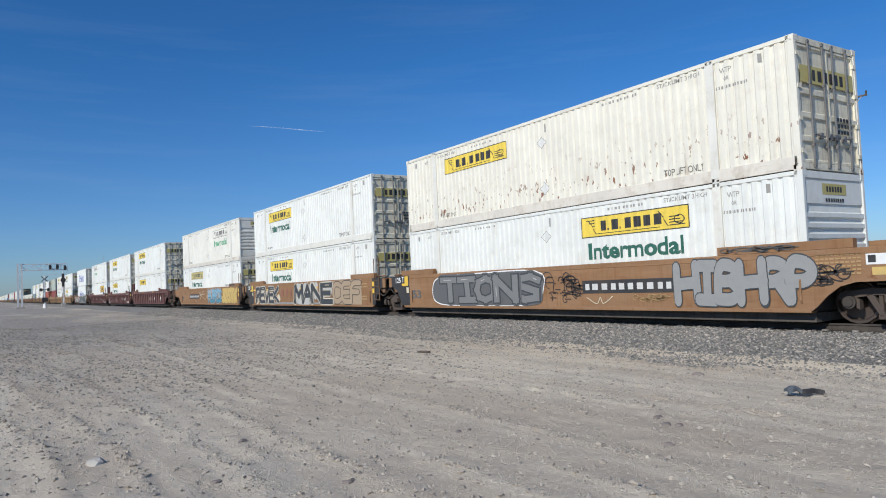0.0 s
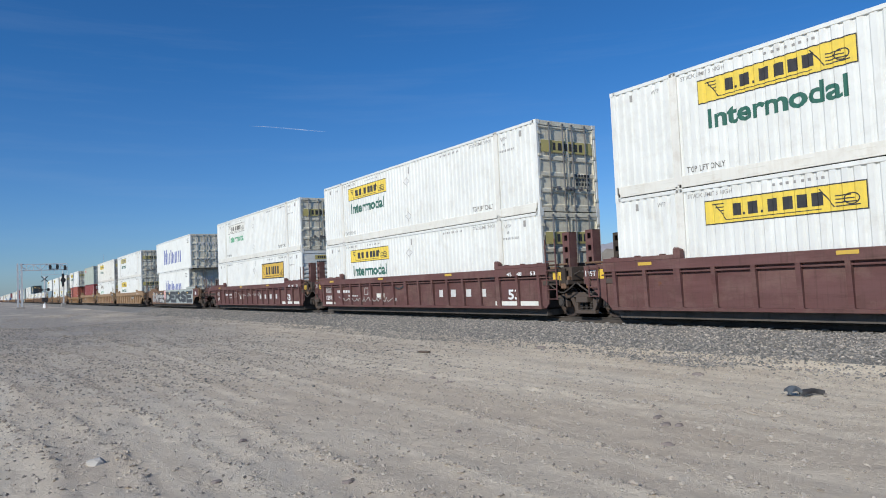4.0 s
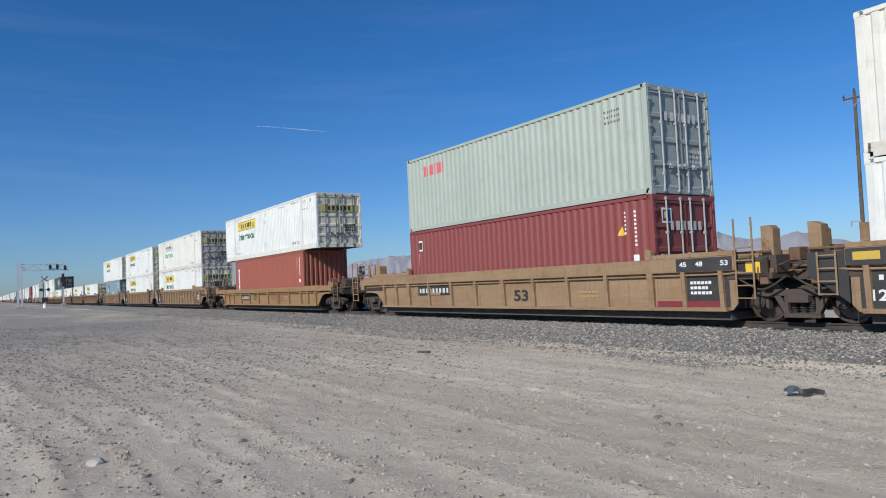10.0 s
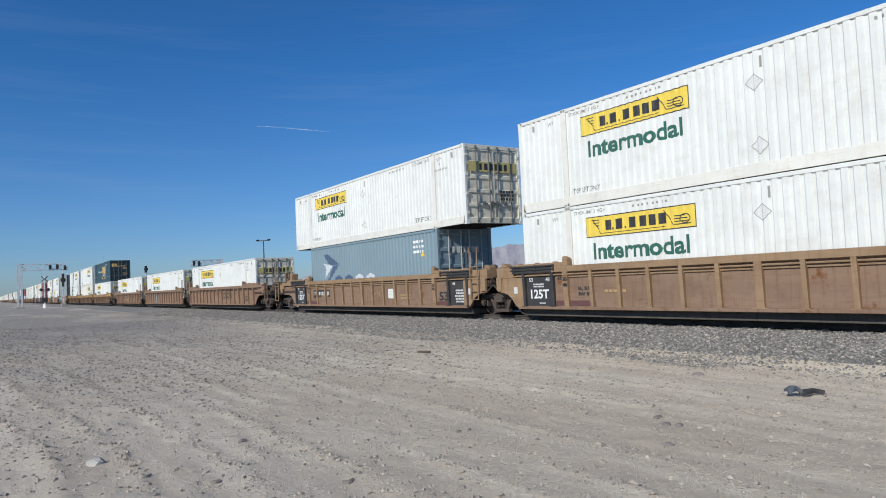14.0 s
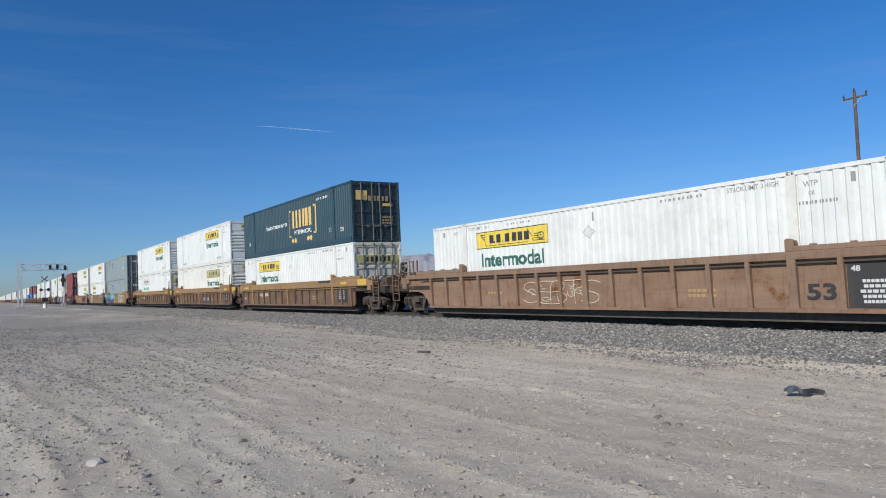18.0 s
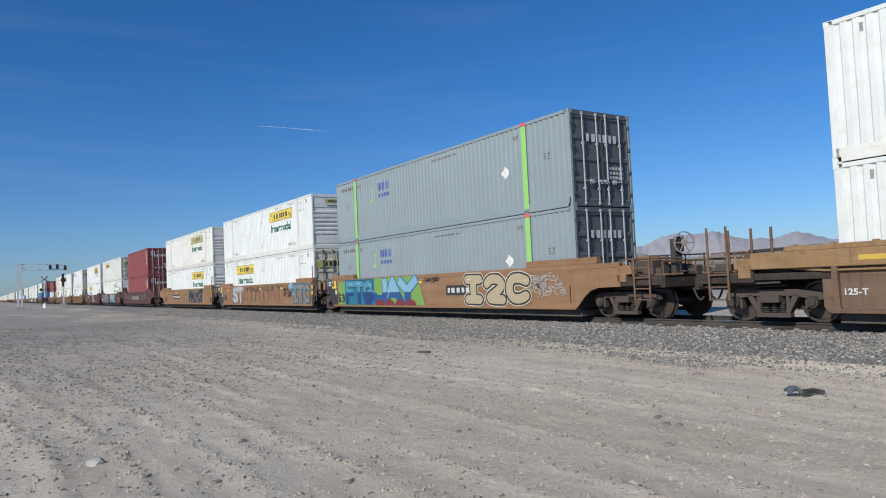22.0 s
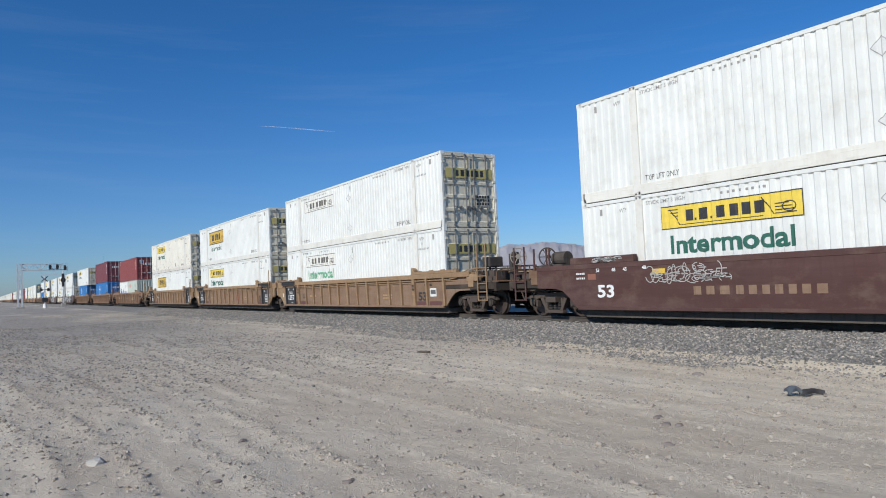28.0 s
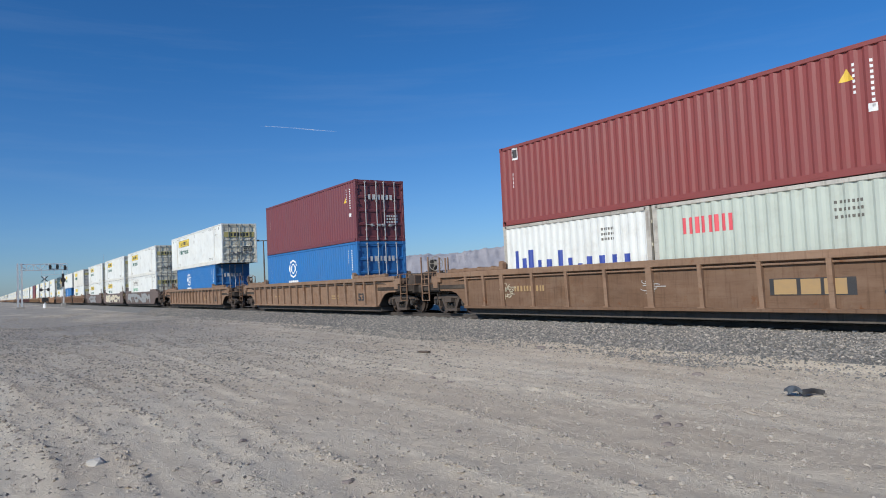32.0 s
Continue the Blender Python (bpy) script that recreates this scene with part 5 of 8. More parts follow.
            if chord is TAN and e < 0:
                def horn(bm, e=e):
                    a, b = sorted((e * 8.4, e * 8.78))
                    prism(bm, [(a, 1.6), (b, 1.6), (b, 1.96), (b - 0.05, 2.02), (a + 0.05, 2.02), (a, 1.96)], -1.5, -1.15)
                part("guide_horn", mesh(("end_horn", e), horn, chord, bevel=0.012), ob)

            def hose(bm, e=e):
                last = None
                for i in range(7):
                    a = math.pi * i / 6
                    p = (e * (PULL - 0.32 + 0.3 * i / 6), -0.42, 0.78 - 0.3 * math.sin(a * 0.75))
                    if last:
                        rod(bm, last, p, 0.024, 6)
                    last = p
            part("air_hose", mesh(("air_hose", e), hose, STEEL), ob)

            def gear(bm, e=e):
                def bx(x0, x1, y0, y1, z0, z1):
                    a, b = sorted((e * x0, e * x1))
                    box(bm, a, b, y0, y1, z0, z1)
                bx(9.95, 10.5, -0.9, -0.25, 1.14, 1.55)
                bx(9.2, 9.97, -1.2, 1.2, 1.1, 1.45)
                bx(10.4, 11.0, -1.2, -0.85, 1.14, 1.34)
                bx(10.1, 10.4, -0.3, 0.9, 1.14, 1.42)
                rod(bm, (e * 9.95, 0.5, 1.25), (e * 10.9, 0.5, 1.25), 0.14, 12)
                rod(bm, (e * 9.6, -0.1, 1.3), (e * 11.0, -0.1, 1.22), 0.03, 6)
                rod(bm, (e * 9.3, -1.2, 1.3), (e * 10.4, -0.6, 1.3), 0.03, 6)
            part("brake_gear", mesh(("brake_gear", e), gear, IRON, bevel=0.01), ob)

            def grating(bm, e=e):
                for k in range(7):
                    yy = -1.3 + 0.1 * k
                    a, b = sorted((e * 9.95, e * (PULL - 0.4)))
                    box(bm, a, b, yy, yy + 0.03, 1.15, 1.19)
                for xq in (10.0, 10.6, 11.15):
                    box(bm, e * xq - 0.02, e * xq + 0.02, -1.3, -0.67, 1.145, 1.175)
            part("grating", mesh(("grating", e), grating, DARKRUST), ob)

            def bracket(bm, e=e):
                a, b = sorted((e * 9.7, e * 10.3))
                box(bm, a, b, -1.52, -1.3, 1.2, 1.44)
                box(bm, a + 0.1, b - 0.2, -1.53, -1.35, 1.0, 1.22)
                for xq in (9.8, 10.05, 10.25):
                    rod(bm, (e * xq, -1.5, 1.44), (e * xq, -1.5, 1.52), 0.03, 6)
            part("end_bracket", mesh(("end_bracket", e), bracket, chord if low or body is not BOXCAR else DARKRUST, bevel=0.012), ob)

            def tubes(bm, e=e):
                for yy, zz, r in ((-1.38, 0.9, 0.03), (-1.1, 0.82, 0.022), (-0.6, 1.62, 0.022), (0.4, 1.7, 0.02), (0.9, 1.55, 0.025)):
                    rod(bm, (e * 9.3, yy, zz), (e * (PULL - 0.5), yy + 0.06, zz - 0.04), r, 6)
                for xq in (9.6, 10.5, 11.1):
                    rod(bm, (e * xq, -0.55, 1.12), (e * xq, -0.55, 1.62), 0.02, 6)
                    rod(bm, (e * xq, 0.45, 1.12), (e * xq, 0.45, 1.7), 0.02, 6)
            tagged(part("brake_pipe", mesh(("end_tubes", e), tubes, STEEL), ob), kind="stuff")

            def rungs(bm, e=e):
                top = 2.45 if plated else 2.2 if e < 0 else 1.62
                for x in (10.42, 10.92):
                    rod(bm, (e * x, -1.56, 0.52), (e * x, -1.56, top), 0.028, 6)
                for z in (0.54, 0.82, 1.1, 1.36, 1.64) if plated else (0.54, 0.82, 1.1, 1.36):
                    rod(bm, (e * 10.42, -1.56, z), (e * 10.92, -1.56, z), 0.018, 6)
            rung_paint = DARKRUST if body in (BROWN, ORANGE, RUSTBROWN, DEEPBROWN) or chord is YELLOWCAR else chord
            part("ladder", mesh(("end_ladder", e, plated), rungs, chord if plated else rung_paint), ob)
            if e < 0:
                for x, y, z0, z1 in ((10.35, -0.7, 1.13, 2.15), (10.95, -0.7, 1.13, 2.15), (9.4, -1.45, 1.53, 2.1)):
                    part("grab_post", mesh(("grab_post", x), lambda bm: rod(bm, (-x, y, z0), (-x, y, z1), 0.032, 6), rung_paint), ob)

            def rails(bm, e=e):
                rod(bm, (e * 10.0, -1.46, 1.6), (e * 10.9, -1.46, 1.6), 0.018, 6)
                for x in (10.0, 10.3):
                    rod(bm, (e * x, -1.46, 1.14), (e * x, -1.46, 1.6), 0.018, 6)
                rod(bm, (e * 11.15, -1.3, 1.5), (e * 11.15, 1.3, 1.5), 0.018, 6)
                for y in (-1.3, 0, 1.3):
                    rod(bm, (e * 11.15, y, 1.14), (e * 11.15, y, 1.5), 0.018, 6)
            part("handrail", mesh(("handrail", e), rails, rung_paint), ob)
            if plated and e > 0:
                def tank(bm):
                    box(bm, 9.9, 10.35, -0.95, -0.35, 1.66, 2.02)
                    for xq in (9.95, 10.3):
                        box(bm, xq - 0.03, xq + 0.03, -0.7, -0.6, 1.4, 1.68)
                part("control_valve", mesh("control_valve", tank, STEEL, bevel=0.03), ob)

                def vessel(bm):
                    rod(bm, (9.45, -1.2, 1.42), (10.1, -1.2, 1.42), 0.15, 14)
                    rod(bm, (8.6, -1.5, 1.3), (9.1, -1.5, 1.36), 0.025, 6)
                    rod(bm, (9.1, -1.5, 1.36), (9.6, -1.4, 1.6), 0.025, 6)
                    rod(bm, (9.6, -1.4, 1.6), (10.4, -1.4, 1.64), 0.025, 6)
                part("air_reservoir", mesh("air_reservoir", vessel, chord), ob)
            if body is BOXCAR and e < 0:
                def vessel(bm):
                    rod(bm, (-9.6, -1.0, 1.78), (-9.05, -1.0, 1.78), 0.2, 14)
                    box(bm, -9.9, -9.0, -1.3, -0.6, 1.5, 1.6)
                part("air_reservoir", mesh("dark_reservoir", vessel, STEEL), ob)

                def dial(bm):
                    lathe(bm, [(-0.014, 0.25), (-0.014, 0.29), (0.014, 0.29), (0.014, 0.25)], 22, closed=True)
                    for i in range(6):
                        a = math.pi * i / 3
                        rod(bm, (0, 0, 0), (0.26 * math.cos(a), 0, 0.26 * math.sin(a)), 0.014, 5)
                    rod(bm, (0, 0, 0), (0, 0.2, 0), 0.05, 10)
                part("brake_wheel", mesh("side_brake_wheel", dial, STEEL), ob, "dark spoked hand wheel", pose(-9.75, -1.2, 1.85, 0, 0, 25))
            if e > 0:
                def post(bm):
                    box(bm, 10.6, 10.76, -0.3, -0.02, 1.12, 2.1)
                    box(bm, 10.72, 10.86, -0.28, -0.04, 1.75, 2.15)
                    rod(bm, (10.86, -0.16, 1.98), (10.95, -0.16, 1.98), 0.03, 8)
                st = part("brake_stand", mesh("brake_stand", post, STEEL, bevel=0.015), ob)

                def bwheel(bm):
                    lathe(bm, [(-0.014, 0.27), (-0.014, 0.3), (0.014, 0.3), (0.014, 0.27)], 22, closed=True)
                    for i in range(6):
                        a = math.pi * i / 3
                        rod(bm, (0, 0, 0), (0.28 * math.cos(a), 0, 0.28 * math.sin(a)), 0.014, 5)
                    rod(bm, (0, -0.03, 0), (0, 0.03, 0), 0.085, 12)
                part("brake_wheel", mesh("brake_wheel", bwheel, DULLWHEEL), st, "dull grey-tan spoked hand wheel", pose(10.96, -0.16, 1.98, 0, 0, 68))
    if left == "art":
        truck(ob, -JOIN, IRON, far)
    else:
        truck(ob, -BOGIE, IRON, far)
    if right == "end":
        truck(ob, BOGIE, IRON, far)
    if kind == "ribbed" and not far:
        def pipe(bm):
            rod(bm, (-8.3, -1.49, deep - 0.07), (8.3, -1.49, deep - 0.07), 0.024, 6)
            for e in (-1, 1):
                rod(bm, (e * 8.28, -1.49, deep - 0.07), (e * 9.2, -1.38, 1.2), 0.024, 6)
        part("side_pipe", mesh(("side_pipe", deep), pipe, IRON if blackened else chord), ob)
    if kind == "smooth" and right == "art" and not far:
        for z in (0.86, 1.16):
            part("reflector", on_side(("edge_reflector", z), lambda bm: rect(bm, 8.26, 8.46, z, z + 0.2), -1.55, SAFETY), ob)
    if body is ORANGE and not far:
        for e in (-1, 1):
            def grip(bm, e=e):
                xg = 8.02 if e > 0 else 7.62
                for za, zb, ya, yb in ((0.46, 0.52, -1.53, -1.57), (0.52, 0.9, -1.57, -1.57), (0.9, 0.96, -1.57, -1.53)):
                    rod(bm, (e * xg, ya, za), (e * xg, yb, zb), 0.022, 6)
            part("grab_iron", mesh(("grab_iron", e), grip, ORANGE), ob)
    if not far:
        for name, key, make, y, mats, words in extras:
            p = part(name, on_side(key, make, y, *mats), ob, words)
            if name in ("lettering", "scribble", "graffiti_ground", "car_number", "faded_emblem", "reflector_strips"):
                tagged(p, kind="stuff")
    return ob


FLAT = -1.535           # just off a smooth side
DENT = -1.436           # just off the recessed plate of a ribbed side
CHORDY = -1.546         # just off the top chord


def tag_strip(x0, x1, mat_ground=None, mat_ink=None, y=FLAT, z0=0.78, z1=1.02, n=10, seed=1):
    """A car number as plain bars, on a dark strip if mat_ground is given."""
    items = []
    if mat_ground:
        items.append(("number_strip", ("strip", x0, x1, z0), lambda bm: rect(bm, x0, x1, z0 - 0.06, z1 + 0.06), y - 0.001, (mat_ground,), ""))
    items.append(("car_number", ("carno", x0, x1, z0, seed), lambda bm: bars(bm, n, x0 + 0.12, x1 - 0.02, z0 + 0.035, z1 - 0.035, 0.4, seed=seed), y - 0.005, (mat_ink or DULLCHALK,), "white bars of the car marking"))
    return items


def word_on(body, x0, x1, z0, z1, mat, y=DENT, bold=0.03):
    return [("stencil", ("word_on", body, x0, z0), lambda bm: letters(bm, body, x0, x1, z0, z1, bold), y - 0.006, (mat,), "")]


def bars_on(n, x0, x1, z0, z1, mat, y=DENT, gap=0.2, seed=3, name="lettering", slope=0.0):
    return [(name, ("bars_on", n, x0, x1, z0, seed), lambda bm: bars(bm, n, x0, x1, z0, z1, gap, seed=seed, slope=slope), y - 0.005, (mat,), "")]


def patch(x0, x1, z0, z1, mat, y=DENT, name="painted_panel"):
    return [(name, ("patch", x0, x1, z0, z1), lambda bm: rect(bm, x0, x1, z0, z1), y - 0.002, (mat,), "")]


def blob(cx, cz, rx, rz, rnd, squeeze=3.2, n=22, wob=0.1):
    """A rounded, slightly uneven outline."""
    a0, a1 = rnd.uniform(0, 6.28), rnd.uniform(0, 6.28)
    pts = []
    for i in range(n):
        a = 2 * math.pi * i / n
        c, s = math.cos(a), math.sin(a)
        k = (abs(c) ** squeeze + abs(s) ** squeeze) ** (-1 / squeeze) * (1 + wob * math.sin(2 * a + a0) + 0.5 * wob * math.sin(3 * a + a1))
        pts.append((cx + rx * k * c, cz + rz * k * s))
    return pts


def mural(word, x0, x1, z0, z1, cols, words, pen=0.26, halo=0.035, line=0.028, soft=True, wide=1.0, over=0.12, split=0.0, y=FLAT - 0.008):
    """A sprayed word, each character a piece of its own that laps a little over the one before it."""
    n = len(word)
    step = (x1 - x0) / n
    return [("graffiti_letter", ("mural", word, i, x0, z0, pen),
             lambda bm, i=i: sprayed(bm, word[i], x0 + (i - over) * step, x0 + (i + 1 + over) * step, z0, z1, pen, halo, line, soft, wide, 7 * i + len(word) + int(10 * x0), split, 0.0005 + 0.0025 * (i % 4)),
             y, cols, words) for i in range(n)]


def splash(seed, x0, x1, z0, z1, n, mat, y=FLAT - 0.008):
    """Overlapping rough-edged dabs of one colour."""
    def make(bm):
        rd = random.Random(seed)
        for k in range(n):
            r = rd.uniform(0.08, 0.3)
            pts = blob(rd.uniform(x0, x1), rd.uniform(z0, z1), r * 1.2, r, rd, 2.2, 12, 0.22)
            bm.faces.new([bm.verts.new((px, -0.00003 * k, max(0.33, min(1.5, pz)))) for px, pz in pts])
    return [("graffiti_ground", ("splash", seed, x0, x1), make, y - 0.0008, (mat,), "")]


def wash(x0, x1, z0, z1, mat, y=FLAT - 0.008, slant=0.0):
    """A rolled-on field of paint with straight, slightly slanting ends."""
    return [("graffiti_ground", ("wash", x0, x1, z0, z1), lambda bm: rect(bm, x0, x1, z0, z1, 0, slant), y - 0.0012, (mat,), "")]


def flourish(seed, x0, x1, z, h, mat, y=DENT, pen=0.022):
    """A long looping line of chalk script."""
    def make(bm):
        rd = random.Random(seed)
        pts, x, k = [], x0, 0
        while x < x1:
            pts.append((x, z + (h * rd.uniform(0.5, 1.0) if k % 3 == 0 else rd.uniform(-0.05, 0.12) * h)))
            x += rd.uniform(0.04, 0.14) if k % 5 else rd.uniform(0.2, 0.45)
            k += 1
        brush(bm, [round_off(pts, 2)], pen / 2, 0, 0, True)
    return [("scribble", ("flourish", seed, x0, x1), make, y - 0.015, (mat,), "")]


def outlined(word, x0, x1, z0, z1, mat, y=FLAT - 0.008):
    """A word drawn in thin looping lines only."""
    return mural(word, x0, x1, z0, z1, (mat, mat, mat, mat, mat), "thin dark looping outline letters", 0.032, 0.0, 0.0, True, 1.0, 0.1, 0.0, y)


def backing(seed, x0, x1, z0, z1, edge, fill, y=FLAT - 0.008):
    """A filled cloud behind graffiti."""
    def make(bm):
        for grow, yy, mi in ((0.04, -0.001, 0), (0.0, -0.002, 1)):
            pts = blob((x0 + x1) / 2, (z0 + z1) / 2, (x1 - x0) / 2 + grow, (z1 - z0) / 2 + grow, random.Random(seed), 5, 40, 0.03)
            bm.faces.new([bm.verts.new((px, yy, max(0.35, min(1.5, pz)))) for px, pz in pts]).material_index = mi
    return [("graffiti_ground", ("backing", seed, x0, x1), make, y, (edge, fill), "")]


def scribble(seed, x0, x1, z0, z1, n, mat, y=FLAT):
    return [("scribble", ("scrawl", seed, x0, x1), lambda bm: scrawl(bm, seed, x0, x1, z0, z1, n), y - 0.015, (mat,), "")]


def strips(y=CHORDY, xs=(-7.0, -2.0, 3.2), z=1.46, mat=None):
    """Reflective strips along the top chord."""
    def m(bm):
        for x in xs:
            rect(bm, x - 0.22, x + 0.22, z - 0.04, z + 0.04)
    return [("reflector_strips", ("reflectors", xs, z), m, y - 0.003, (mat or GOLD,), "dull yellow reflective strips")]


def end_panels(y=DENT, both=True):
    """Black end panels with white load figures."""
    out = patch(6.95, 8.25, 0.36, 1.16, BLACKPANEL, y)
    if both:
        out += patch(-8.44, -6.95, 1.2, 1.53, BLACKPANEL, CHORDY, "chord_panel") + patch(-8.3, -7.8, 1.3, 1.46, GOLD, CHORDY - 0.003, "paint_patch") + word_on("53", -7.45, -7.2, 1.32, 1.46, CHALK, CHORDY)
        out += patch(-8.25, -7.2, 0.36, 1.16, BLACKPANEL, y) + word_on("125T", -8.05, -7.32, 0.5, 0.72, CHALK, y) + bars_on(3, -7.9, -7.4, 0.9, 1.0, CHALK, y, 0.4, 14)
    out += bars_on(6, 7.2, 7.8, 0.9, 0.97, CHALK, y, 0.2, 11) + bars_on(5, 7.2, 7.7, 0.78, 0.85, CHALK, y, 0.2, 12) + bars_on(6, 7.2, 7.8, 0.66, 0.73, CHALK, y, 0.2, 13)
    out += patch(6.9, 8.42, 1.21, 1.52, BLACKPANEL, CHORDY, "chord_panel") + word_on("45", 7.0, 7.2, 1.32, 1.44, CHALK, CHORDY) + word_on("48", 7.45, 7.65, 1.32, 1.44, CHALK, CHORDY) + word_on("53", 8.12, 8.32, 1.32, 1.44, CHALK, CHORDY)
    out += patch(6.2, 8.15, 0.36, 0.5, REDSTRIPE, y - 0.002, "warning_stripe")
    return out
# ---------------------------------------------------------------- ground and railway
def lattice(n, seed):
    return np.random.RandomState(seed).rand(n, n)


GRIDS = [lattice(64, 10 + i) for i in range(4)]


def fuzz(x, y, k=0):
    """Smooth value noise from 0 to 1 on numpy arrays."""
    g = GRIDS[k]
    xi, yi = np.floor(x).astype(int), np.floor(y).astype(int)
    fx, fy = x - xi, y - yi
    fx, fy = fx * fx * (3 - 2 * fx), fy * fy * (3 - 2 * fy)
    n = g.shape[0]
    a, b = g[xi % n, yi % n], g[(xi + 1) % n, yi % n]
    c, d = g[xi % n, (yi + 1) % n], g[(xi + 1) % n, (yi + 1) % n]
    return (a * (1 - fx) + b * fx) * (1 - fy) + (c * (1 - fx) + d * fx) * fy


def lane(x, y):
    """Distance across the wheel lanes, which bend gently towards the track far off."""
    return y + 0.35 * np.sin(x * 0.09) + 0.06 * np.sin(x * 0.4) + 0.9 * np.clip(-x - 9, 0, 60) * np.clip((5 - y) / 40, 0, 0.2)


def windrow(x, y):
    """Low rough berms pushed up along the wheel lanes, broken here and there; 0 to 1."""
    q = lane(x, y) + 0.5 * (fuzz(x * 0.13, y * 0.35, 3) - 0.5)
    wave = np.clip(np.sin(2 * np.pi * q * 1.25 + 1.1 * np.sin(q * 1.7)), 0, 1) ** 3
    return wave * np.clip(3.0 * (fuzz(x * 0.11 + 3, q * 0.8, 1) - 0.22), 0, 1)


def dirt_height(x, y):
    q = lane(x, y)
    near = np.clip(1.4 - np.hypot(x, y) / 70.0, 0, 1) * (y < 13)
    h = 0.05 * (fuzz(x * 0.12, y * 0.2, 0) - 0.5)
    r = windrow(x, y)
    h += near * r * (0.007 + 0.02 * fuzz(x * 3.1, y * 5.0, 2) + 0.036 * (fuzz(x * 8.3, y * 9.1, 1) - 0.5))
    h += near * (0.022 * (fuzz(x * 2.1, y * 4.3, 3) - 0.5) + 0.024 * (fuzz(x * 7.0, y * 8.0, 1) - 0.5))
    return GROUND + h


def grades(lo, hi, step, reach, grow):
    xs = list(np.arange(lo, hi + 1e-6, step))
    d = step
    while xs[-1] < reach[1]:
        d *= grow
        xs.append(xs[-1] + d)
    d = step
    while xs[0] > reach[0]:
        d *= grow
        xs.insert(0, xs[0] - d)
    return np.array(xs)


def sheet(name, xs, ys, zf, mat):
    gx, gy = np.meshgrid(xs, ys, indexing="ij")
    co = np.stack([gx, gy, zf(gx, gy)], -1).reshape(-1, 3)
    nx, ny = len(xs), len(ys)
    i = np.arange(nx * ny).reshape(nx, ny)
    quads = np.stack([i[:-1, :-1], i[1:, :-1], i[1:, 1:], i[:-1, 1:]], -1).reshape(-1, 4)
    return fast_mesh(name, co, quads, mat, True)


def fast_mesh(name, co, faces, mat, smooth=False):
    me = bpy.data.meshes.new(name)
    k = faces.shape[1]
    me.vertices.add(len(co))
    me.vertices.foreach_set("co", np.asarray(co, dtype=np.float32).ravel())
    me.loops.add(faces.size)
    me.loops.foreach_set("vertex_index", faces.astype(np.int32).ravel())
    me.polygons.add(len(faces))
    me.polygons.foreach_set("loop_start", np.arange(0, faces.size, k, dtype=np.int32))
    me.polygons.foreach_set("use_smooth", np.full(len(faces), smooth))
    me.update(calc_edges=True)
    me.materials.append(mat)
    return me


ICO = None
CLOD_V = np.array([(1, 0, 0), (-1, 0, 0), (0, 1, 0), (0, -1, 0), (0.1, 0.1, 0.9), (-0.1, 0, -0.9)])
CLOD_F = np.array([(0, 2, 4), (2, 1, 4), (1, 3, 4), (3, 0, 4), (2, 0, 5), (1, 2, 5), (3, 1, 5), (0, 3, 5)])


def stones(name, centres, sizes, mat, seed, flat=0.7, coarse=False):
    """Many angular stones in one mesh."""
    global ICO
    if ICO is None:
        bm = bmesh.new()
        bmesh.ops.create_icosphere(bm, subdivisions=1, radius=1.0)
        bm.verts.ensure_lookup_table()
        ICO = (np.array([v.co[:] for v in bm.verts]), np.array([[v.index for v in f.verts] for f in bm.faces]))
        bm.free()
    rs = np.random.RandomState(seed)
    v, f = (CLOD_V, CLOD_F) if coarse else ICO
    n = len(centres)
    a = rs.rand(n) * 6.2832
    lean = (rs.rand(n) - 0.5) * 1.2
    sc = 0.65 + 0.7 * rs.rand(n, 3)
    sc[:, 2] *= flat
    p = v[None] * (1 + 0.45 * (rs.rand(n, len(v), 1) - 0.5)) * sc[:, None, :]
    x = p[..., 0] * np.cos(lean)[:, None] + p[..., 2] * np.sin(lean)[:, None]
    z = -p[..., 0] * np.sin(lean)[:, None] + p[..., 2] * np.cos(lean)[:, None]
    y = p[..., 1]
    xr = x * np.cos(a)[:, None] - y * np.sin(a)[:, None]
    yr = x * np.sin(a)[:, None] + y * np.cos(a)[:, None]
    co = np.stack([xr, yr, z], -1) * sizes[:, None, None] + centres[:, None, :]
    faces = (f[None] + (np.arange(n) * len(v))[:, None, None]).reshape(-1, 3)
    return fast_mesh(name, co.reshape(-1, 3), faces, mat)


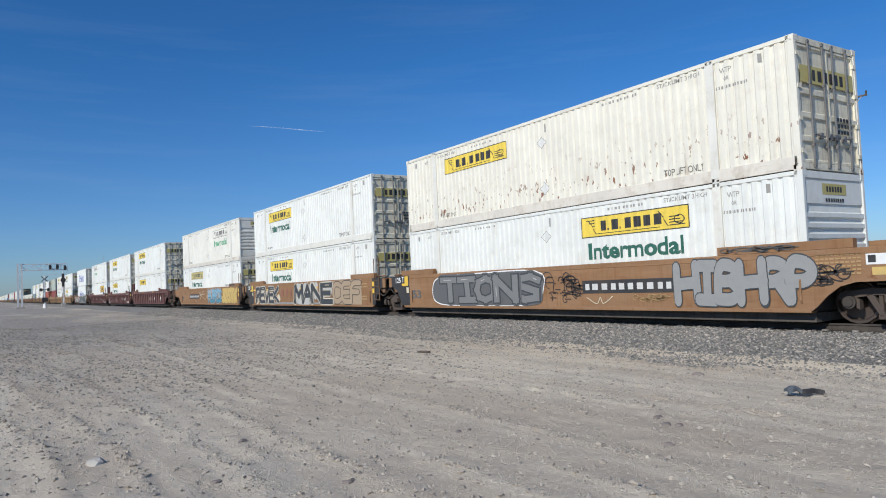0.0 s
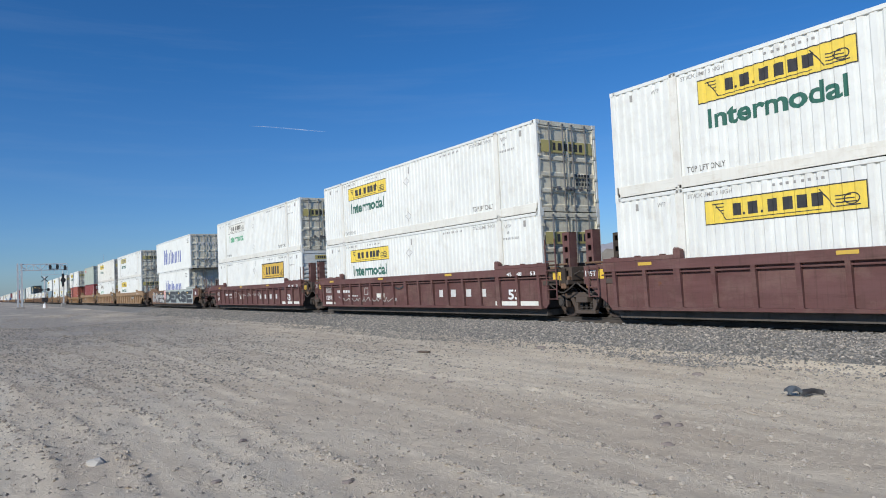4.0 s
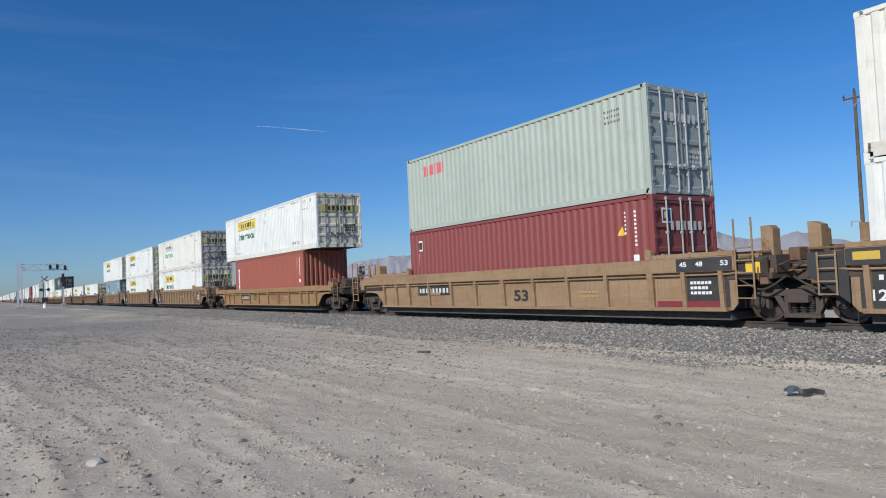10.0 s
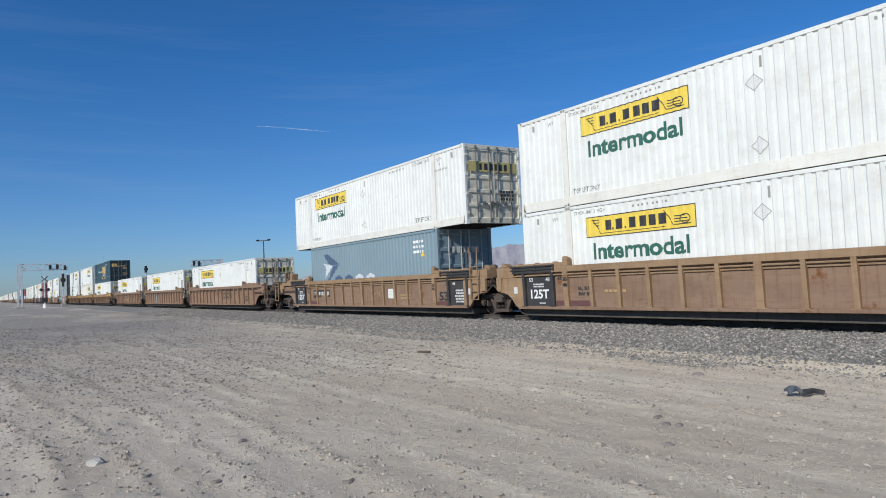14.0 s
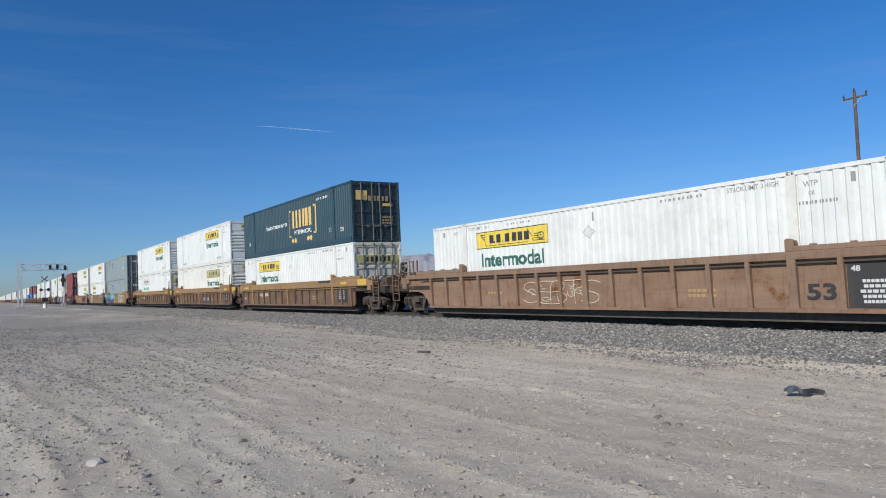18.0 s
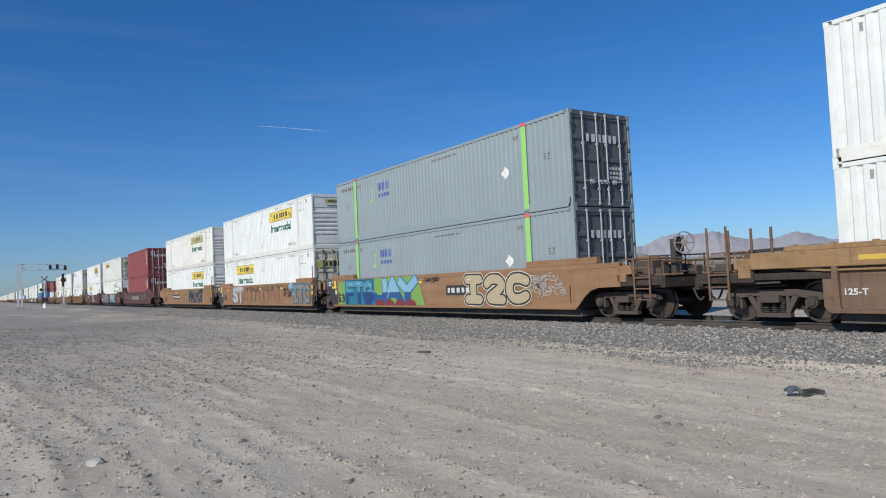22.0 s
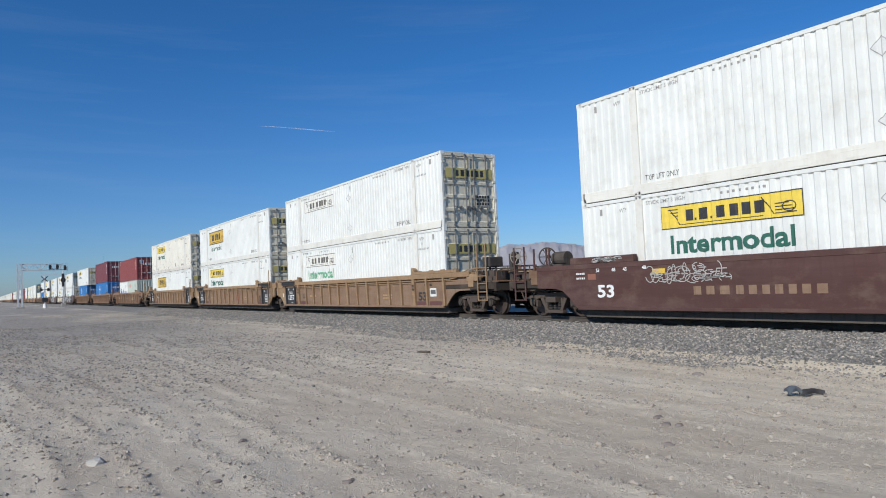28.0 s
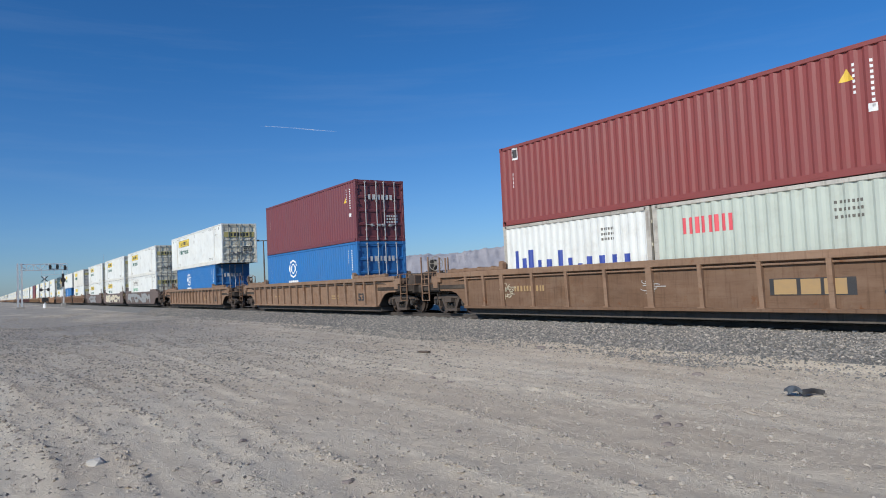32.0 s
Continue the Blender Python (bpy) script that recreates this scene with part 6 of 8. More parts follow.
def dirt_material():
    m, nt, b = shader("desert_dirt", 0.95)
    v = coords(nt, False)
    base = mixed(nt, band(nt, cloud(nt, v, 0.22, 6, 0.6), 0.38, 0.62), (0.55, 0.458, 0.352), (0.63, 0.542, 0.425))
    lanes = band(nt, cloud(nt, stretch(nt, v, 0.08, 1.9, 1.0), 1.0, 5, 0.6), 0.46, 0.60)
    base = mixed(nt, times(nt, lanes, 0.85), base, (0.70, 0.61, 0.48))
    grav = band(nt, cloud(nt, stretch(nt, v, 0.35, 0.8, 1.0), 0.35, 6, 0.7), 0.54, 0.66, 0.0, 0.6)
    base = mixed(nt, grav, base, (0.44, 0.41, 0.365))
    fine = cloud(nt, v, 38.0, 4, 0.75)
    grain = band(nt, fine, 0.3, 0.7)
    base = mixed(nt, times(nt, grain, 0.2), base, (0.36, 0.305, 0.245))
    vo = nt.nodes.new("ShaderNodeTexVoronoi")
    vo.inputs["Scale"].default_value = 24.0
    nt.links.new(v, vo.inputs["Vector"])
    peb = band(nt, vo.outputs["Distance"], 0.10, 0.24, 1.0, 0.0)
    sel = band(nt, cloud(nt, v, 1.3, 4), 0.46, 0.6)
    base = mixed(nt, times(nt, times(nt, peb, sel), 0.5), base, (0.67, 0.625, 0.56))
    sep = nt.nodes.new("ShaderNodeSeparateXYZ")
    nt.links.new(v, sep.inputs[0])
    lot = times(nt, band(nt, sep.outputs["X"], -11.0, -38.0, 0.0, 0.85), band(nt, cloud(nt, stretch(nt, v, 0.3, 1.0, 1.0), 0.12, 6, 0.65), 0.32, 0.52))
    rubble = mixed(nt, band(nt, cloud(nt, v, 6.0, 8, 0.8), 0.35, 0.65), (0.17, 0.165, 0.16), (0.40, 0.37, 0.33))
    base = mixed(nt, lot, base, rubble)
    nt.links.new(base, b.inputs["Base Color"])
    hgt = nt.nodes.new("ShaderNodeMath")
    hgt.operation = "ADD"
    nt.links.new(cloud(nt, v, 14.0, 8, 0.75), hgt.inputs[0])
    nt.links.new(times(nt, peb, 0.4), hgt.inputs[1])
    relief(nt, b, hgt.outputs[0], 0.85, 0.032)
    return m


def stone_material(name, a, c, d):
    m, nt, b = shader(name, 0.9)
    g = nt.nodes.new("ShaderNodeNewGeometry")
    col = mixed(nt, g.outputs["Random Per Island"], a, c)
    second = nt.nodes.new("ShaderNodeMath")
    second.operation = "FRACT"
    nt.links.new(times(nt, g.outputs["Random Per Island"], 7.31), second.inputs[0])
    col = mixed(nt, band(nt, second.outputs[0], 0.55, 0.95), col, d)
    v = coords(nt, False)
    col = mixed(nt, band(nt, cloud(nt, v, 30.0, 5, 0.7), 0.4, 0.75, 0.0, 0.3), col, (0.2, 0.18, 0.165))
    nt.links.new(col, b.inputs["Base Color"])
    relief(nt, b, cloud(nt, v, 60.0, 4), 0.4, 0.01)
    return m


DIRT = dirt_material()
# near-black stone: the shade under the train is put into the colour
SHADEBED = stone_material("shade_darkened_ballast", (0.03, 0.028, 0.026), (0.045, 0.04, 0.036), (0.06, 0.05, 0.045))
BALLAST = stone_material("ballast_stone", (0.11, 0.113, 0.107), (0.29, 0.27, 0.245), (0.52, 0.455, 0.38))
PEBBLE = stone_material("desert_pebble", (0.27, 0.24, 0.205), (0.44, 0.38, 0.315), (0.52, 0.455, 0.375))

ground = new("ground", sheet("ground", grades(-20, 3, 0.09, (-4800, 4800), 1.07), grades(-1, 11.5, 0.075, (-4800, 4800), 1.09), dirt_height, DIRT))
tagged(ground, "pale brown gravelly desert dirt with wheel lanes", "ground", kind="structure")

BED = [(10.6, -0.62), (11.6, -0.40), (13.0, -0.24), (13.75, -0.17), (14.3, -0.16), (17.0, -0.16), (17.7, -0.15), (19.6, -0.55)]


def bed_height(y):
    return np.interp(y, [p[0] for p in BED], [p[1] for p in BED])


def bed_z(gx, gy):
    return bed_height(gy) + 0.03 * (fuzz(gx * 2.5, gy * 2.5, 1) - 0.5) + 0.10 * (fuzz(gx * 0.11, gy * 0.3 + 5, 2) - 0.5) * (gy < 12.6)


GRAVEL, gnt, gb = shader("far_ballast_gravel", 0.95)
gv = coords(gnt, False)
gnt.links.new(mixed(gnt, band(gnt, cloud(gnt, gv, 7.0, 8, 0.85), 0.35, 0.65), (0.13, 0.128, 0.122), (0.38, 0.36, 0.33)), gb.inputs["Base Color"])
relief(gnt, gb, cloud(gnt, gv, 9.0, 8, 0.8), 1.0, 0.08)
ballast = new("ballast_bed", sheet("ballast_bed", grades(-50, 6, 0.25, (-1800, 400), 1.08), np.concatenate([np.arange(10.6, 14.4, 0.15), [15, 16, 17, 17.5, 18.5, 19.6]]), bed_z, DIRT))
ballast.data.materials.append(GRAVEL)
for p in ballast.data.polygons:
    if p.center.y > 11.7:
        p.material_index = 1
# dark strip laid along the track to deepen the train's shade
shade_strip = new("stained_ballast", sheet("stained_ballast", grades(-50, 6, 0.5, (-1800, 400), 1.08), np.array([14.45, 14.7, 15.58, 16.5, 16.75]), lambda gx, gy: bed_z(gx, gy) + 0.012, SHADEBED))
shoulder = new("ballast_shoulder", sheet("ballast_shoulder", grades(-100, -62, 0.5, (-1800, -62), 1.08), np.array([11.5, 12.2, 13.0, 13.75, 14.3, 14.44]), lambda gx, gy: bed_z(gx, gy) + 0.02 * np.clip((-gx - 62) / 6, 0.2, 1), GRAVEL))
tagged(shoulder, "grey stone ballast shoulder far down the line", "ballast", kind="structure")
tagged(shade_strip, "near-black ballast between the rails, the train's shade put into its colour", "ballast", kind="structure")
tagged(ballast, "crushed grey stone ballast shoulder under the railway", "ballast", kind="structure")

rs = np.random.RandomState(4)


def scatter_bed(n, x0, x1, y0, y1, lo, hi, seed, name, coarse=False):
    r = np.random.RandomState(seed)
    x = x0 + (x1 - x0) * r.rand(n)
    y = y0 + (y1 - y0) * r.rand(n)
    keep = (y > 11.05 + 0.9 * (fuzz(x * 0.5, x * 0 + 2.0, 3) - 0.5) * 2) | (r.rand(n) < 0.4 * np.clip((y - y0) / 1.3, 0, 1))
    x, y = x[keep], y[keep]
    s = lo + (hi - lo) * r.rand(len(x)) ** 2
    z = np.maximum(bed_z(x, y), dirt_height(x, y)) + 0.25 * s
    return new(name, stones(name, np.stack([x, y, z], -1), s, BALLAST, seed, 0.7, coarse))


tagged(scatter_bed(15000, -26, 1, 10.4, 14.6, 0.02, 0.037, 21, "ballast_stones"), "loose angular grey and tan ballast stones", "ballast stones", kind="stuff")
tagged(scatter_bed(66000, -26, 1, 10.3, 14.6, 0.013, 0.028, 23, "ballast_stones", True), "small angular grey and tan ballast stones", "ballast stones", kind="stuff")
tagged(scatter_bed(22000, -70, -26, 10.6, 14.5, 0.025, 0.05, 22, "ballast_stones", True), "loose angular grey and tan ballast stones", "ballast stones", kind="stuff")


def scatter_dirt(n, seed, name, lo, hi, x0=-40, x1=4, y0=-1, y1=11.5, cut=0.5, mat=PEBBLE, wide=0.0):
    r = np.random.RandomState(seed)
    x = x0 + (x1 - x0) * r.rand(n)
    y = y0 + (y1 - y0) * r.rand(n)
    keep = (0.62 * windrow(x, y) + 0.5 * fuzz(x * 0.4, y * 0.6, 2) * fuzz(x * 0.09, y * 0.15, 0) + 0.72 * r.rand(n) ** 2) > cut
    if wide:
        keep = fuzz(x * 0.13 + 7, y * 0.3 + 2, 1) * np.clip((-x - 9) / 8, 0, 1) * (0.35 + 0.65 * fuzz(x * 1.1, y * 1.7, 3)) > cut + wide * r.rand(n)
    x, y = x[keep], y[keep]
    s = lo + (hi - lo) * r.rand(len(x)) ** 4
    return new(name, stones(name, np.stack([x, y, dirt_height(x, y) + 0.2 * s], -1), s, mat, seed, 0.65, n > 9000))


tagged(scatter_dirt(150000, 31, "pebbles", 0.006, 0.032, x0=-26, cut=0.5), "small grey and tan stones strewn on the dirt", "pebbles", kind="stuff")
tagged(scatter_dirt(42000, 33, "pebbles", 0.012, 0.05, x0=-85, x1=-24, y0=-2, cut=0.42), "grey gravel strewn over the far dirt", "pebbles", kind="stuff")
tagged(scatter_dirt(50000, 34, "gravel_patch", 0.012, 0.04, x0=-48, x1=-8, y0=-2, y1=10.5, cut=0.14, mat=BALLAST, wide=0.32), "patches of coarse grey gravel on the dirt", "gravel", kind="stuff")
tagged(scatter_dirt(2200, 32, "loose_rocks", 0.012, 0.045, cut=0.6), "scattered fist-sized stones on the dirt", "loose rocks", kind="stuff")


# rails and ties
def rail_profile(bm, y, x0, x1):
    half = [(0.075, -0.17), (0.075, -0.158), (0.02, -0.135), (0.012, -0.05), (0.036, -0.035), (0.036, -0.006), (0.03, 0.0)]
    pts = half + [(-a, b) for a, b in half[::-1]]
    p = [bm.verts.new((x0, y + a, b)) for a, b in pts]
    q = [bm.verts.new((x1, y + a, b)) for a, b in pts]
    bm.faces.new(p)
    bm.faces.new(q[::-1])
    for i in range(len(pts)):
        bm.faces.new((p[i], q[i], q[(i + 1) % len(pts)], p[(i + 1) % len(pts)])).material_index = 1 if i == 6 else 0


track = tagged(new("railway_track"), "steel rails on concrete ties in stone ballast", "railway track", kind="structure")
for y in (CENTRE - 0.755, CENTRE + 0.755):
    part("rail", mesh(("rail", y), lambda bm: rail_profile(bm, y, -1800, 400), STEEL, RAILTOP), track)




def tie(bm, x=0.0):
    prism(bm, [(x - 0.13, -0.36), (x + 0.13, -0.36), (x + 0.11, -0.155), (x - 0.11, -0.155)], CENTRE - 1.28, CENTRE + 1.28)
    for y in (-0.9, -0.61, 0.61, 0.9):
        box(bm, x - 0.05, x + 0.05, CENTRE + y - 0.04, CENTRE + y + 0.04, -0.156, -0.125)


for i in range(90):
    part("tie", mesh("tie", tie, TIESTONE), track, "", pose(-56 + 0.61 * i, 0, 0))
tagged(part("ties", mesh("ties", lambda bm: [box(bm, -56.61 - 0.61 * i - 0.12, -56.61 - 0.61 * i + 0.12, CENTRE - 1.28, CENTRE + 1.28, -0.3, -0.155) for i in range(400)], TIESTONE), track), kind="stuff")

# ---------------------------------------------------------------- the train
def SHIFT(t):
    """How far the train has come since the start, slowly gathering speed."""
    u = t / 16.0
    return 290.0961 * u + 6.2190 * u * u + 0.2222 * u ** 3


MOVERS = []             # thing, x at the start, y, z


def set_off(ob, x, z):
    ob.matrix_basis = pose(x, CENTRE, z)
    MOVERS.append((ob, x, z))
    return ob


MADE = {}


def load(key, x, z):
    """A container of that kind at x; the first is built, the rest copied."""
    if key not in MADE:
        kind, *a = key
        MADE[key] = {"b": lambda: box53(*a), "blue": lambda: blue_word_box(*a), "red": red_box, "red86": lambda: red_box(high=2.591), "maroon": lambda: red_box("maroon 40-foot ocean container with white number marks, doors showing", MAROON, False),
                     "sage": lambda: sage_box(*a), "brick": rust_red_box, "slate": slate_box, "forest": forest_box, "grey": grey_box, "azure": azure_box, "w20": white20}[kind]()
        ob = MADE[key]
    else:
        ob = copy_thing(MADE[key], Matrix())
    return set_off(ob, x, z)


J, JP, JO, JB, JPB = ("b", "yellow"), ("b", "pale"), ("b", "olive"), ("b", "bare"), ("b", "pale_bare")
JF, JPF, JOF = ("b", "yellow", "white", "front"), ("b", "pale", "cream", "front"), ("b", "olive", "cream", "front")
JC, JPC, JOC = ("b", "yellow", "cream"), ("b", "pale", "cream"), ("b", "olive", "cream")
GL, GLB = ("b", "framed"), ("b", "framed_bare")
GF, GFB = ("b", "framed", "white", "front"), ("b", "framed_bare", "white", "front")
RU, RUJ = ("b", "bare", "rusty"), ("b", "yellow", "rusty")
SM = ("b", "bare", "smooth")
FJ, FC = ("b", "yellow", "white", "doors", True), ("b", "yellow", "cream", "doors", True)

EMBLEMBAR = bars_on(3, 1.3, 3.4, 0.55, 0.98, FADEDRED, DENT, 0.5, 21, "faded_emblem")
FIFTY = word_on("53", 6.3, 6.9, 0.52, 0.86, INK)
FIFTYMID = word_on("53", 0.5, 1.2, 0.5, 0.86, INK)
NUMS = word_on("20", 5.7, 5.92, 1.22, 1.31, INK, CHORDY, 0.02) + word_on("45", 6.6, 6.85, 1.3, 1.42, CHALK, CHORDY, 0.02) + word_on("48", 7.1, 7.35, 1.3, 1.42, CHALK, CHORDY, 0.02) + word_on("53", 7.75, 8.0, 1.3, 1.42, CHALK, CHORDY, 0.02)
WORN = patch(4.5, 5.9, 1.42, 1.52, BLACKPANEL, CHORDY, "notice") + patch(7.1, 7.75, 1.3, 1.42, GOLD, CHORDY, "paint_patch") + patch(8.9, 9.75, 1.24, 1.5, GOLD, CHORDY, "paint_patch") + patch(-7.6, -6.7, 1.3, 1.4, GOLD, CHORDY, "paint_patch") + patch(6.45, 7.6, 0.46, 1.08, BLACKPANEL) + [b for i in range(5) for b in bars_on(6, 6.65, 7.3, 0.98 - 0.09 * i, 1.02 - 0.09 * i, DULLCHALK, DENT, 0.3, 80 + i)] + word_on("125-T", -7.95, -7.5, 0.62, 0.75, DULLCHALK)
HOSES = [("hose", ("hose", k), lambda bm, k=k: brush(bm, [round_off([(k, 1.22), (k + 0.25, 1.08), (k + 0.6, 1.0), (k + 0.95, 1.1), (k + 1.15, 1.24)], 2)], 0.035, 0, 0, True), DENT - 0.02, (INK,), "") for k in (-1.2,)]
STENCILS = [b for i in range(5) for b in bars_on(5, -7.9, -7.2, 1.14 - 0.055 * i, 1.165 - 0.055 * i, DULLCHALK, DENT, 0.3, 90 + i)] + bars_on(6, -5.4, -4.4, 0.72, 0.79, DULLCHALK, DENT, 0.3, 95) + [("stencil", ("plate_square",), lambda bm: frame_lines(bm, -3.75, -3.4, 0.8, 1.1, 0.02), DENT - 0.006, (DULLCHALK,), "")] + patch(-2.6, -1.9, 0.66, 0.84, PALESIGN)
def stencil_block(key, rows, x0, x1, z0, z1):
    """A few short lines of small white stencils."""
    step = (z1 - z0) / rows
    def make(bm):
        rd = random.Random(rows + int(100 * z1))
        for i in range(rows):
            bars(bm, rd.randint(5, 8), x0 + rd.uniform(0, 0.12), x1 - rd.uniform(0, 0.12), z1 - (i + 0.62) * step, z1 - i * step, 0.2, seed=60 + i)
    return [("lettering", ("stencil_block", key), make, DENT - 0.004, (DULLCHALK,), "")]


PLATES = (patch(-7.87, -6.67, 0.36, 1.3, BLACKPANEL) + patch(-8.44, -6.6, 1.37, 1.53, BLACKPANEL, CHORDY, "chord_panel") + word_on("125T", -7.68, -6.85, 0.58, 0.86, CHALK) + word_on("53", -7.74, -7.56, 1.1, 1.22, DULLCHALK) + word_on("48", -6.98, -6.8, 1.1, 1.22, DULLCHALK)
          + stencil_block("upper", 2, -7.55, -6.95, 0.9, 1.04) + stencil_block("lower", 1, -7.3, -6.95, 0.4, 0.46)
          + patch(-6.55, -4.95, 0.36, 0.52, DARKRED) + word_on("45", -6.46, -6.28, 1.12, 1.22, INK) + word_on("20", -6.13, -5.96, 1.1, 1.21, INK, -1.543) + word_on("40", -6.13, -5.96, 0.93, 1.04, INK, -1.543)
          + word_on("IL 53'", -5.6, -5.1, 0.82, 0.92, INK) + word_on("IW 8'", -5.6, -5.15, 0.66, 0.76, INK)
          + word_on("20", 5.97, 6.13, 1.06, 1.16, INK, -1.543) + word_on("40", 5.97, 6.13, 0.92, 1.02, INK, -1.543) + word_on("45", 6.75, 6.92, 1.08, 1.18, INK) + patch(6.15, 6.95, 0.36, 0.5, DARKRED))
PLATED = PLATES + (patch(7.06, 8.14, 0.36, 1.3, BLACKPANEL) + patch(7.0, 8.44, 1.37, 1.53, BLACKPANEL, CHORDY, "chord_panel") + word_on("48", 7.2, 7.38, 1.08, 1.2, DULLCHALK) + word_on("53", 7.9, 8.08, 1.08, 1.2, DULLCHALK)
                   + stencil_block("right", 5, 7.35, 8.0, 0.42, 0.92))
PLATECOUPLED = PLATES + word_on("48", 7.12, 7.3, 1.08, 1.18, INK) + patch(7.15, 7.6, 0.68, 1.0, PALESIGN, DENT, "notice") + patch(7.2, 7.55, 0.78, 0.93, DKGREY, DENT - 0.003, "notice") + patch(7.1, 7.95, 0.36, 0.5, DARKRED)
SMALLS = bars_on(6, 3.4, 4.2, 0.72, 0.79, TANINK, DENT, 0.2, 31) + bars_on(6, 3.4, 4.2, 0.6, 0.67, TANINK, DENT, 0.2, 32) + bars_on(5, -4.6, -3.8, 0.74, 0.82, TANINK, DENT, 0.2, 33)
WALLMARK = bars_on(7, 6.95, 7.8, 1.25, 1.31, TANINK, FLAT, 0.2, 35) + bars_on(7, 6.95, 7.8, 1.13, 1.19, TANINK, FLAT, 0.2, 36) + bars_on(6, 6.95, 7.7, 0.7, 0.76, TANINK, FLAT, 0.2, 37) + bars_on(6, 6.95, 7.7, 0.58, 0.64, TANINK, FLAT, 0.2, 38)

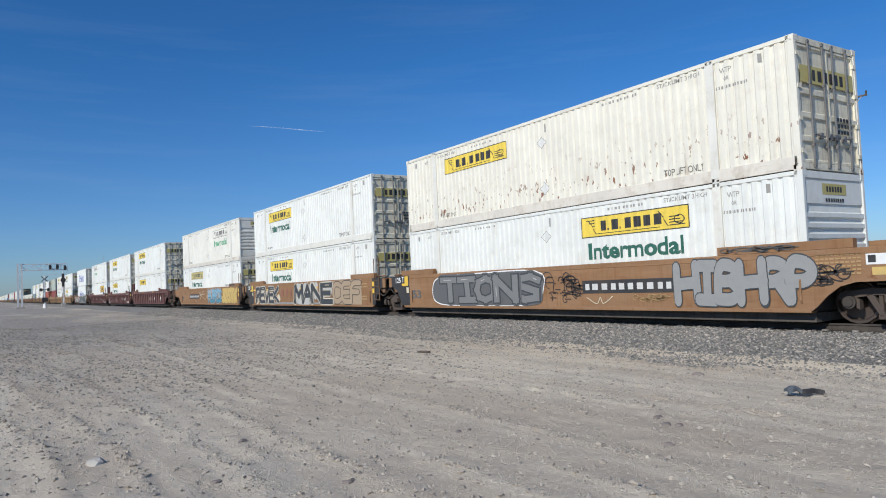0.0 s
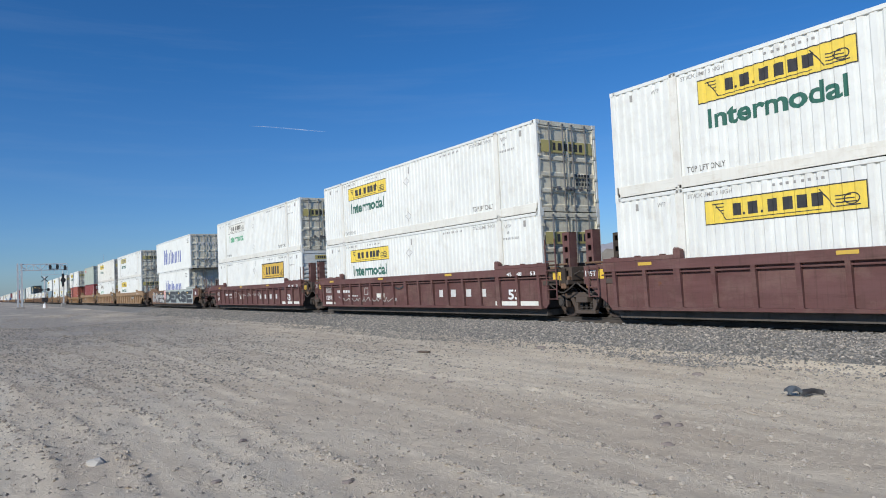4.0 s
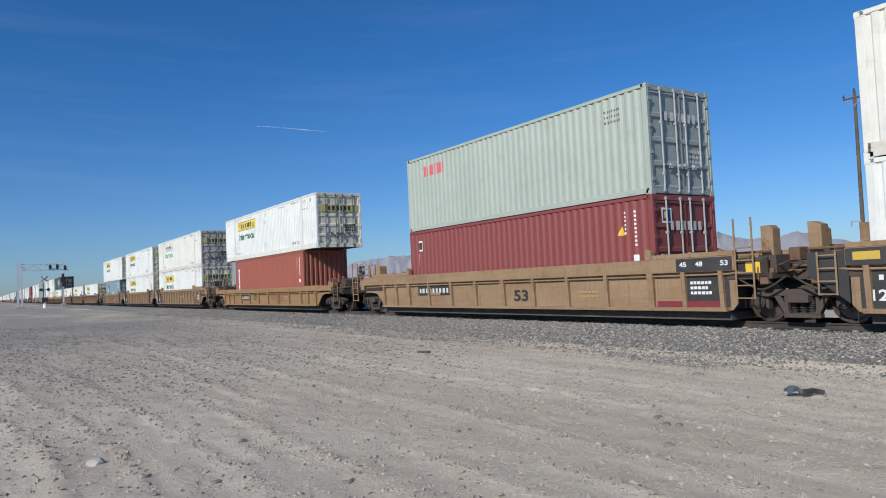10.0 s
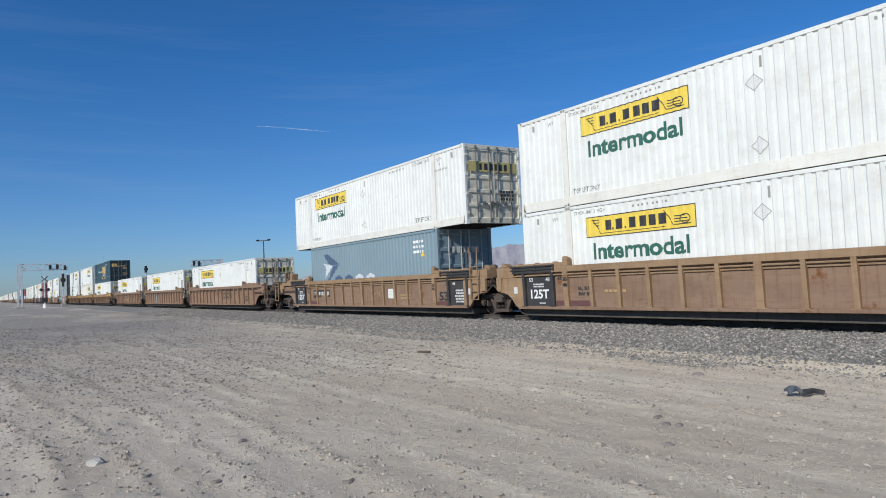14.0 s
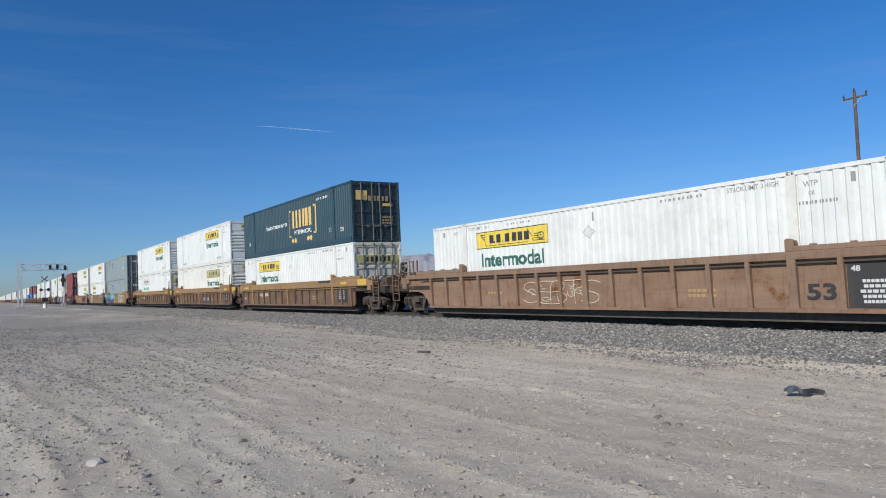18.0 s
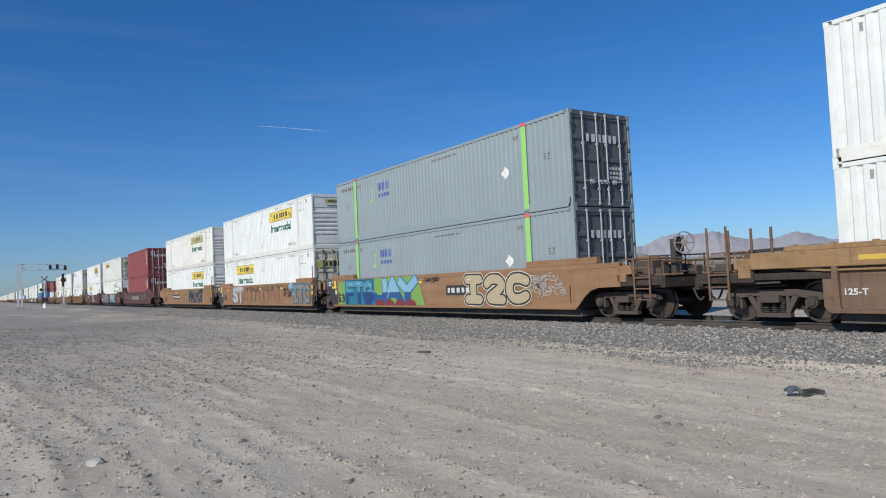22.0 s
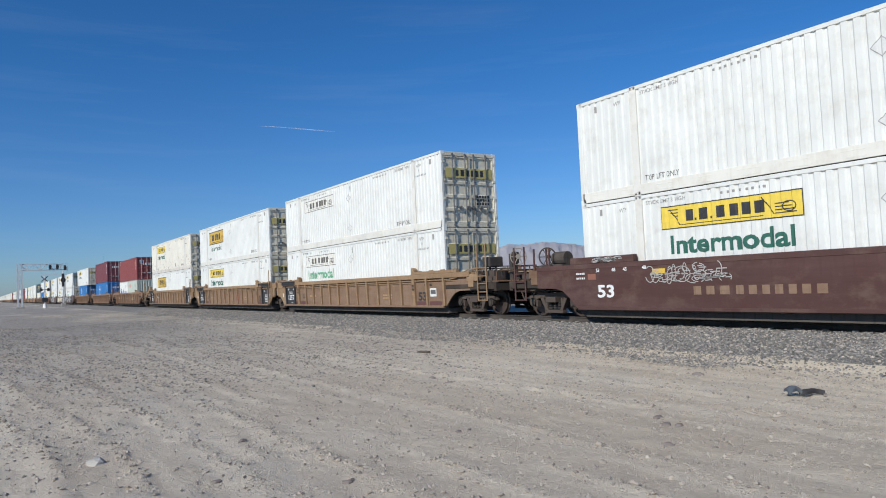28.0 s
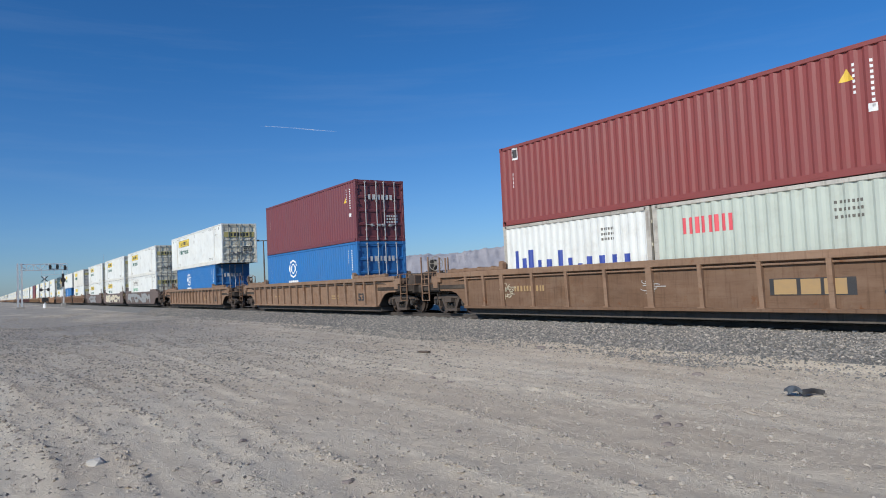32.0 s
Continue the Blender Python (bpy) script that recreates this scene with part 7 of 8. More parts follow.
# car by car: x of the well's right end, kind and colours, ends, loads above and below, and what is painted on the side
CARS = [
    (-7.93, ("smooth", ORANGE, ORANGE), "art", "end", RU, JF, "orange smooth-sided well car with silver graffiti and dark marks",
     backing(1, -6.0, 0.05, 0.36, 1.46, CHALK, DKGREY) + mural("TIONS", -5.5, -0.1, 0.4, 1.42, (DKGREY, CHARCOAL, ASHGREY, ASHGREY, SPRAYWHITE), "grey graffiti with charcoal edges and white ticks", 0.2, 0.06, 0.05, False, 1.4, 0.16) + mural("HIBHRP", 4.95, 8.35, 0.36, 1.5, (ASHGREY, CHARCOAL, SILVER, SILVER, SPRAYWHITE), "silver bubble graffiti edged in dark grey", 0.25, 0.0, 0.032, True, 0.72, 0.2) + scribble(5, 0.2, 1.6, 0.45, 1.4, 26, INK) + scribble(6, 6.2, 7.9, 1.55, 1.71, 16, DKGREY) + scribble(7, 8.3, 8.9, 0.8, 1.25, 14, INK) + scribble(8, 3.4, 4.9, 0.45, 0.72, 10, TANINK) + flourish(9, 1.9, 2.9, 0.45, 0.22, BONE, FLAT) + tag_strip(1.73, 4.9, BLACKPANEL) + word_on("53", -7.6, -7.0, 0.62, 0.95, DKGREY, FLAT) + [b for i in range(6) for b in bars_on(9, 8.35, 9.25, 1.4 - 0.075 * i, 1.435 - 0.075 * i, TANINK, FLAT, 0.25, 70 + i)] + patch(9.32, 9.7, 1.2, 1.42, CHALK, FLAT, "notice") + patch(9.36, 9.5, 1.24, 1.38, INK, FLAT - 0.003, "notice_mark") + patch(9.42, 9.78, 1.0, 1.15, LEMON, FLAT, "notice")),
    (-27.19, ("smooth", ORANGE, ORANGE), "art", "art", J, J, "orange smooth-sided well car with black and silver graffiti",
     mural("REVEK", -7.3, -3.4, 0.36, 1.4, (SPRAYWHITE, BONE, CHARCOAL, CHARCOAL, BONE), "black graffiti edged in pale cream", 0.2, 0.03, 0.02, False) + splash(71, -7.4, -3.2, 0.4, 1.2, 26, BONE) + splash(72, -0.9, 4.0, 0.4, 1.4, 34, SPRAYWHITE) + mural("MANE", -0.9, 4.0, 0.34, 1.46, (SPRAYWHITE, BONE, CHARCOAL, CHARCOAL, BONE), "broad black graffiti edged in cream", 0.23, 0.03, 0.025, False, 1.2) + wash(4.1, 7.2, 0.36, 1.5, SAND) + mural("CEF", 4.1, 7.1, 0.34, 1.5, (BONE, INK, SAND, SAND, SPRAYWHITE), "sand-coloured graffiti with dark edges", 0.2, 0.0, 0.035, True, 1.1) + patch(-6.1, 4.0, 0.36, 0.45, SILVER, FLAT, "paint_drips") + bars_on(3, -3.0, -1.1, 0.78, 1.2, FADEDRED, FLAT, 0.5, 22, "faded_emblem") + word_on("53", -7.5, -6.95, 0.5, 0.78, INK, FLAT - 0.012) + strips(FLAT - 0.012, (-7.6, -5.2, 0.1, 2.1, 6.2), 1.2, SAFETY) + WALLMARK),
    (-46.43, ("smooth", ORANGE, ORANGE), "end", "art", JPF, JO, "orange smooth-sided well car with blue and yellow graffiti",
     splash(73, 0.7, 4.2, 0.5, 1.35, 20, PALEPINK) + mural("HUBRIS", 0.75, 4.25, 0.38, 1.44, (SPRAYWHITE, CHARCOAL, SKYBLUE, TEALSKY, SPRAYWHITE), "light blue graffiti shading to teal, edged in black", 0.2, 0.03, 0.035, True, 0.85, 0.16, 0.45) + wash(4.55, 7.85, 0.42, 1.42, LEMON) + mural("JLSTK", 4.35, 8.0, 0.34, 1.48, (LEMON, INK, LEMON, LEMON, LEMON), "yellow bubble graffiti outlined in black", 0.29, 0.0, 0.02, True, 0.9, 0.16) + tag_strip(-5.0, -1.96, BLACKPANEL) + word_on("53", -7.7, -7.1, 0.62, 0.92, DKGREY, FLAT) + scribble(9, -1.7, 0.6, 0.6, 1.35, 20, BONE) + scribble(10, -4.6, -2.9, 1.12, 1.42, 9, TANINK) + flourish(11, -3.2, -2.6, 0.45, 0.2, SPRAYWHITE, FLAT) + scribble(12, 5.0, 7.4, 1.55, 1.71, 16, DKGREY)),
    (-69.85, ("ribbed", MAROONCAR, MAROONCAR), "art", "end", J, JB, "dark red-brown ribbed well car with white stencils", bars_on(4, 1.0, 4.3, 0.62, 0.95, DULLCHALK, DENT, 0.68, 24) + word_on("53", 6.2, 6.9, 0.6, 0.95, CHALK) + strips()),
    (-89.08, ("ribbed", MAROONCAR, MAROONCAR), "art", "art", J, J, "dark red-brown ribbed well car with white stencils and chalk scrawl",
     bars_on(4, 2.4, 5.8, 0.66, 0.92, DULLCHALK, DENT, 0.68, 25) + word_on("53", 6.5, 7.1, 0.55, 0.88, CHALK) + word_on("125T", -7.9, -7.2, 0.58, 0.78, CHALK) + bars_on(10, -6.6, -5.0, 0.9, 1.02, CHALK, DENT, 0.3, 26) + flourish(12, -6.4, -0.4, 0.5, 0.3, SPRAYWHITE, DENT, 0.03) + STENCILS + HOSES + patch(5.8, 8.1, 0.36, 0.5, PALESIGN) + patch(-8.0, -6.9, 0.36, 0.48, PALESIGN) + NUMS + strips()),
    (-108.5, ("ribbed", MAROONCAR, MAROONCAR), "end", "art", JP, GFB, "dark red-brown ribbed well car with white stencils and chalk scrawl",
     bars_on(4, 1.4, 5.0, 0.66, 0.92, DULLCHALK, DENT, 0.68, 27) + word_on("53", 5.9, 6.6, 0.55, 0.9, CHALK) + word_on("125T", -7.9, -7.2, 0.58, 0.78, CHALK) + bars_on(10, -5.9, -4.4, 0.9, 1.02, CHALK, DENT, 0.3, 28) + flourish(13, -2.9, 2.2, 0.86, 0.26, SPRAYWHITE, DENT, 0.035) + STENCILS + patch(5.3, 8.0, 0.36, 0.5, PALESIGN) + NUMS + strips()),
    (-131.62, ("smooth", DARKRUST, DARKRUST), "end", "end", ("blue", 13.716), ("blue", 12.192), "rust-brown smooth-sided well car with broad silver graffiti",
     wash(-2.0, 8.32, 0.33, 1.53, FADEDMINT) + wash(-8.3, -2.0, 0.33, 1.5, DARKRUST) + patch(-9.86, -8.3, 0.95, 1.5, DARKRUST, FLAT - 0.008, "rusty_end") + patch(8.4, 9.86, 0.95, 1.5, MAROONCAR, FLAT - 0.008, "rusty_end") + patch(6.15, 9.05, 1.56, 1.72, FADEDMINT, -1.531, "graffiti_ground") + patch(9.0, 9.4, 1.05, 1.3, DULLCHALK, FLAT - 0.012, "notice") + mural("DERSE", -1.9, 8.1, 0.4, 1.4, (FADEDMINT, ASHGREY, CHARCOAL, CHARCOAL, SILVER), "broad charcoal graffiti letters on pale grey-green", 0.27, 0.0, 0.012, False, 1.35, 0.0, 0.0, FLAT - 0.010) + mural("SC", -7.9, -6.7, 0.4, 1.42, (PINK, DKGREY, SILVER, SILVER, SPRAYWHITE), "silver bubble graffiti edged in violet grey", 0.3, 0.02, 0.03, True, 0.8, 0.16) + mural("RMSL", -6.4, -2.6, 0.36, 1.36, (CHARCOAL, INK, SPRAYSILVER, SPRAYSILVER, SPRAYWHITE), "silver-white bubble graffiti edged in black", 0.27, 0.05, 0.035, True, 1.0, 0.14, 0.0, FLAT - 0.010) + splash(74, -2.5, -2.0, 0.95, 1.4, 8, PINK, FLAT - 0.011) + tag_strip(-5.5, -2.6, BLACKPANEL, CHALK, FLAT - 0.032, 0.84, 1.12, 10) + strips(FLAT - 0.034, (-7.6, -5.9, -3.6, -1.9, -0.2, 3.4, 6.6), 1.22, SAFETY)),
    (-155.07, ("ribbed", TAN, TAN), "art", "end", JO, J, "tan ribbed well car with dark stencils", tag_strip(2.2, 4.58, BLACKPANEL, None, DENT) + FIFTYMID + SMALLS + NUMS),
    (-174.34, ("ribbed", TAN, TAN), "art", "art", JC, JP, "tan ribbed well car with black end panels and faded emblem", bars_on(3, 1.75, 3.9, 0.5, 1.0, FADEDRED, DENT, 0.5, 29, "faded_emblem") + FIFTYMID + end_panels() + SMALLS + patch(6.0, 8.0, 0.36, 0.47, REDSTRIPE)),
    (-193.67, ("ribbed", TAN, TAN), "end", "art", ("sage",), ("red",), "tan ribbed well car with black end panels", tag_strip(-5.4, -3.0, BLACKPANEL, None, DENT) + FIFTYMID + end_panels(DENT, False) + SMALLS),
    (-217.19, ("ribbed", YELLOWCAR, YELLOWCAR), "end", "end", J, ("brick",), "yellow ribbed well car with dark stencils", tag_strip(-4.6, -2.6, BLACKPANEL, None, DENT, 0.62, 0.86) + EMBLEMBAR + SMALLS + word_on("53", -1.9, -1.4, 0.6, 0.9, INK)),
    (-240.32, ("ribbed", BROWN, TAN), "art", "end", JPC, J, "brown ribbed well car with tan stakes and black end panels", PLATECOUPLED + SMALLS + FIFTY + tag_strip(1.0, 3.0, None, TANINK, DENT)),
    (-259.6, ("ribbed", BROWN, TAN), "art", "art", J, J, "brown ribbed well car with tan stakes and black end panels", PLATED + SMALLS + FIFTY),
    (-278.82, ("ribbed", BROWN, TAN), "end", "art", J, ("slate",), "brown ribbed well car with tan stakes and black end panels", tag_strip(-5.6, -3.6, BLACKPANEL, None, DENT) + PLATED + patch(2.35, 2.8, 0.62, 1.02, PALESIGN, DENT, "notice") + [("stencil", ("cross",), lambda bm: brush(bm, [[(1.35, 0.7), (1.7, 0.95)], [(1.35, 0.95), (1.7, 0.7)]], 0.012, 0, 0, False), DENT - 0.006, (TANINK,), "")] + bars_on(4, 1.12, 1.3, 0.8, 0.86, TANINK, DENT, 0.3, 69) + bars_on(9, 0.5, 1.2, 1.44, 1.49, TANINK, CHORDY, 0.25, 70) + SMALLS + FIFTY),
    (-302.08, ("ribbed", RUSTBROWN, BROWN), "art", "end", None, J, "rust-brown ribbed well car carrying a single layer", tag_strip(1.3, 3.2, BLACKPANEL, TANINK, DENT) + FIFTY + SMALLS),
    (-321.37, ("ribbed", RUSTBROWN, BROWN), "art", "art", None, J, "rust-brown ribbed well car carrying a single layer", patch(-3.6, -2.6, 0.36, 1.16, SLATE) + FIFTY + SMALLS),
    (-340.69, ("ribbed", RUSTBROWN, BROWN), "end", "art", None, J, "rust-brown ribbed well car carrying a single layer, white scrawl on it", outlined("SEBTS", -2.7, 0.5, 0.42, 1.12, BONE, DENT - 0.012) + scribble(14, -2.6, 0.3, 0.45, 1.05, 10, BONE, DENT) + patch(7.12, 8.02, 0.36, 1.3, BLACKPANEL) + word_on("48", 7.2, 7.38, 1.08, 1.2, DULLCHALK) + stencil_block("right", 5, 7.35, 8.0, 0.42, 0.92) + FIFTY + SMALLS),
    (-363.8, ("ribbed", DEEPBROWN, YELLOWCAR), "art", "end", ("forest",), J, "brown ribbed well car with a yellow top chord", tag_strip(-5.0, -3.0, None, BONE, DENT) + word_on("53", 0.7, 1.3, 0.55, 0.85, INK) + SMALLS + WORN),
    (-383.1, ("ribbed", DEEPBROWN, YELLOWCAR), "art", "art", JF, JOF, "brown ribbed well car with yellow top chord and white emblem", bars_on(6, 0.7, 2.65, 0.56, 0.82, SPRAYWHITE, DENT, 0.4, 30, "emblem") + patch(0.45, 2.85, 0.42, 0.93, BLACKPANEL, DENT + 0.0015) + word_on("53", -5.4, -4.9, 0.55, 0.85, BONE) + SMALLS + WORN),
    (-402.36, ("ribbed", DEEPBROWN, YELLOWCAR), "end", "art", JF, JP, "brown ribbed well car with a yellow top chord", tag_strip(-5.0, -3.0, None, BONE, DENT) + word_on("53", 0.6, 1.2, 0.55, 0.88, INK) + SMALLS + WORN),
    (-425.93, ("smooth", ORANGE, ORANGE), "art", "end", ("grey",), ("grey",), "orange smooth-sided well car with teal and cream graffiti",
     wash(-7.7, -6.95, 0.36, 1.4, SPRAYGREEN) + wash(-7.0, -4.05, 0.35, 1.5, TEALWALL, FLAT - 0.0095) + wash(-4.3, 0.1, 0.35, 1.5, SPRAYGREEN, FLAT - 0.0085, -0.5) + mural("FTG", -6.85, -4.2, 0.37, 1.46, (TEALWALL, INK, TEALSKY, NAVY, SPRAYWHITE), "teal and navy graffiti with white ticks", 0.25, 0.02, 0.03, False, 0.95, 0.06, 0.5, FLAT - 0.011) + mural("JAY", -4.2, -0.6, 0.36, 1.5, (TEALSKY, NAVY, SKYBLUE, COBALT, SPRAYWHITE), "blue graffiti shading from pale to cobalt", 0.3, 0.02, 0.025, False, 1.2, 0.16, 0.46, FLAT - 0.011) + [("graffiti_ground", ("red_domes",), lambda bm: [ring(bm, -3.55 + 0.86 * i, 0.35, 0.4, 0.24, 0.235, 0, 14, 0, 180) for i in range(4)], FLAT - 0.03, (REDSTRIPE,), "")] + mural("I2C", 2.7, 6.25, 0.36, 1.46, (BONE, INK, SANDSPRAY, SANDSPRAY, BONE), "sand-coloured graffiti edged in black and cream", 0.27, 0.03, 0.06, True, 1.15, 0.06, 0.0, FLAT - 0.012) + scribble(17, 6.2, 7.6, 0.6, 1.4, 26, SPRAYWHITE) + tag_strip(1.55, 3.4, BLACKPANEL, None, FLAT, 0.78, 1.02, 6) + scribble(18, 0.0, 1.2, 1.2, 1.45, 9, INK) + word_on("53", -7.8, -7.02, 0.45, 0.85, INK, FLAT - 0.012) + patch(-0.6, -0.1, 1.2, 1.28, SAFETY, FLAT - 0.004, "reflector")),
    (-445.18, ("smooth", ORANGE, ORANGE), "art", "art", JF, J, "orange smooth-sided well car with grey and pink graffiti",
     splash(75, -5.5, -3.1, 0.4, 1.4, 34, FADEDRED) + splash(79, -5.4, -3.2, 0.5, 1.3, 6, LEMON, FLAT - 0.0085) + mural("ST", -5.4, -3.2, 0.36, 1.5, (BONE, DARKRED, FADEDMINT, FADEDMINT, SPRAYWHITE), "pale grey-green graffiti edged in dark red on a faded red cloud", 0.22, 0.02, 0.035, False, 1.15, 0.1, 0.0, FLAT - 0.011) + outlined("UOMUU", -2.3, 1.6, 0.4, 1.36, DKGREY) + bars_on(3, 1.75, 3.9, 0.62, 1.1, FADEDRED, FLAT, 0.5, 29, "faded_emblem") + mural("ITC", 5.6, 8.0, 0.36, 1.46, (TEAL, INK, ASHGREY, SILVER, SPRAYWHITE), "grey graffiti edged in black and teal", 0.24, 0.03, 0.035, True, 0.9, 0.12) + scribble(19, 4.2, 5.6, 0.7, 1.4, 22, INK) + splash(76, 5.2, 5.9, 1.0, 1.45, 7, SKYBLUE) + scribble(20, -2.4, 4.4, 1.1, 1.5, 30, INK) + word_on("53", -7.48, -6.85, 0.58, 0.95, INK, FLAT) + strips(FLAT - 0.004, (-6.6, -3.2, 0.2, 3.9), 1.26, SAFETY)),
    (-464.35, ("smooth", ORANGE, ORANGE), "end", "art", JOF, JF, "orange smooth-sided well car with black and white graffiti",
     mural("RALMOT", 1.65, 5.75, 0.34, 1.5, (SPRAYWHITE, SPRAYWHITE, INK, INK, SPRAYWHITE), "fat black graffiti with a thin white edge", 0.3, 0.0, 0.024, True, 0.9, 0.26) + flourish(23, 5.9, 6.7, 0.5, 0.22, BONE, FLAT) + outlined("OMU", -1.7, 1.3, 0.42, 1.36, TANINK) + outlined("RSI", -6.4, -4.4, 0.42, 1.36, TANINK) + scribble(22, -1.6, 1.5, 0.5, 1.4, 34, TANINK) + tag_strip(-4.6, -1.75, BLACKPANEL) + word_on("53", -7.5, -6.9, 0.6, 0.9, INK, FLAT) + strips(FLAT - 0.004, (-6.6, -3.2), 1.26, SAFETY)),
    (-487.55, ("smooth", BOXCAR, BOXCAR), "art", "end", ("red",), ("red",), "dark red-brown smooth-sided well car with scrawled marks", scribble(23, -7, 6, 0.5, 1.4, 50, SILVER) + bars_on(8, -2, 2, 0.7, 1.1, SILVER, FLAT, 0.4, 41)),
    (-506.93, ("smooth", BOXCAR, BOXCAR), "art", "art", SM, JPF, "dark red-brown smooth-sided well car with grey and blue graffiti",
     splash(77, -6.5, -2.2, 0.45, 1.4, 40, ASHGREY) + mural("ENSE", -6.4, -2.3, 0.38, 1.44, (SILVER, CHARCOAL, ASHGREY, DKGREY, SPRAYWHITE), "grey graffiti with pale edges", 0.2, 0.025, 0.035, False, 1.2, 0.12, 0.5) + flourish(64, -2.6, -0.7, 1.25, 0.2, SPRAYWHITE, FLAT) + flourish(65, -2.4, -0.9, 1.0, 0.18, SPRAYWHITE, FLAT) + flourish(66, 4.6, 6.1, 1.15, 0.26, SPRAYWHITE, FLAT, 0.03) + mural("2016", -2.1, -1.0, 0.44, 0.66, (CHALK, CHALK, CHALK, CHALK, CHALK), "white painted year", 0.13, 0.0, 0.0, True, 0.9, 0.0) + splash(78, 0.0, 4.3, 0.45, 1.45, 36, MOSS) + splash(79, 0.0, 4.2, 0.45, 1.45, 12, BONE, FLAT - 0.0095) + mural("BAOS", 0.45, 3.85, 0.36, 1.46, (CHARCOAL, NAVY, ICEBLUE, TEALSKY, SPRAYWHITE), "pale blue bubble graffiti edged in dark blue", 0.22, 0.035, 0.045, True, 1.0, 0.14, 0.4) + word_on("53", -7.7, -7.1, 0.62, 0.92, CHALK, FLAT) + bars_on(7, 6.7, 7.8, 0.9, 0.97, CHALK, FLAT, 0.2, 42) + bars_on(7, 6.7, 7.8, 0.55, 0.62, CHALK, FLAT, 0.2, 43) + strips(FLAT - 0.014, (-7.9, 0.9, 3.6), 1.3, SAFETY)),
    (-526.12, ("smooth", BOXCAR, BOXCAR), "end", "art", GF, J, "dark red-brown smooth-sided well car with white graffiti and scrawl",
     splash(80, 0.4, 2.6, 0.5, 1.35, 20, SPRAYWHITE) + mural("AT", 0.6, 2.4, 0.38, 1.42, (SPRAYWHITE, SPRAYWHITE, CHARCOAL, CHARCOAL, SPRAYWHITE), "charcoal graffiti on a white cloud", 0.2, 0.03, 0.02, False, 1.0) + scribble(28, -5.6, -3.4, 0.9, 1.5, 28, SPRAYWHITE) + word_on("53", -7.4, -6.8, 0.6, 0.95, CHALK, FLAT) + word_on("53", -7.42, -7.3, 1.3, 1.4, CHALK, FLAT) + word_on("48", -6.86, -6.72, 1.3, 1.4, CHALK, FLAT) + word_on("45", -6.46, -6.33, 1.3, 1.4, CHALK, FLAT) + word_on("40", -5.82, -5.68, 1.32, 1.42, CHALK, FLAT) + patch(-7.75, -7.45, 1.1, 1.26, FADEDRED, FLAT) + patch(-5.5, -5.1, 1.2, 1.32, SAFETY, FLAT) + scribble(61, -7.5, -6.3, 1.56, 1.72, 9, SPRAYWHITE) + bars_on(5, -8.2, -7.85, 1.25, 1.3, CHALK, FLAT, 0.3, 62) + bars_on(5, -8.2, -7.85, 1.12, 1.17, CHALK, FLAT, 0.3, 63) + bars_on(10, -4.3, -1.0, 0.66, 0.86, BROWN, FLAT, 0.4, 44) + strips(FLAT)),
    (-549.47, ("ribbed", BROWN, TAN), "art", "end", JPB, JP, "brown ribbed well car with tan stakes and black end panels", PLATECOUPLED + FIFTY + SMALLS),
    (-568.5, ("ribbed", BROWN, TAN), "art", "art", GL, J, "brown ribbed well car with tan stakes and black end panels", PLATED + FIFTY + SMALLS + EMBLEMBAR),
    (-587.78, ("ribbed", BROWN, TAN), "end", "art", RUJ, GLB, "brown ribbed well car with tan stakes and black end panels", tag_strip(-5.4, -3.8, BLACKPANEL, None, DENT) + PLATED + FIFTY + SMALLS),
    (-610.7, ("ribbed", DARKRUST, RUSTBROWN), "end", "end", ("red86",), "pair", "dark rust-brown ribbed well car with paler stakes",
     tag_strip(-5.6, -4.0, None, TANINK, DENT) + patch(3.2, 5.0, 0.62, 0.98, BLACKPANEL) + bars_on(3, 3.3, 4.9, 0.64, 0.96, TANINK, DENT - 0.002, 0.15, 46, "emblem") + word_on("53", 5.5, 6.1, 0.62, 0.95, INK) + scribble(30, -6.2, -5.6, 0.5, 1.1, 8, BONE, DENT) + scribble(31, -0.2, 0.3, 0.5, 1.1, 4, SPRAYWHITE, DENT)),
    (-633.7, ("ribbed", RUSTBROWN, BROWN), "end", "end", ("maroon",), ("azure",), "rust-brown ribbed well car", FIFTY + SMALLS),
    (-657.5, ("ribbed", RUSTBROWN, BROWN), "end", "end", J, ("azure",), "rust-brown ribbed well car", FIFTY + SMALLS),
    (-681.1, ("smooth", GREYISHCAR, GREYISHCAR), "art", "end", J, JP, "grey-brown smooth-sided well car with faded graffiti", mural("RTONSM", -7, 6, 0.36, 1.4, (SILVER, DKGREY, SILVER, DKGREY, SILVER), "faded grey graffiti", 0.3, 0.02, 0.03)),
    (-700.35, ("smooth", GREYISHCAR, GREYISHCAR), "art", "art", J, J, "grey-brown smooth-sided well car with faded graffiti", mural("SEAROM", -6, 6, 0.36, 1.4, (SILVER, DKGREY, BONE, DKGREY, SILVER), "faded grey graffiti", 0.3, 0.02, 0.03)),
    (-719.6, ("smooth", GREYISHCAR, GREYISHCAR), "end", "art", J, J, "grey-brown smooth-sided well car with faded graffiti", mural("MIOE", -6, 2, 0.36, 1.4, (SILVER, DKGREY, SILVER, DKGREY, SILVER), "faded grey graffiti", 0.3, 0.02, 0.03)),
]

for end_x, (kind, body, chord), left, right, upper, lower, words, extras in CARS:
    mid = end_x + 0.08 - WELL
    set_off(well_car(kind, body, chord, left, right, 16 if body in (BROWN, RUSTBROWN, DEEPBROWN, MAROONCAR) else 12, words, extras), mid, 0.0)
    if lower == "pair":
        load(("w20",), mid - 3.07, FLOOR)
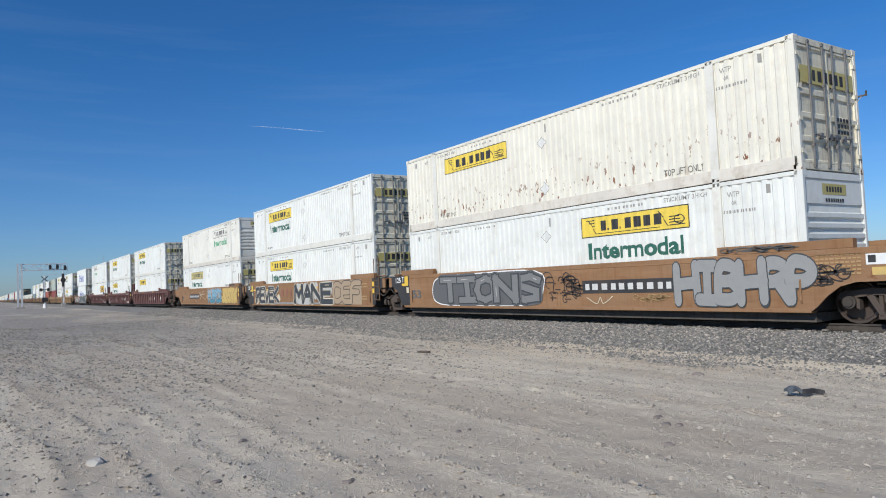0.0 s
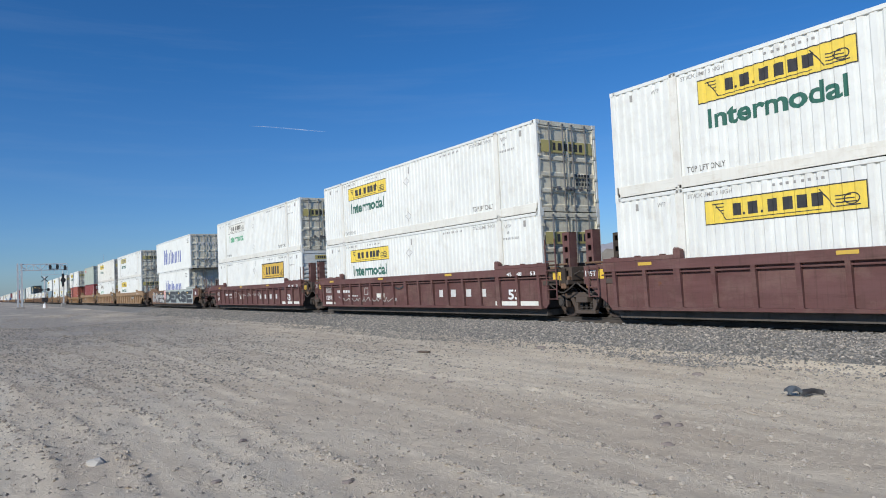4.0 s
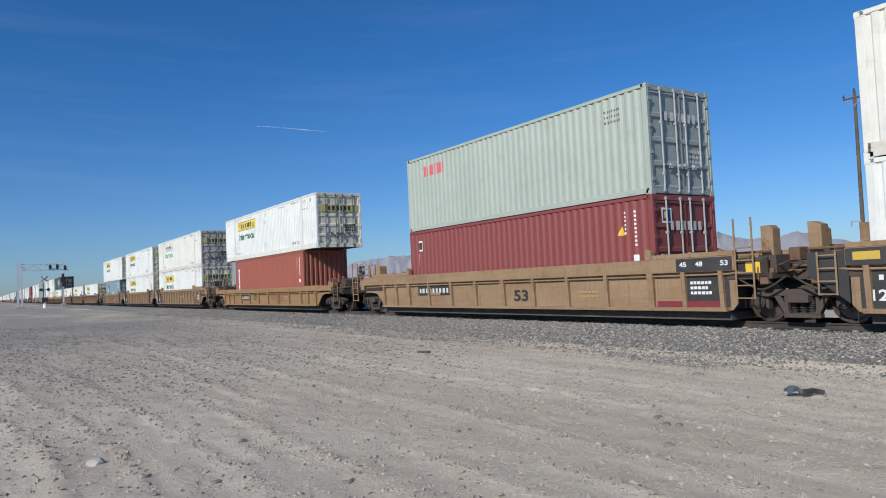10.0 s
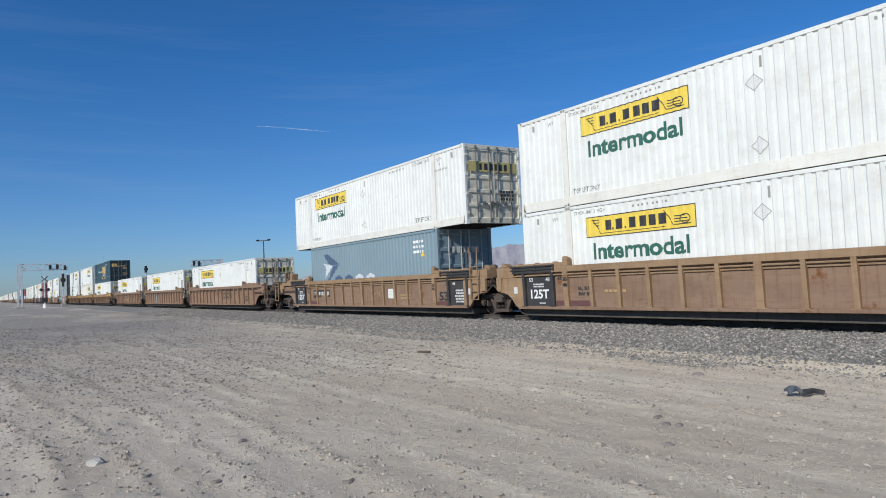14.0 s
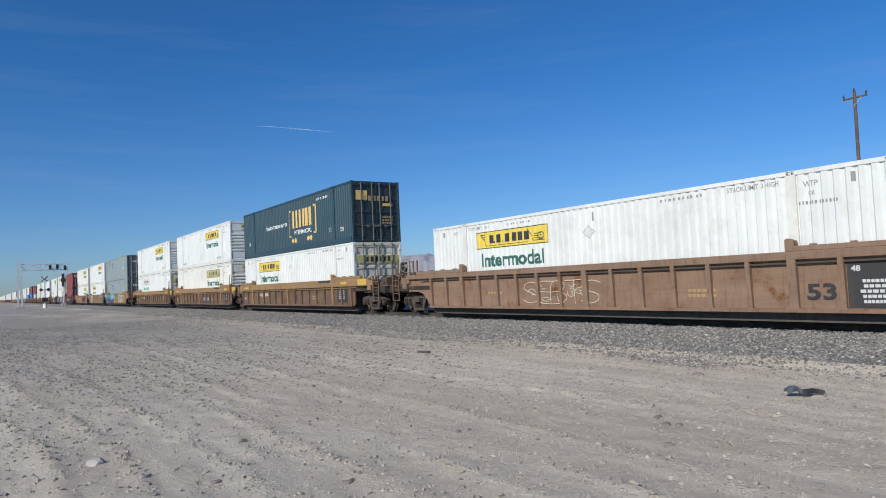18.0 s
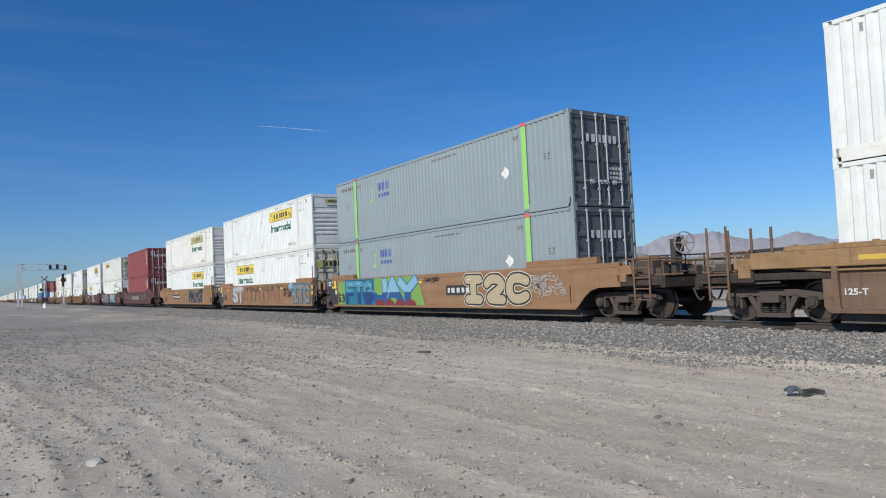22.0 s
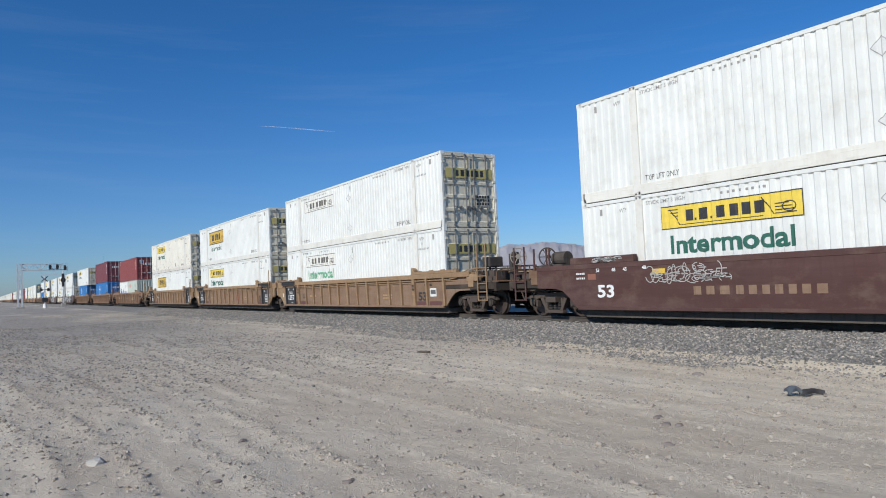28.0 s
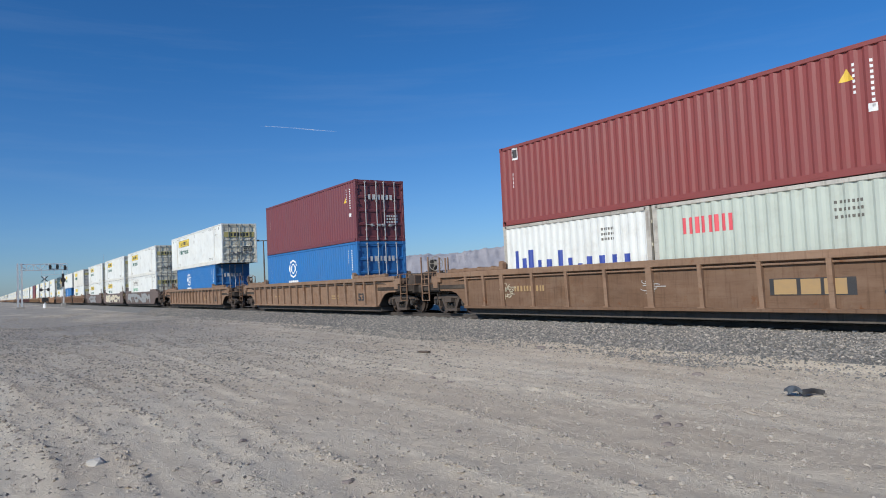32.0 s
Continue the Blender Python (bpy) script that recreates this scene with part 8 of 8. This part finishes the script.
        load(("sage", 6.058), mid + 3.07, FLOOR)
    else:
        load(lower, mid, FLOOR)
    if upper:
        load(upper, mid, FLOOR + 2.591 if lower == "pair" else JOINT)

# the rest of the train, far down the line
rnd = random.Random(8)
COLOURS = [(("ribbed", RUSTBROWN, BROWN), "rust-brown ribbed well car far down the train"), (("ribbed", MAROONCAR, MAROONCAR), "dark red-brown ribbed well car far down the train"),
           (("ribbed", BROWN, TAN), "brown ribbed well car far down the train"), (("smooth", ORANGE, ORANGE), "orange smooth-sided well car far down the train")]
FARCARS = {}
x_end = -743.1
for n in range(14):
    style, words = COLOURS[(n * 3 + n // 4) % 4]
    for k, (left, right) in enumerate((("art", "end"), ("art", "art"), ("end", "art"))):
        mid = x_end - WELL
        key = (style[1].name, left, right)
        if key not in FARCARS:
            FARCARS[key] = well_car(*style, left, right, 16, words, far=True)
            car = FARCARS[key]
        else:
            car = copy_thing(FARCARS[key], Matrix())
            for o in car.children_recursive:
                if o.name.startswith("wheelset"):
                    WHEELS[1 if o.location.x > 0 else -1].append(o)
        set_off(car, mid, 0.0)
        up = rnd.choice([FJ, FJ, FC, FJ, FC, None])
        lo = rnd.choice([FJ, FJ, FC])
        if (n, k) == (0, 0):
            up, lo = FC, FJ
        if (n, k) == (0, 1):
            up, lo = FJ, ("azure",)
        if (n, k) == (0, 2):
            up, lo = ("forest",), FJ
        if (n, k) in ((2, 1), (5, 0)):
            up, lo = ("maroon",), ("red",)
        load(lo, mid, FLOOR)
        if up:
            load(up, mid, JOINT)
        x_end -= 19.25 if k < 2 else 23.3
# ---------------------------------------------------------------- beside and behind the railway
def beam(bm, p, q, w):
    """A square bar from p to q."""
    rod(bm, p, q, w * 0.7, 4)


def lattice_arm(bm, x, y0, y1, z0, z1, w, bays):
    for dx in (-w, w):
        for z in (z0, z1):
            beam(bm, (x + dx, y0, z), (x + dx, y1, z), 0.14)
        for i in range(bays):
            a, b = y0 + (y1 - y0) * i / bays, y0 + (y1 - y0) * (i + 1) / bays
            beam(bm, (x + dx, a, z0 if i % 2 else z1), (x + dx, b, z1 if i % 2 else z0), 0.09)
            beam(bm, (x + dx, b, z0), (x + dx, b, z1), 0.05)


def signal_head(parent, x, y, z, n=2, r=0.25):
    """A dark target with hooded lamps, facing down the line."""
    def target(bm):
        rod(bm, (x, y, z), (x + 0.06, y, z), r * 1.05, 14)
        box(bm, x - 0.3, x, y - 0.2, y + 0.2, z - 0.3 * n * r / 0.32, z + 0.3 * n * r / 0.32)
    h = part("signal_head", mesh(("signal_head", x, y, z), target, INKSTEEL), parent)
    for i in range(n):
        dz = (i - (n - 1) / 2) * 0.42

        def hood(bm, dz=dz):
            rod(bm, (x + 0.06, y, z + dz), (x + 0.32, y, z + dz), 0.13, 10)
        part("hood", mesh(("hood", x, y, z, i), hood, INKSTEEL), h)


INKSTEEL = paint("black_signal_paint", (0.025, 0.025, 0.028), 0.6, dirt=0.2, streaks=0.2)
ALU = paint("aluminium_paint", (0.68, 0.69, 0.69), 0.45, dirt=0.15, streaks=0.2, metal=0.3)
TIMBER = paint("weathered_pole_timber", (0.12, 0.09, 0.07), 0.9, dirt=0.5, streaks=0.6, grime=(0.1, 0.07, 0.05))
RUBBER = paint("grey_rubber", (0.10, 0.115, 0.13), 0.75, dirt=0.3, streaks=0.1, grime=(0.3, 0.26, 0.22))
SHEETBLACK = paint("black_rubber", (0.025, 0.024, 0.025), 0.6, dirt=0.25, streaks=0.1, grime=(0.2, 0.17, 0.14))


def cantilever(x, y, reach, z, heads, label):
    ob = thing("signal_cantilever", label, "railway signal")
    for dx in (-0.45, 0.45):
        def leg(bm, dx=dx):
            for dy in (-0.32, 0.32):
                beam(bm, (x + dx, y + dy, GROUND), (x + dx, y + dy, z + 1.35), 0.27)
            for i in range(7):
                za, zb = GROUND + 0.5 + i * (z - 0.2) / 7, GROUND + 0.5 + (i + 1) * (z - 0.2) / 7
                beam(bm, (x + dx, y - 0.32, za if i % 2 else zb), (x + dx, y + 0.32, zb if i % 2 else za), 0.06)
        part("mast", mesh(("mast", x, y, dx), leg, ALU), ob)
    part("arm", mesh(("arm", x, y), lambda bm: lattice_arm(bm, x, y, y + reach, z, z + 1.15, 0.4, 7), ALU), ob)

    def foot(bm):
        box(bm, x - 0.9, x + 0.9, y - 0.7, y + 0.7, GROUND - 0.3, GROUND + 0.35)
    part("footing", mesh(("footing", x, y), foot, TIESTONE, bevel=0.03), ob)

    def walkway(bm):
        ya, yb = sorted((y + 0.45 * reach, y + reach))
        for k in (0.0, 0.5, 1.0):
            beam(bm, (x + 0.5, ya + k * (yb - ya), z), (x + 0.5, ya + k * (yb - ya), z - 0.9), 0.05)
        beam(bm, (x + 0.5, ya, z - 0.9), (x + 0.5, yb, z - 0.9), 0.05)
    part("railing", mesh(("railing", x, y), walkway, ALU), ob)
    for dy, dz in heads:
        signal_head(ob, x + 0.6, y + dy, z + dz)
    return ob


cantilever(-152.5, 5.3, 7.9, 6.75, [(5.0, 0.55), (6.2, 0.55), (7.5, 0.35)], "aluminium lattice cantilever with black signal heads over the track")
cantilever(-142.0, 39.6, -5.6, 6.4, [(-5.2, 0.55), (-4.2, 0.5)], "distant lattice signal cantilever behind the train")


def crossing_signal(x, y):
    ob = thing("crossing_signal", "white crossing post with crossed boards and dark lamps", "crossing signal")
    part("post", mesh("crossing_post", lambda bm: rod(bm, (x, y, GROUND), (x, y, 5.6), 0.13, 10), ALU), ob)
    part("base", mesh("crossing_base", lambda bm: (rod(bm, (x, y, GROUND - 0.1), (x, y, 0.35), 0.42, 12, 0.25)), CHALK), ob)
    for s in (-1, 1):
        def board(bm, s=s):
            d = Vector((0, 0.56, s * 0.5))
            n = Vector((0, -s * 0.62, 0.72)).normalized() * 0.075
            for xx in (x + 0.1, x + 0.13):
                pass
            p = [Vector((0, y, 5.05)) + a * d + b * n for a, b in ((-1, -1), (1, -1), (1, 1), (-1, 1))]
            f = [bm.verts.new((x + 0.1 + 0.02 * s, q.y, q.z)) for q in p]
            g = [bm.verts.new((x + 0.12 + 0.02 * s, q.y, q.z)) for q in p]
            bm.faces.new(f)
            bm.faces.new(g[::-1])
            for i in range(4):
                bm.faces.new((f[i], f[(i + 1) % 4], g[(i + 1) % 4], g[i]))
        part("crossed_board", mesh(("crossed_board", s), board, INKSTEEL), ob)
    part("lamp_bar", mesh("lamp_bar", lambda bm: rod(bm, (x + 0.1, y - 0.7, 3.0), (x + 0.1, y + 0.7, 3.0), 0.05, 6), INKSTEEL), ob)
    for dy in (-0.6, 0.6):
        part("lamp", mesh(("lamp", dy), lambda bm: (rod(bm, (x + 0.1, y + dy, 3.0), (x + 0.16, y + dy, 3.0), 0.3, 16), rod(bm, (x + 0.16, y + dy, 3.0), (x + 0.42, y + dy, 3.0), 0.17, 10)), INKSTEEL), ob)
    part("gate_box", mesh("gate_box", lambda bm: box(bm, x - 0.3, x + 0.35, y - 0.5, y + 0.5, 0.7, 1.5), INKSTEEL, bevel=0.05), ob)
    return ob


crossing_signal(-152.6, 9.35)

post_signal = thing("signal_mast", "grey post with black signal heads beside the track", "railway signal")
part("post", mesh("signal_post", lambda bm: rod(bm, (-144.5, 11.8, GROUND), (-144.5, 11.8, 6.3), 0.08, 10), ALU), post_signal)
part("base", mesh("signal_base", lambda bm: box(bm, -144.9, -144.1, 11.4, 12.2, GROUND - 0.1, 0.35), TIESTONE, bevel=0.04), post_signal)
part("ladder", mesh("signal_ladder", lambda bm: [beam(bm, (-144.8, 11.6 + 0.4 * k, GROUND), (-144.8, 11.6 + 0.4 * k, 5.0), 0.04) for k in (0, 1)], ALU), post_signal)
signal_head(post_signal, -144.3, 11.8, 4.55, 3, 0.42)

back_signal = thing("signal_mast", "grey post with a black signal head behind the train", "railway signal")
part("post", mesh("back_post", lambda bm: rod(bm, (-133.3, 24, GROUND), (-133.3, 24, 6.6), 0.08, 10), ALU), back_signal)
part("platform", mesh("back_platform", lambda bm: (box(bm, -133.9, -132.7, 24, 26.2, 3.8, 3.9), beam(bm, (-133.3, 26.1, 3.9), (-133.3, 26.1, 5.0), 0.05), beam(bm, (-133.3, 24, 5.0), (-133.3, 26.1, 5.0), 0.05)), ALU), back_signal)
signal_head(back_signal, -133.1, 24, 5.75, 2, 0.32)


def thin_mast(x, y, h, label):
    ob = thing("radio_mast", label, "mast")
    part("pole", mesh(("thin_mast", x), lambda bm: rod(bm, (x, y, GROUND), (x, y, h), 0.16, 6, 0.05), ALU), ob)
    part("footing", mesh(("mast_foot", x), lambda bm: box(bm, x - 0.5, x + 0.5, y - 0.5, y + 0.5, GROUND - 0.1, GROUND + 0.3), TIESTONE), ob)


thin_mast(-466.4, 60, 26.5, "slender grey radio mast far down the line")
thin_mast(-376.7, 60, 21.0, "slender grey radio mast behind the train")

light_pole = thing("floodlight_pole", "dark pole with a short lamp bar behind the train", "lamp post")
part("pole", mesh("light_pole", lambda bm: rod(bm, (-131.0, 45, GROUND), (-131.0, 45, 10.7), 0.17, 10, 0.11), TIMBER), light_pole)
part("lamp_bar", mesh("light_bar", lambda bm: rod(bm, (-132.0, 44.1, 10.6), (-130.0, 45.9, 10.6), 0.08, 6), INKSTEEL), light_pole)
for dx, dy in ((-0.9, -0.8), (0.9, 0.8)):
    part("lamp", mesh(("floodlight", dx), lambda bm: box(bm, -131.0 + dx - 0.3, -131.0 + dx + 0.3, 45 + dy - 0.25, 45 + dy + 0.25, 10.62, 10.85), INKSTEEL, bevel=0.04), light_pole)

PX, PY = -19.75, 42.0
pole = thing("utility_pole", "weathered brown timber utility pole with one crossarm", "utility pole")
part("pole", mesh("pole", lambda bm: rod(bm, (PX - 0.05, PY, GROUND), (PX + 0.03, PY, 11.1), 0.125, 12, 0.085), TIMBER), pole)
part("crossarm", mesh("crossarm", lambda bm: box(bm, PX - 0.62, PX + 0.70, PY - 0.05, PY + 0.05, 10.7, 10.79), TIMBER, bevel=0.01), pole)
for dx, dz in ((-0.58, 10.8), (0.02, 11.08), (0.66, 10.8)):
    part("insulator", mesh(("insulator", dx), lambda bm: (rod(bm, (PX + dx, PY, dz), (PX + dx, PY, dz + 0.12), 0.05, 8), rod(bm, (PX + dx, PY, dz + 0.1), (PX + dx, PY, dz + 0.22), 0.06, 8, 0.03)), INKSTEEL), pole)
for s in (-1, 1):
    part("brace", mesh(("brace", s), lambda bm: beam(bm, (PX + s * 0.45, PY - 0.08, 10.68), (PX, PY - 0.1, 10.25), 0.04), BRIGHT), pole)
part("bracket", mesh("bracket", lambda bm: (beam(bm, (PX, PY - 0.1, 3.6), (PX - 0.6, PY - 0.1, 3.6), 0.05), beam(bm, (PX - 0.6, PY - 0.1, 3.6), (PX - 0.6, PY - 0.1, 3.3), 0.05)), BRIGHT), pole)


# ---------------------------------------------------------------- litter on the dirt
def dz(x, y):
    return float(dirt_height(np.array([x]), np.array([y]))[0])


flap = thing("rubber_scrap", "torn grey and black rubber scrap lying on the dirt", "rubber scrap", at=pose(-5.05, 8.85, dz(-5.05, 8.85), 0, 0, 50) @ Matrix.Diagonal((0.66, 0.7, 1.1, 1)))


def bent(bm, x0, x1, w0, w1, rise, thick, n=8):
    rows = []
    for i in range(n + 1):
        f = i / n
        x = x0 + (x1 - x0) * f
        w = w0 + (w1 - w0) * f + 0.03 * math.sin(7 * f)
        z = rise * math.sin(math.pi * (0.15 + 0.85 * f)) + 0.01
        rows.append([bm.verts.new((x, y, z + dzz)) for y, dzz in ((-w, 0), (-w * 0.4, 0.03), (w * 0.5, 0.02), (w, 0), (w, thick), (w * 0.5, 0.02 + thick), (-w * 0.4, 0.03 + thick), (-w, thick))])
    for a, b in zip(rows, rows[1:]):
        for i in range(8):
            bm.faces.new((a[i], b[i], b[(i + 1) % 8], a[(i + 1) % 8]))
    bm.faces.new(rows[0][::-1])
    bm.faces.new(rows[-1])


part("flap", mesh("flap", lambda bm: bent(bm, -0.32, 0.0, 0.13, 0.07, 0.07, 0.03), RUBBER), flap)
part("torn_strip", mesh("torn_strip", lambda bm: bent(bm, -0.05, 0.40, 0.08, 0.02, 0.03, 0.03), SHEETBLACK), flap)

plank = thing("wood_scrap", "short dark weathered board lying on the dirt", "scrap board", at=pose(-14.25, 8.75, dz(-14.25, 8.75), 0, 0, 25))
part("board", mesh("board", lambda bm: box(bm, -0.15, 0.15, -0.06, 0.06, 0.0, 0.04), TIMBER, bevel=0.012), plank)


def rock(x, y, r, seed, label, mat):
    rd = random.Random(seed)
    bm = bmesh.new()
    bmesh.ops.create_icosphere(bm, subdivisions=2, radius=1.0)
    for v in bm.verts:
        k = 0.8 + 0.4 * noise.noise(v.co * 1.6 + Vector((seed, 0, 0)))
        v.co = Vector((v.co.x * r * 1.3 * k, v.co.y * r * k, max(-0.25, v.co.z) * r * 0.6 * k))
    me = bpy.data.meshes.new("rock")
    bm.to_mesh(me)
    bm.free()
    me.materials.append(mat)
    ob = new("rock", me)
    ob.matrix_basis = pose(x, y, dz(x, y) + 0.03 * r, 0, 0, rd.uniform(0, 180))
    return tagged(ob, label, "rock", "rocks on the dirt")


PALEROCK = stone_material("pale_rock", (0.46, 0.42, 0.37), (0.5, 0.46, 0.41), (0.52, 0.49, 0.44))
DARKROCK = stone_material("dark_rock", (0.16, 0.13, 0.12), (0.2, 0.17, 0.15), (0.24, 0.2, 0.18))
rock(-7.95, 0.9, 0.11, 3, "pale flat stone pressed into the dirt", PALEROCK)
for i, (x, y, r) in enumerate(((-5.5, 6.55, 0.07), (-5.2, 6.3, 0.07), (-5.05, 6.35, 0.06), (-4.6, 5.6, 0.06), (-7.2, 9.6, 0.10), (-10.5, 6.6, 0.07), (-9.8, 6.5, 0.06), (-6.4, 1.7, 0.05), (-5.6, 2.6, 0.05), (-7.9, 2.4, 0.05), (-6.5, 4.4, 0.045), (-12.5, 10.9, 0.13))):
    rock(x, y, r, 10 + i, "small dark brown stone on the dirt", DARKROCK)


# ---------------------------------------------------------------- distance
def hill_material(name, a, c):
    m, nt, b = shader(name, 0.95)
    v = coords(nt, False)
    nt.links.new(mixed(nt, band(nt, cloud(nt, v, 0.004, 8, 0.7), 0.35, 0.65), a, c), b.inputs["Base Color"])
    relief(nt, b, cloud(nt, v, 0.01, 8, 0.7), 0.6, 30.0)
    return m


# mountain rock, its tone paled so that distance haze sits in the colour
HAZEROCK = hill_material("haze_tinted_mountain_rock", (0.40, 0.38, 0.395), (0.46, 0.435, 0.44))
NEARHILL = hill_material("foothill_scrub", (0.30, 0.26, 0.20), (0.40, 0.345, 0.27))


def range_of_hills(name, dist, depth, az0, az1, peaks, floor, rough, seed, mat, label):
    """A ridge of gully-cut hills seen from afar: bumps at given bearings over a low floor, broken by noise."""
    n, m = 420, 26
    az = np.linspace(az0, az1, n)
    r = np.linspace(0, 1, m)
    A, Rr = np.meshgrid(az, r, indexing="ij")
    crest = np.full(n, floor)
    for c, el, w in peaks:
        crest = crest + (el - 0.0) * np.exp(-((az - c) / w) ** 2)
    crest = crest + rough * (fuzz(az * 1.1 + seed, az * 0, 0) - 0.5) + 0.6 * rough * (fuzz(az * 3.1 + seed, az * 0 + 3, 1) - 0.5) + 0.3 * rough * (fuzz(az * 8.0 + seed, az * 0 + 7, 2) - 0.5)
    fade = np.clip((az - az0) / 6, 0, 1) * np.clip((az1 - az) / 6, 0, 1)
    top = np.tan(np.radians(crest)) * dist * fade
    prof = np.sin(np.clip(Rr * 1.25, 0, 1) * math.pi / 2) ** 1.5
    D2 = dist - depth + Rr * depth
    gully = 1 - 0.22 * np.abs(fuzz(A * 2.2 + seed, Rr * 4, 1) - 0.5) * 2 * (1 - Rr)
    Z = GROUND - 2 + (top[:, None] + 3) * prof * gully
    X, Y = D2 * np.sin(np.radians(A)), D2 * np.cos(np.radians(A))
    co = np.stack([X, Y, Z], -1).reshape(-1, 3)
    i = np.arange(n * m).reshape(n, m)
    q = np.stack([i[:-1, :-1], i[:-1, 1:], i[1:, 1:], i[1:, :-1]], -1).reshape(-1, 4)
    return tagged(new(name, fast_mesh(name, co, q[:, ::-1], mat, True)), label, "mountains", kind="structure")


range_of_hills("backdrop_mountains", 4300, 1500, -72, -8, [(-60, 1.2, 6), (-52, 1.2, 4), (-46.9, 1.4, 3.6), (-42.4, 1.0, 2.0), (-38.4, 1.6, 2.1), (-34.9, 1.65, 2.2), (-31.8, 0.75, 1.5), (-29.6, 0.95, 1.3), (-27.8, 0.65, 2.2), (-20, 0.4, 6)], 0.9, 0.12, 5, HAZEROCK, "hazy purple-brown desert mountains far behind the railway")
range_of_hills("backdrop_foothill", 1500, 700, -70, -10, [(-42.6, 1.25, 2.8), (-36, 0.3, 4), (-31, 0.4, 4)], 0.55, 0.16, 9, NEARHILL, "low tan scrub-covered foothills behind the railway")

house = thing("far_building", "long low white building at the foot of the mountains", "building")
HX, HY = 1280 * math.sin(radians(-34.4)), 1280 * math.cos(radians(-34.4))
house.matrix_basis = pose(HX, HY, 14, 0, 0, 34)
part("wall", mesh("far_wall", lambda bm: (box(bm, -18, 6, -6, 6, 0, 7), box(bm, 6, 24, -5, 5, 2, 11)), CHALK), house)
part("roof", mesh("far_roof", lambda bm: (box(bm, -18.5, 6.2, -6.5, 6.5, 7, 7.6), box(bm, 6, 24.5, -5.5, 5.5, 11, 11.6)), TIESTONE), house)
part("plinth", mesh("far_plinth", lambda bm: box(bm, -19, 25, -7, 7, -16, 0.0), TIESTONE), house)


def scrub(name, n, az0, az1, d0, d1, seed, size):
    """Desert bushes: each a clump of many small leaf tufts."""
    r = np.random.RandomState(seed)
    a = np.radians(az0 + (az1 - az0) * r.rand(n))
    d = d0 + (d1 - d0) * r.rand(n) ** 1.5
    h = size * (0.5 + r.rand(n))
    k = 22
    off = r.randn(n, k, 3) * np.array([0.55, 0.55, 0.33])
    off[..., 2] = np.abs(off[..., 2]) + 0.1
    c = np.stack([d * np.sin(a), d * np.cos(a), np.full(n, GROUND)], -1)[:, None, :] + off * h[:, None, None]
    s = (0.12 + 0.16 * r.rand(n, k)) * h[:, None]
    return tagged(new(name, stones(name, c.reshape(-1, 3), s.reshape(-1), SCRUB, seed, 0.8, True)), "dark olive desert scrub bushes", "scrub", kind="stuff")


SCRUB = stone_material("scrub_leaves", (0.055, 0.06, 0.032), (0.10, 0.10, 0.055), (0.14, 0.13, 0.08))
scrub("scrub_bushes", 320, -66, -14, 130, 700, 51, 2.0)
scrub("scrub_bushes", 160, -66, -14, 60, 160, 52, 0.9)

# a short contrail, adrift high up
vap, vnt, vb = shader("contrail_vapour", 1.0)
vb.inputs["Base Color"].default_value = (0.9, 0.92, 0.95, 1)
vv = coords(vnt, False)
vnt.links.new(band(vnt, cloud(vnt, stretch(vnt, vv, 0.02, 0.2, 0.2), 1.0, 5), 0.35, 0.75, 0.0, 0.6), vb.inputs["Alpha"])
trail = thing("contrail", "short thin white contrail high in the blue sky", "contrail")


def streak(bm):
    n = 24
    a = [[], []]
    for i in range(n + 1):
        f = i / n
        w = 3.6 * math.sin(math.pi * min(0.96, 0.04 + 0.96 * f)) ** 0.7 * (0.4 + 0.6 * f) + 0.3
        for k, s in ((0, -1), (1, 1)):
            a[k].append(bm.verts.new(((f - 0.5) * 440, 0, s * w + 2.0 * math.sin(5 * f))))
    for i in range(n):
        bm.faces.new((a[0][i], a[0][i + 1], a[1][i + 1], a[1][i]))


part("vapour", mesh("vapour", streak, vap), trail)


def sky_point(az, el, dist):
    a, e = radians(az), radians(el)
    return Vector((dist * math.cos(e) * math.sin(a), dist * math.cos(e) * math.cos(a), dist * math.sin(e)))


def trail_pose(shift):
    p, q = sky_point(-71.36 + shift, 12.92, 4200), sky_point(-66.43 + shift, 12.58, 4200)
    mid = (p + q) / 2
    out = mid.normalized()
    along = (q - p).normalized()
    up = along.cross(out).normalized()
    if up.z < 0:
        up = -up
    return Matrix.Translation(mid) @ Matrix((along, along.cross(up) * -1, up)).transposed().to_4x4()


DRIFTERS = [(trail, [(0, trail_pose(0.0)), (32, trail_pose(0.95))])]
# ---------------------------------------------------------------- what moves
def motions():
    marks = [0, 4, 8, 12, 16, 20, 24, 28, 32]
    for ob, x, z in MOVERS:
        walk(ob, [(t, pose(x + SHIFT(t), CENTRE, z)) for t in marks])
    for e in (-1, 1):
        first = WHEELS[e][0]
        walk(first, [(i / 30, pose(e * AXLE, 0, WHEEL_R, 0, math.degrees(SHIFT(i / 30) / WHEEL_R), 0)) for i in range(961)])
        act, slot = first.animation_data.action, first.animation_data.action_slot
        for w in WHEELS[e][1:]:
            w.rotation_mode = "QUATERNION"
            w.animation_data_create().action = act
            w.animation_data.action_slot = slot
    for ob, rows in DRIFTERS:
        walk(ob, rows)


motions()
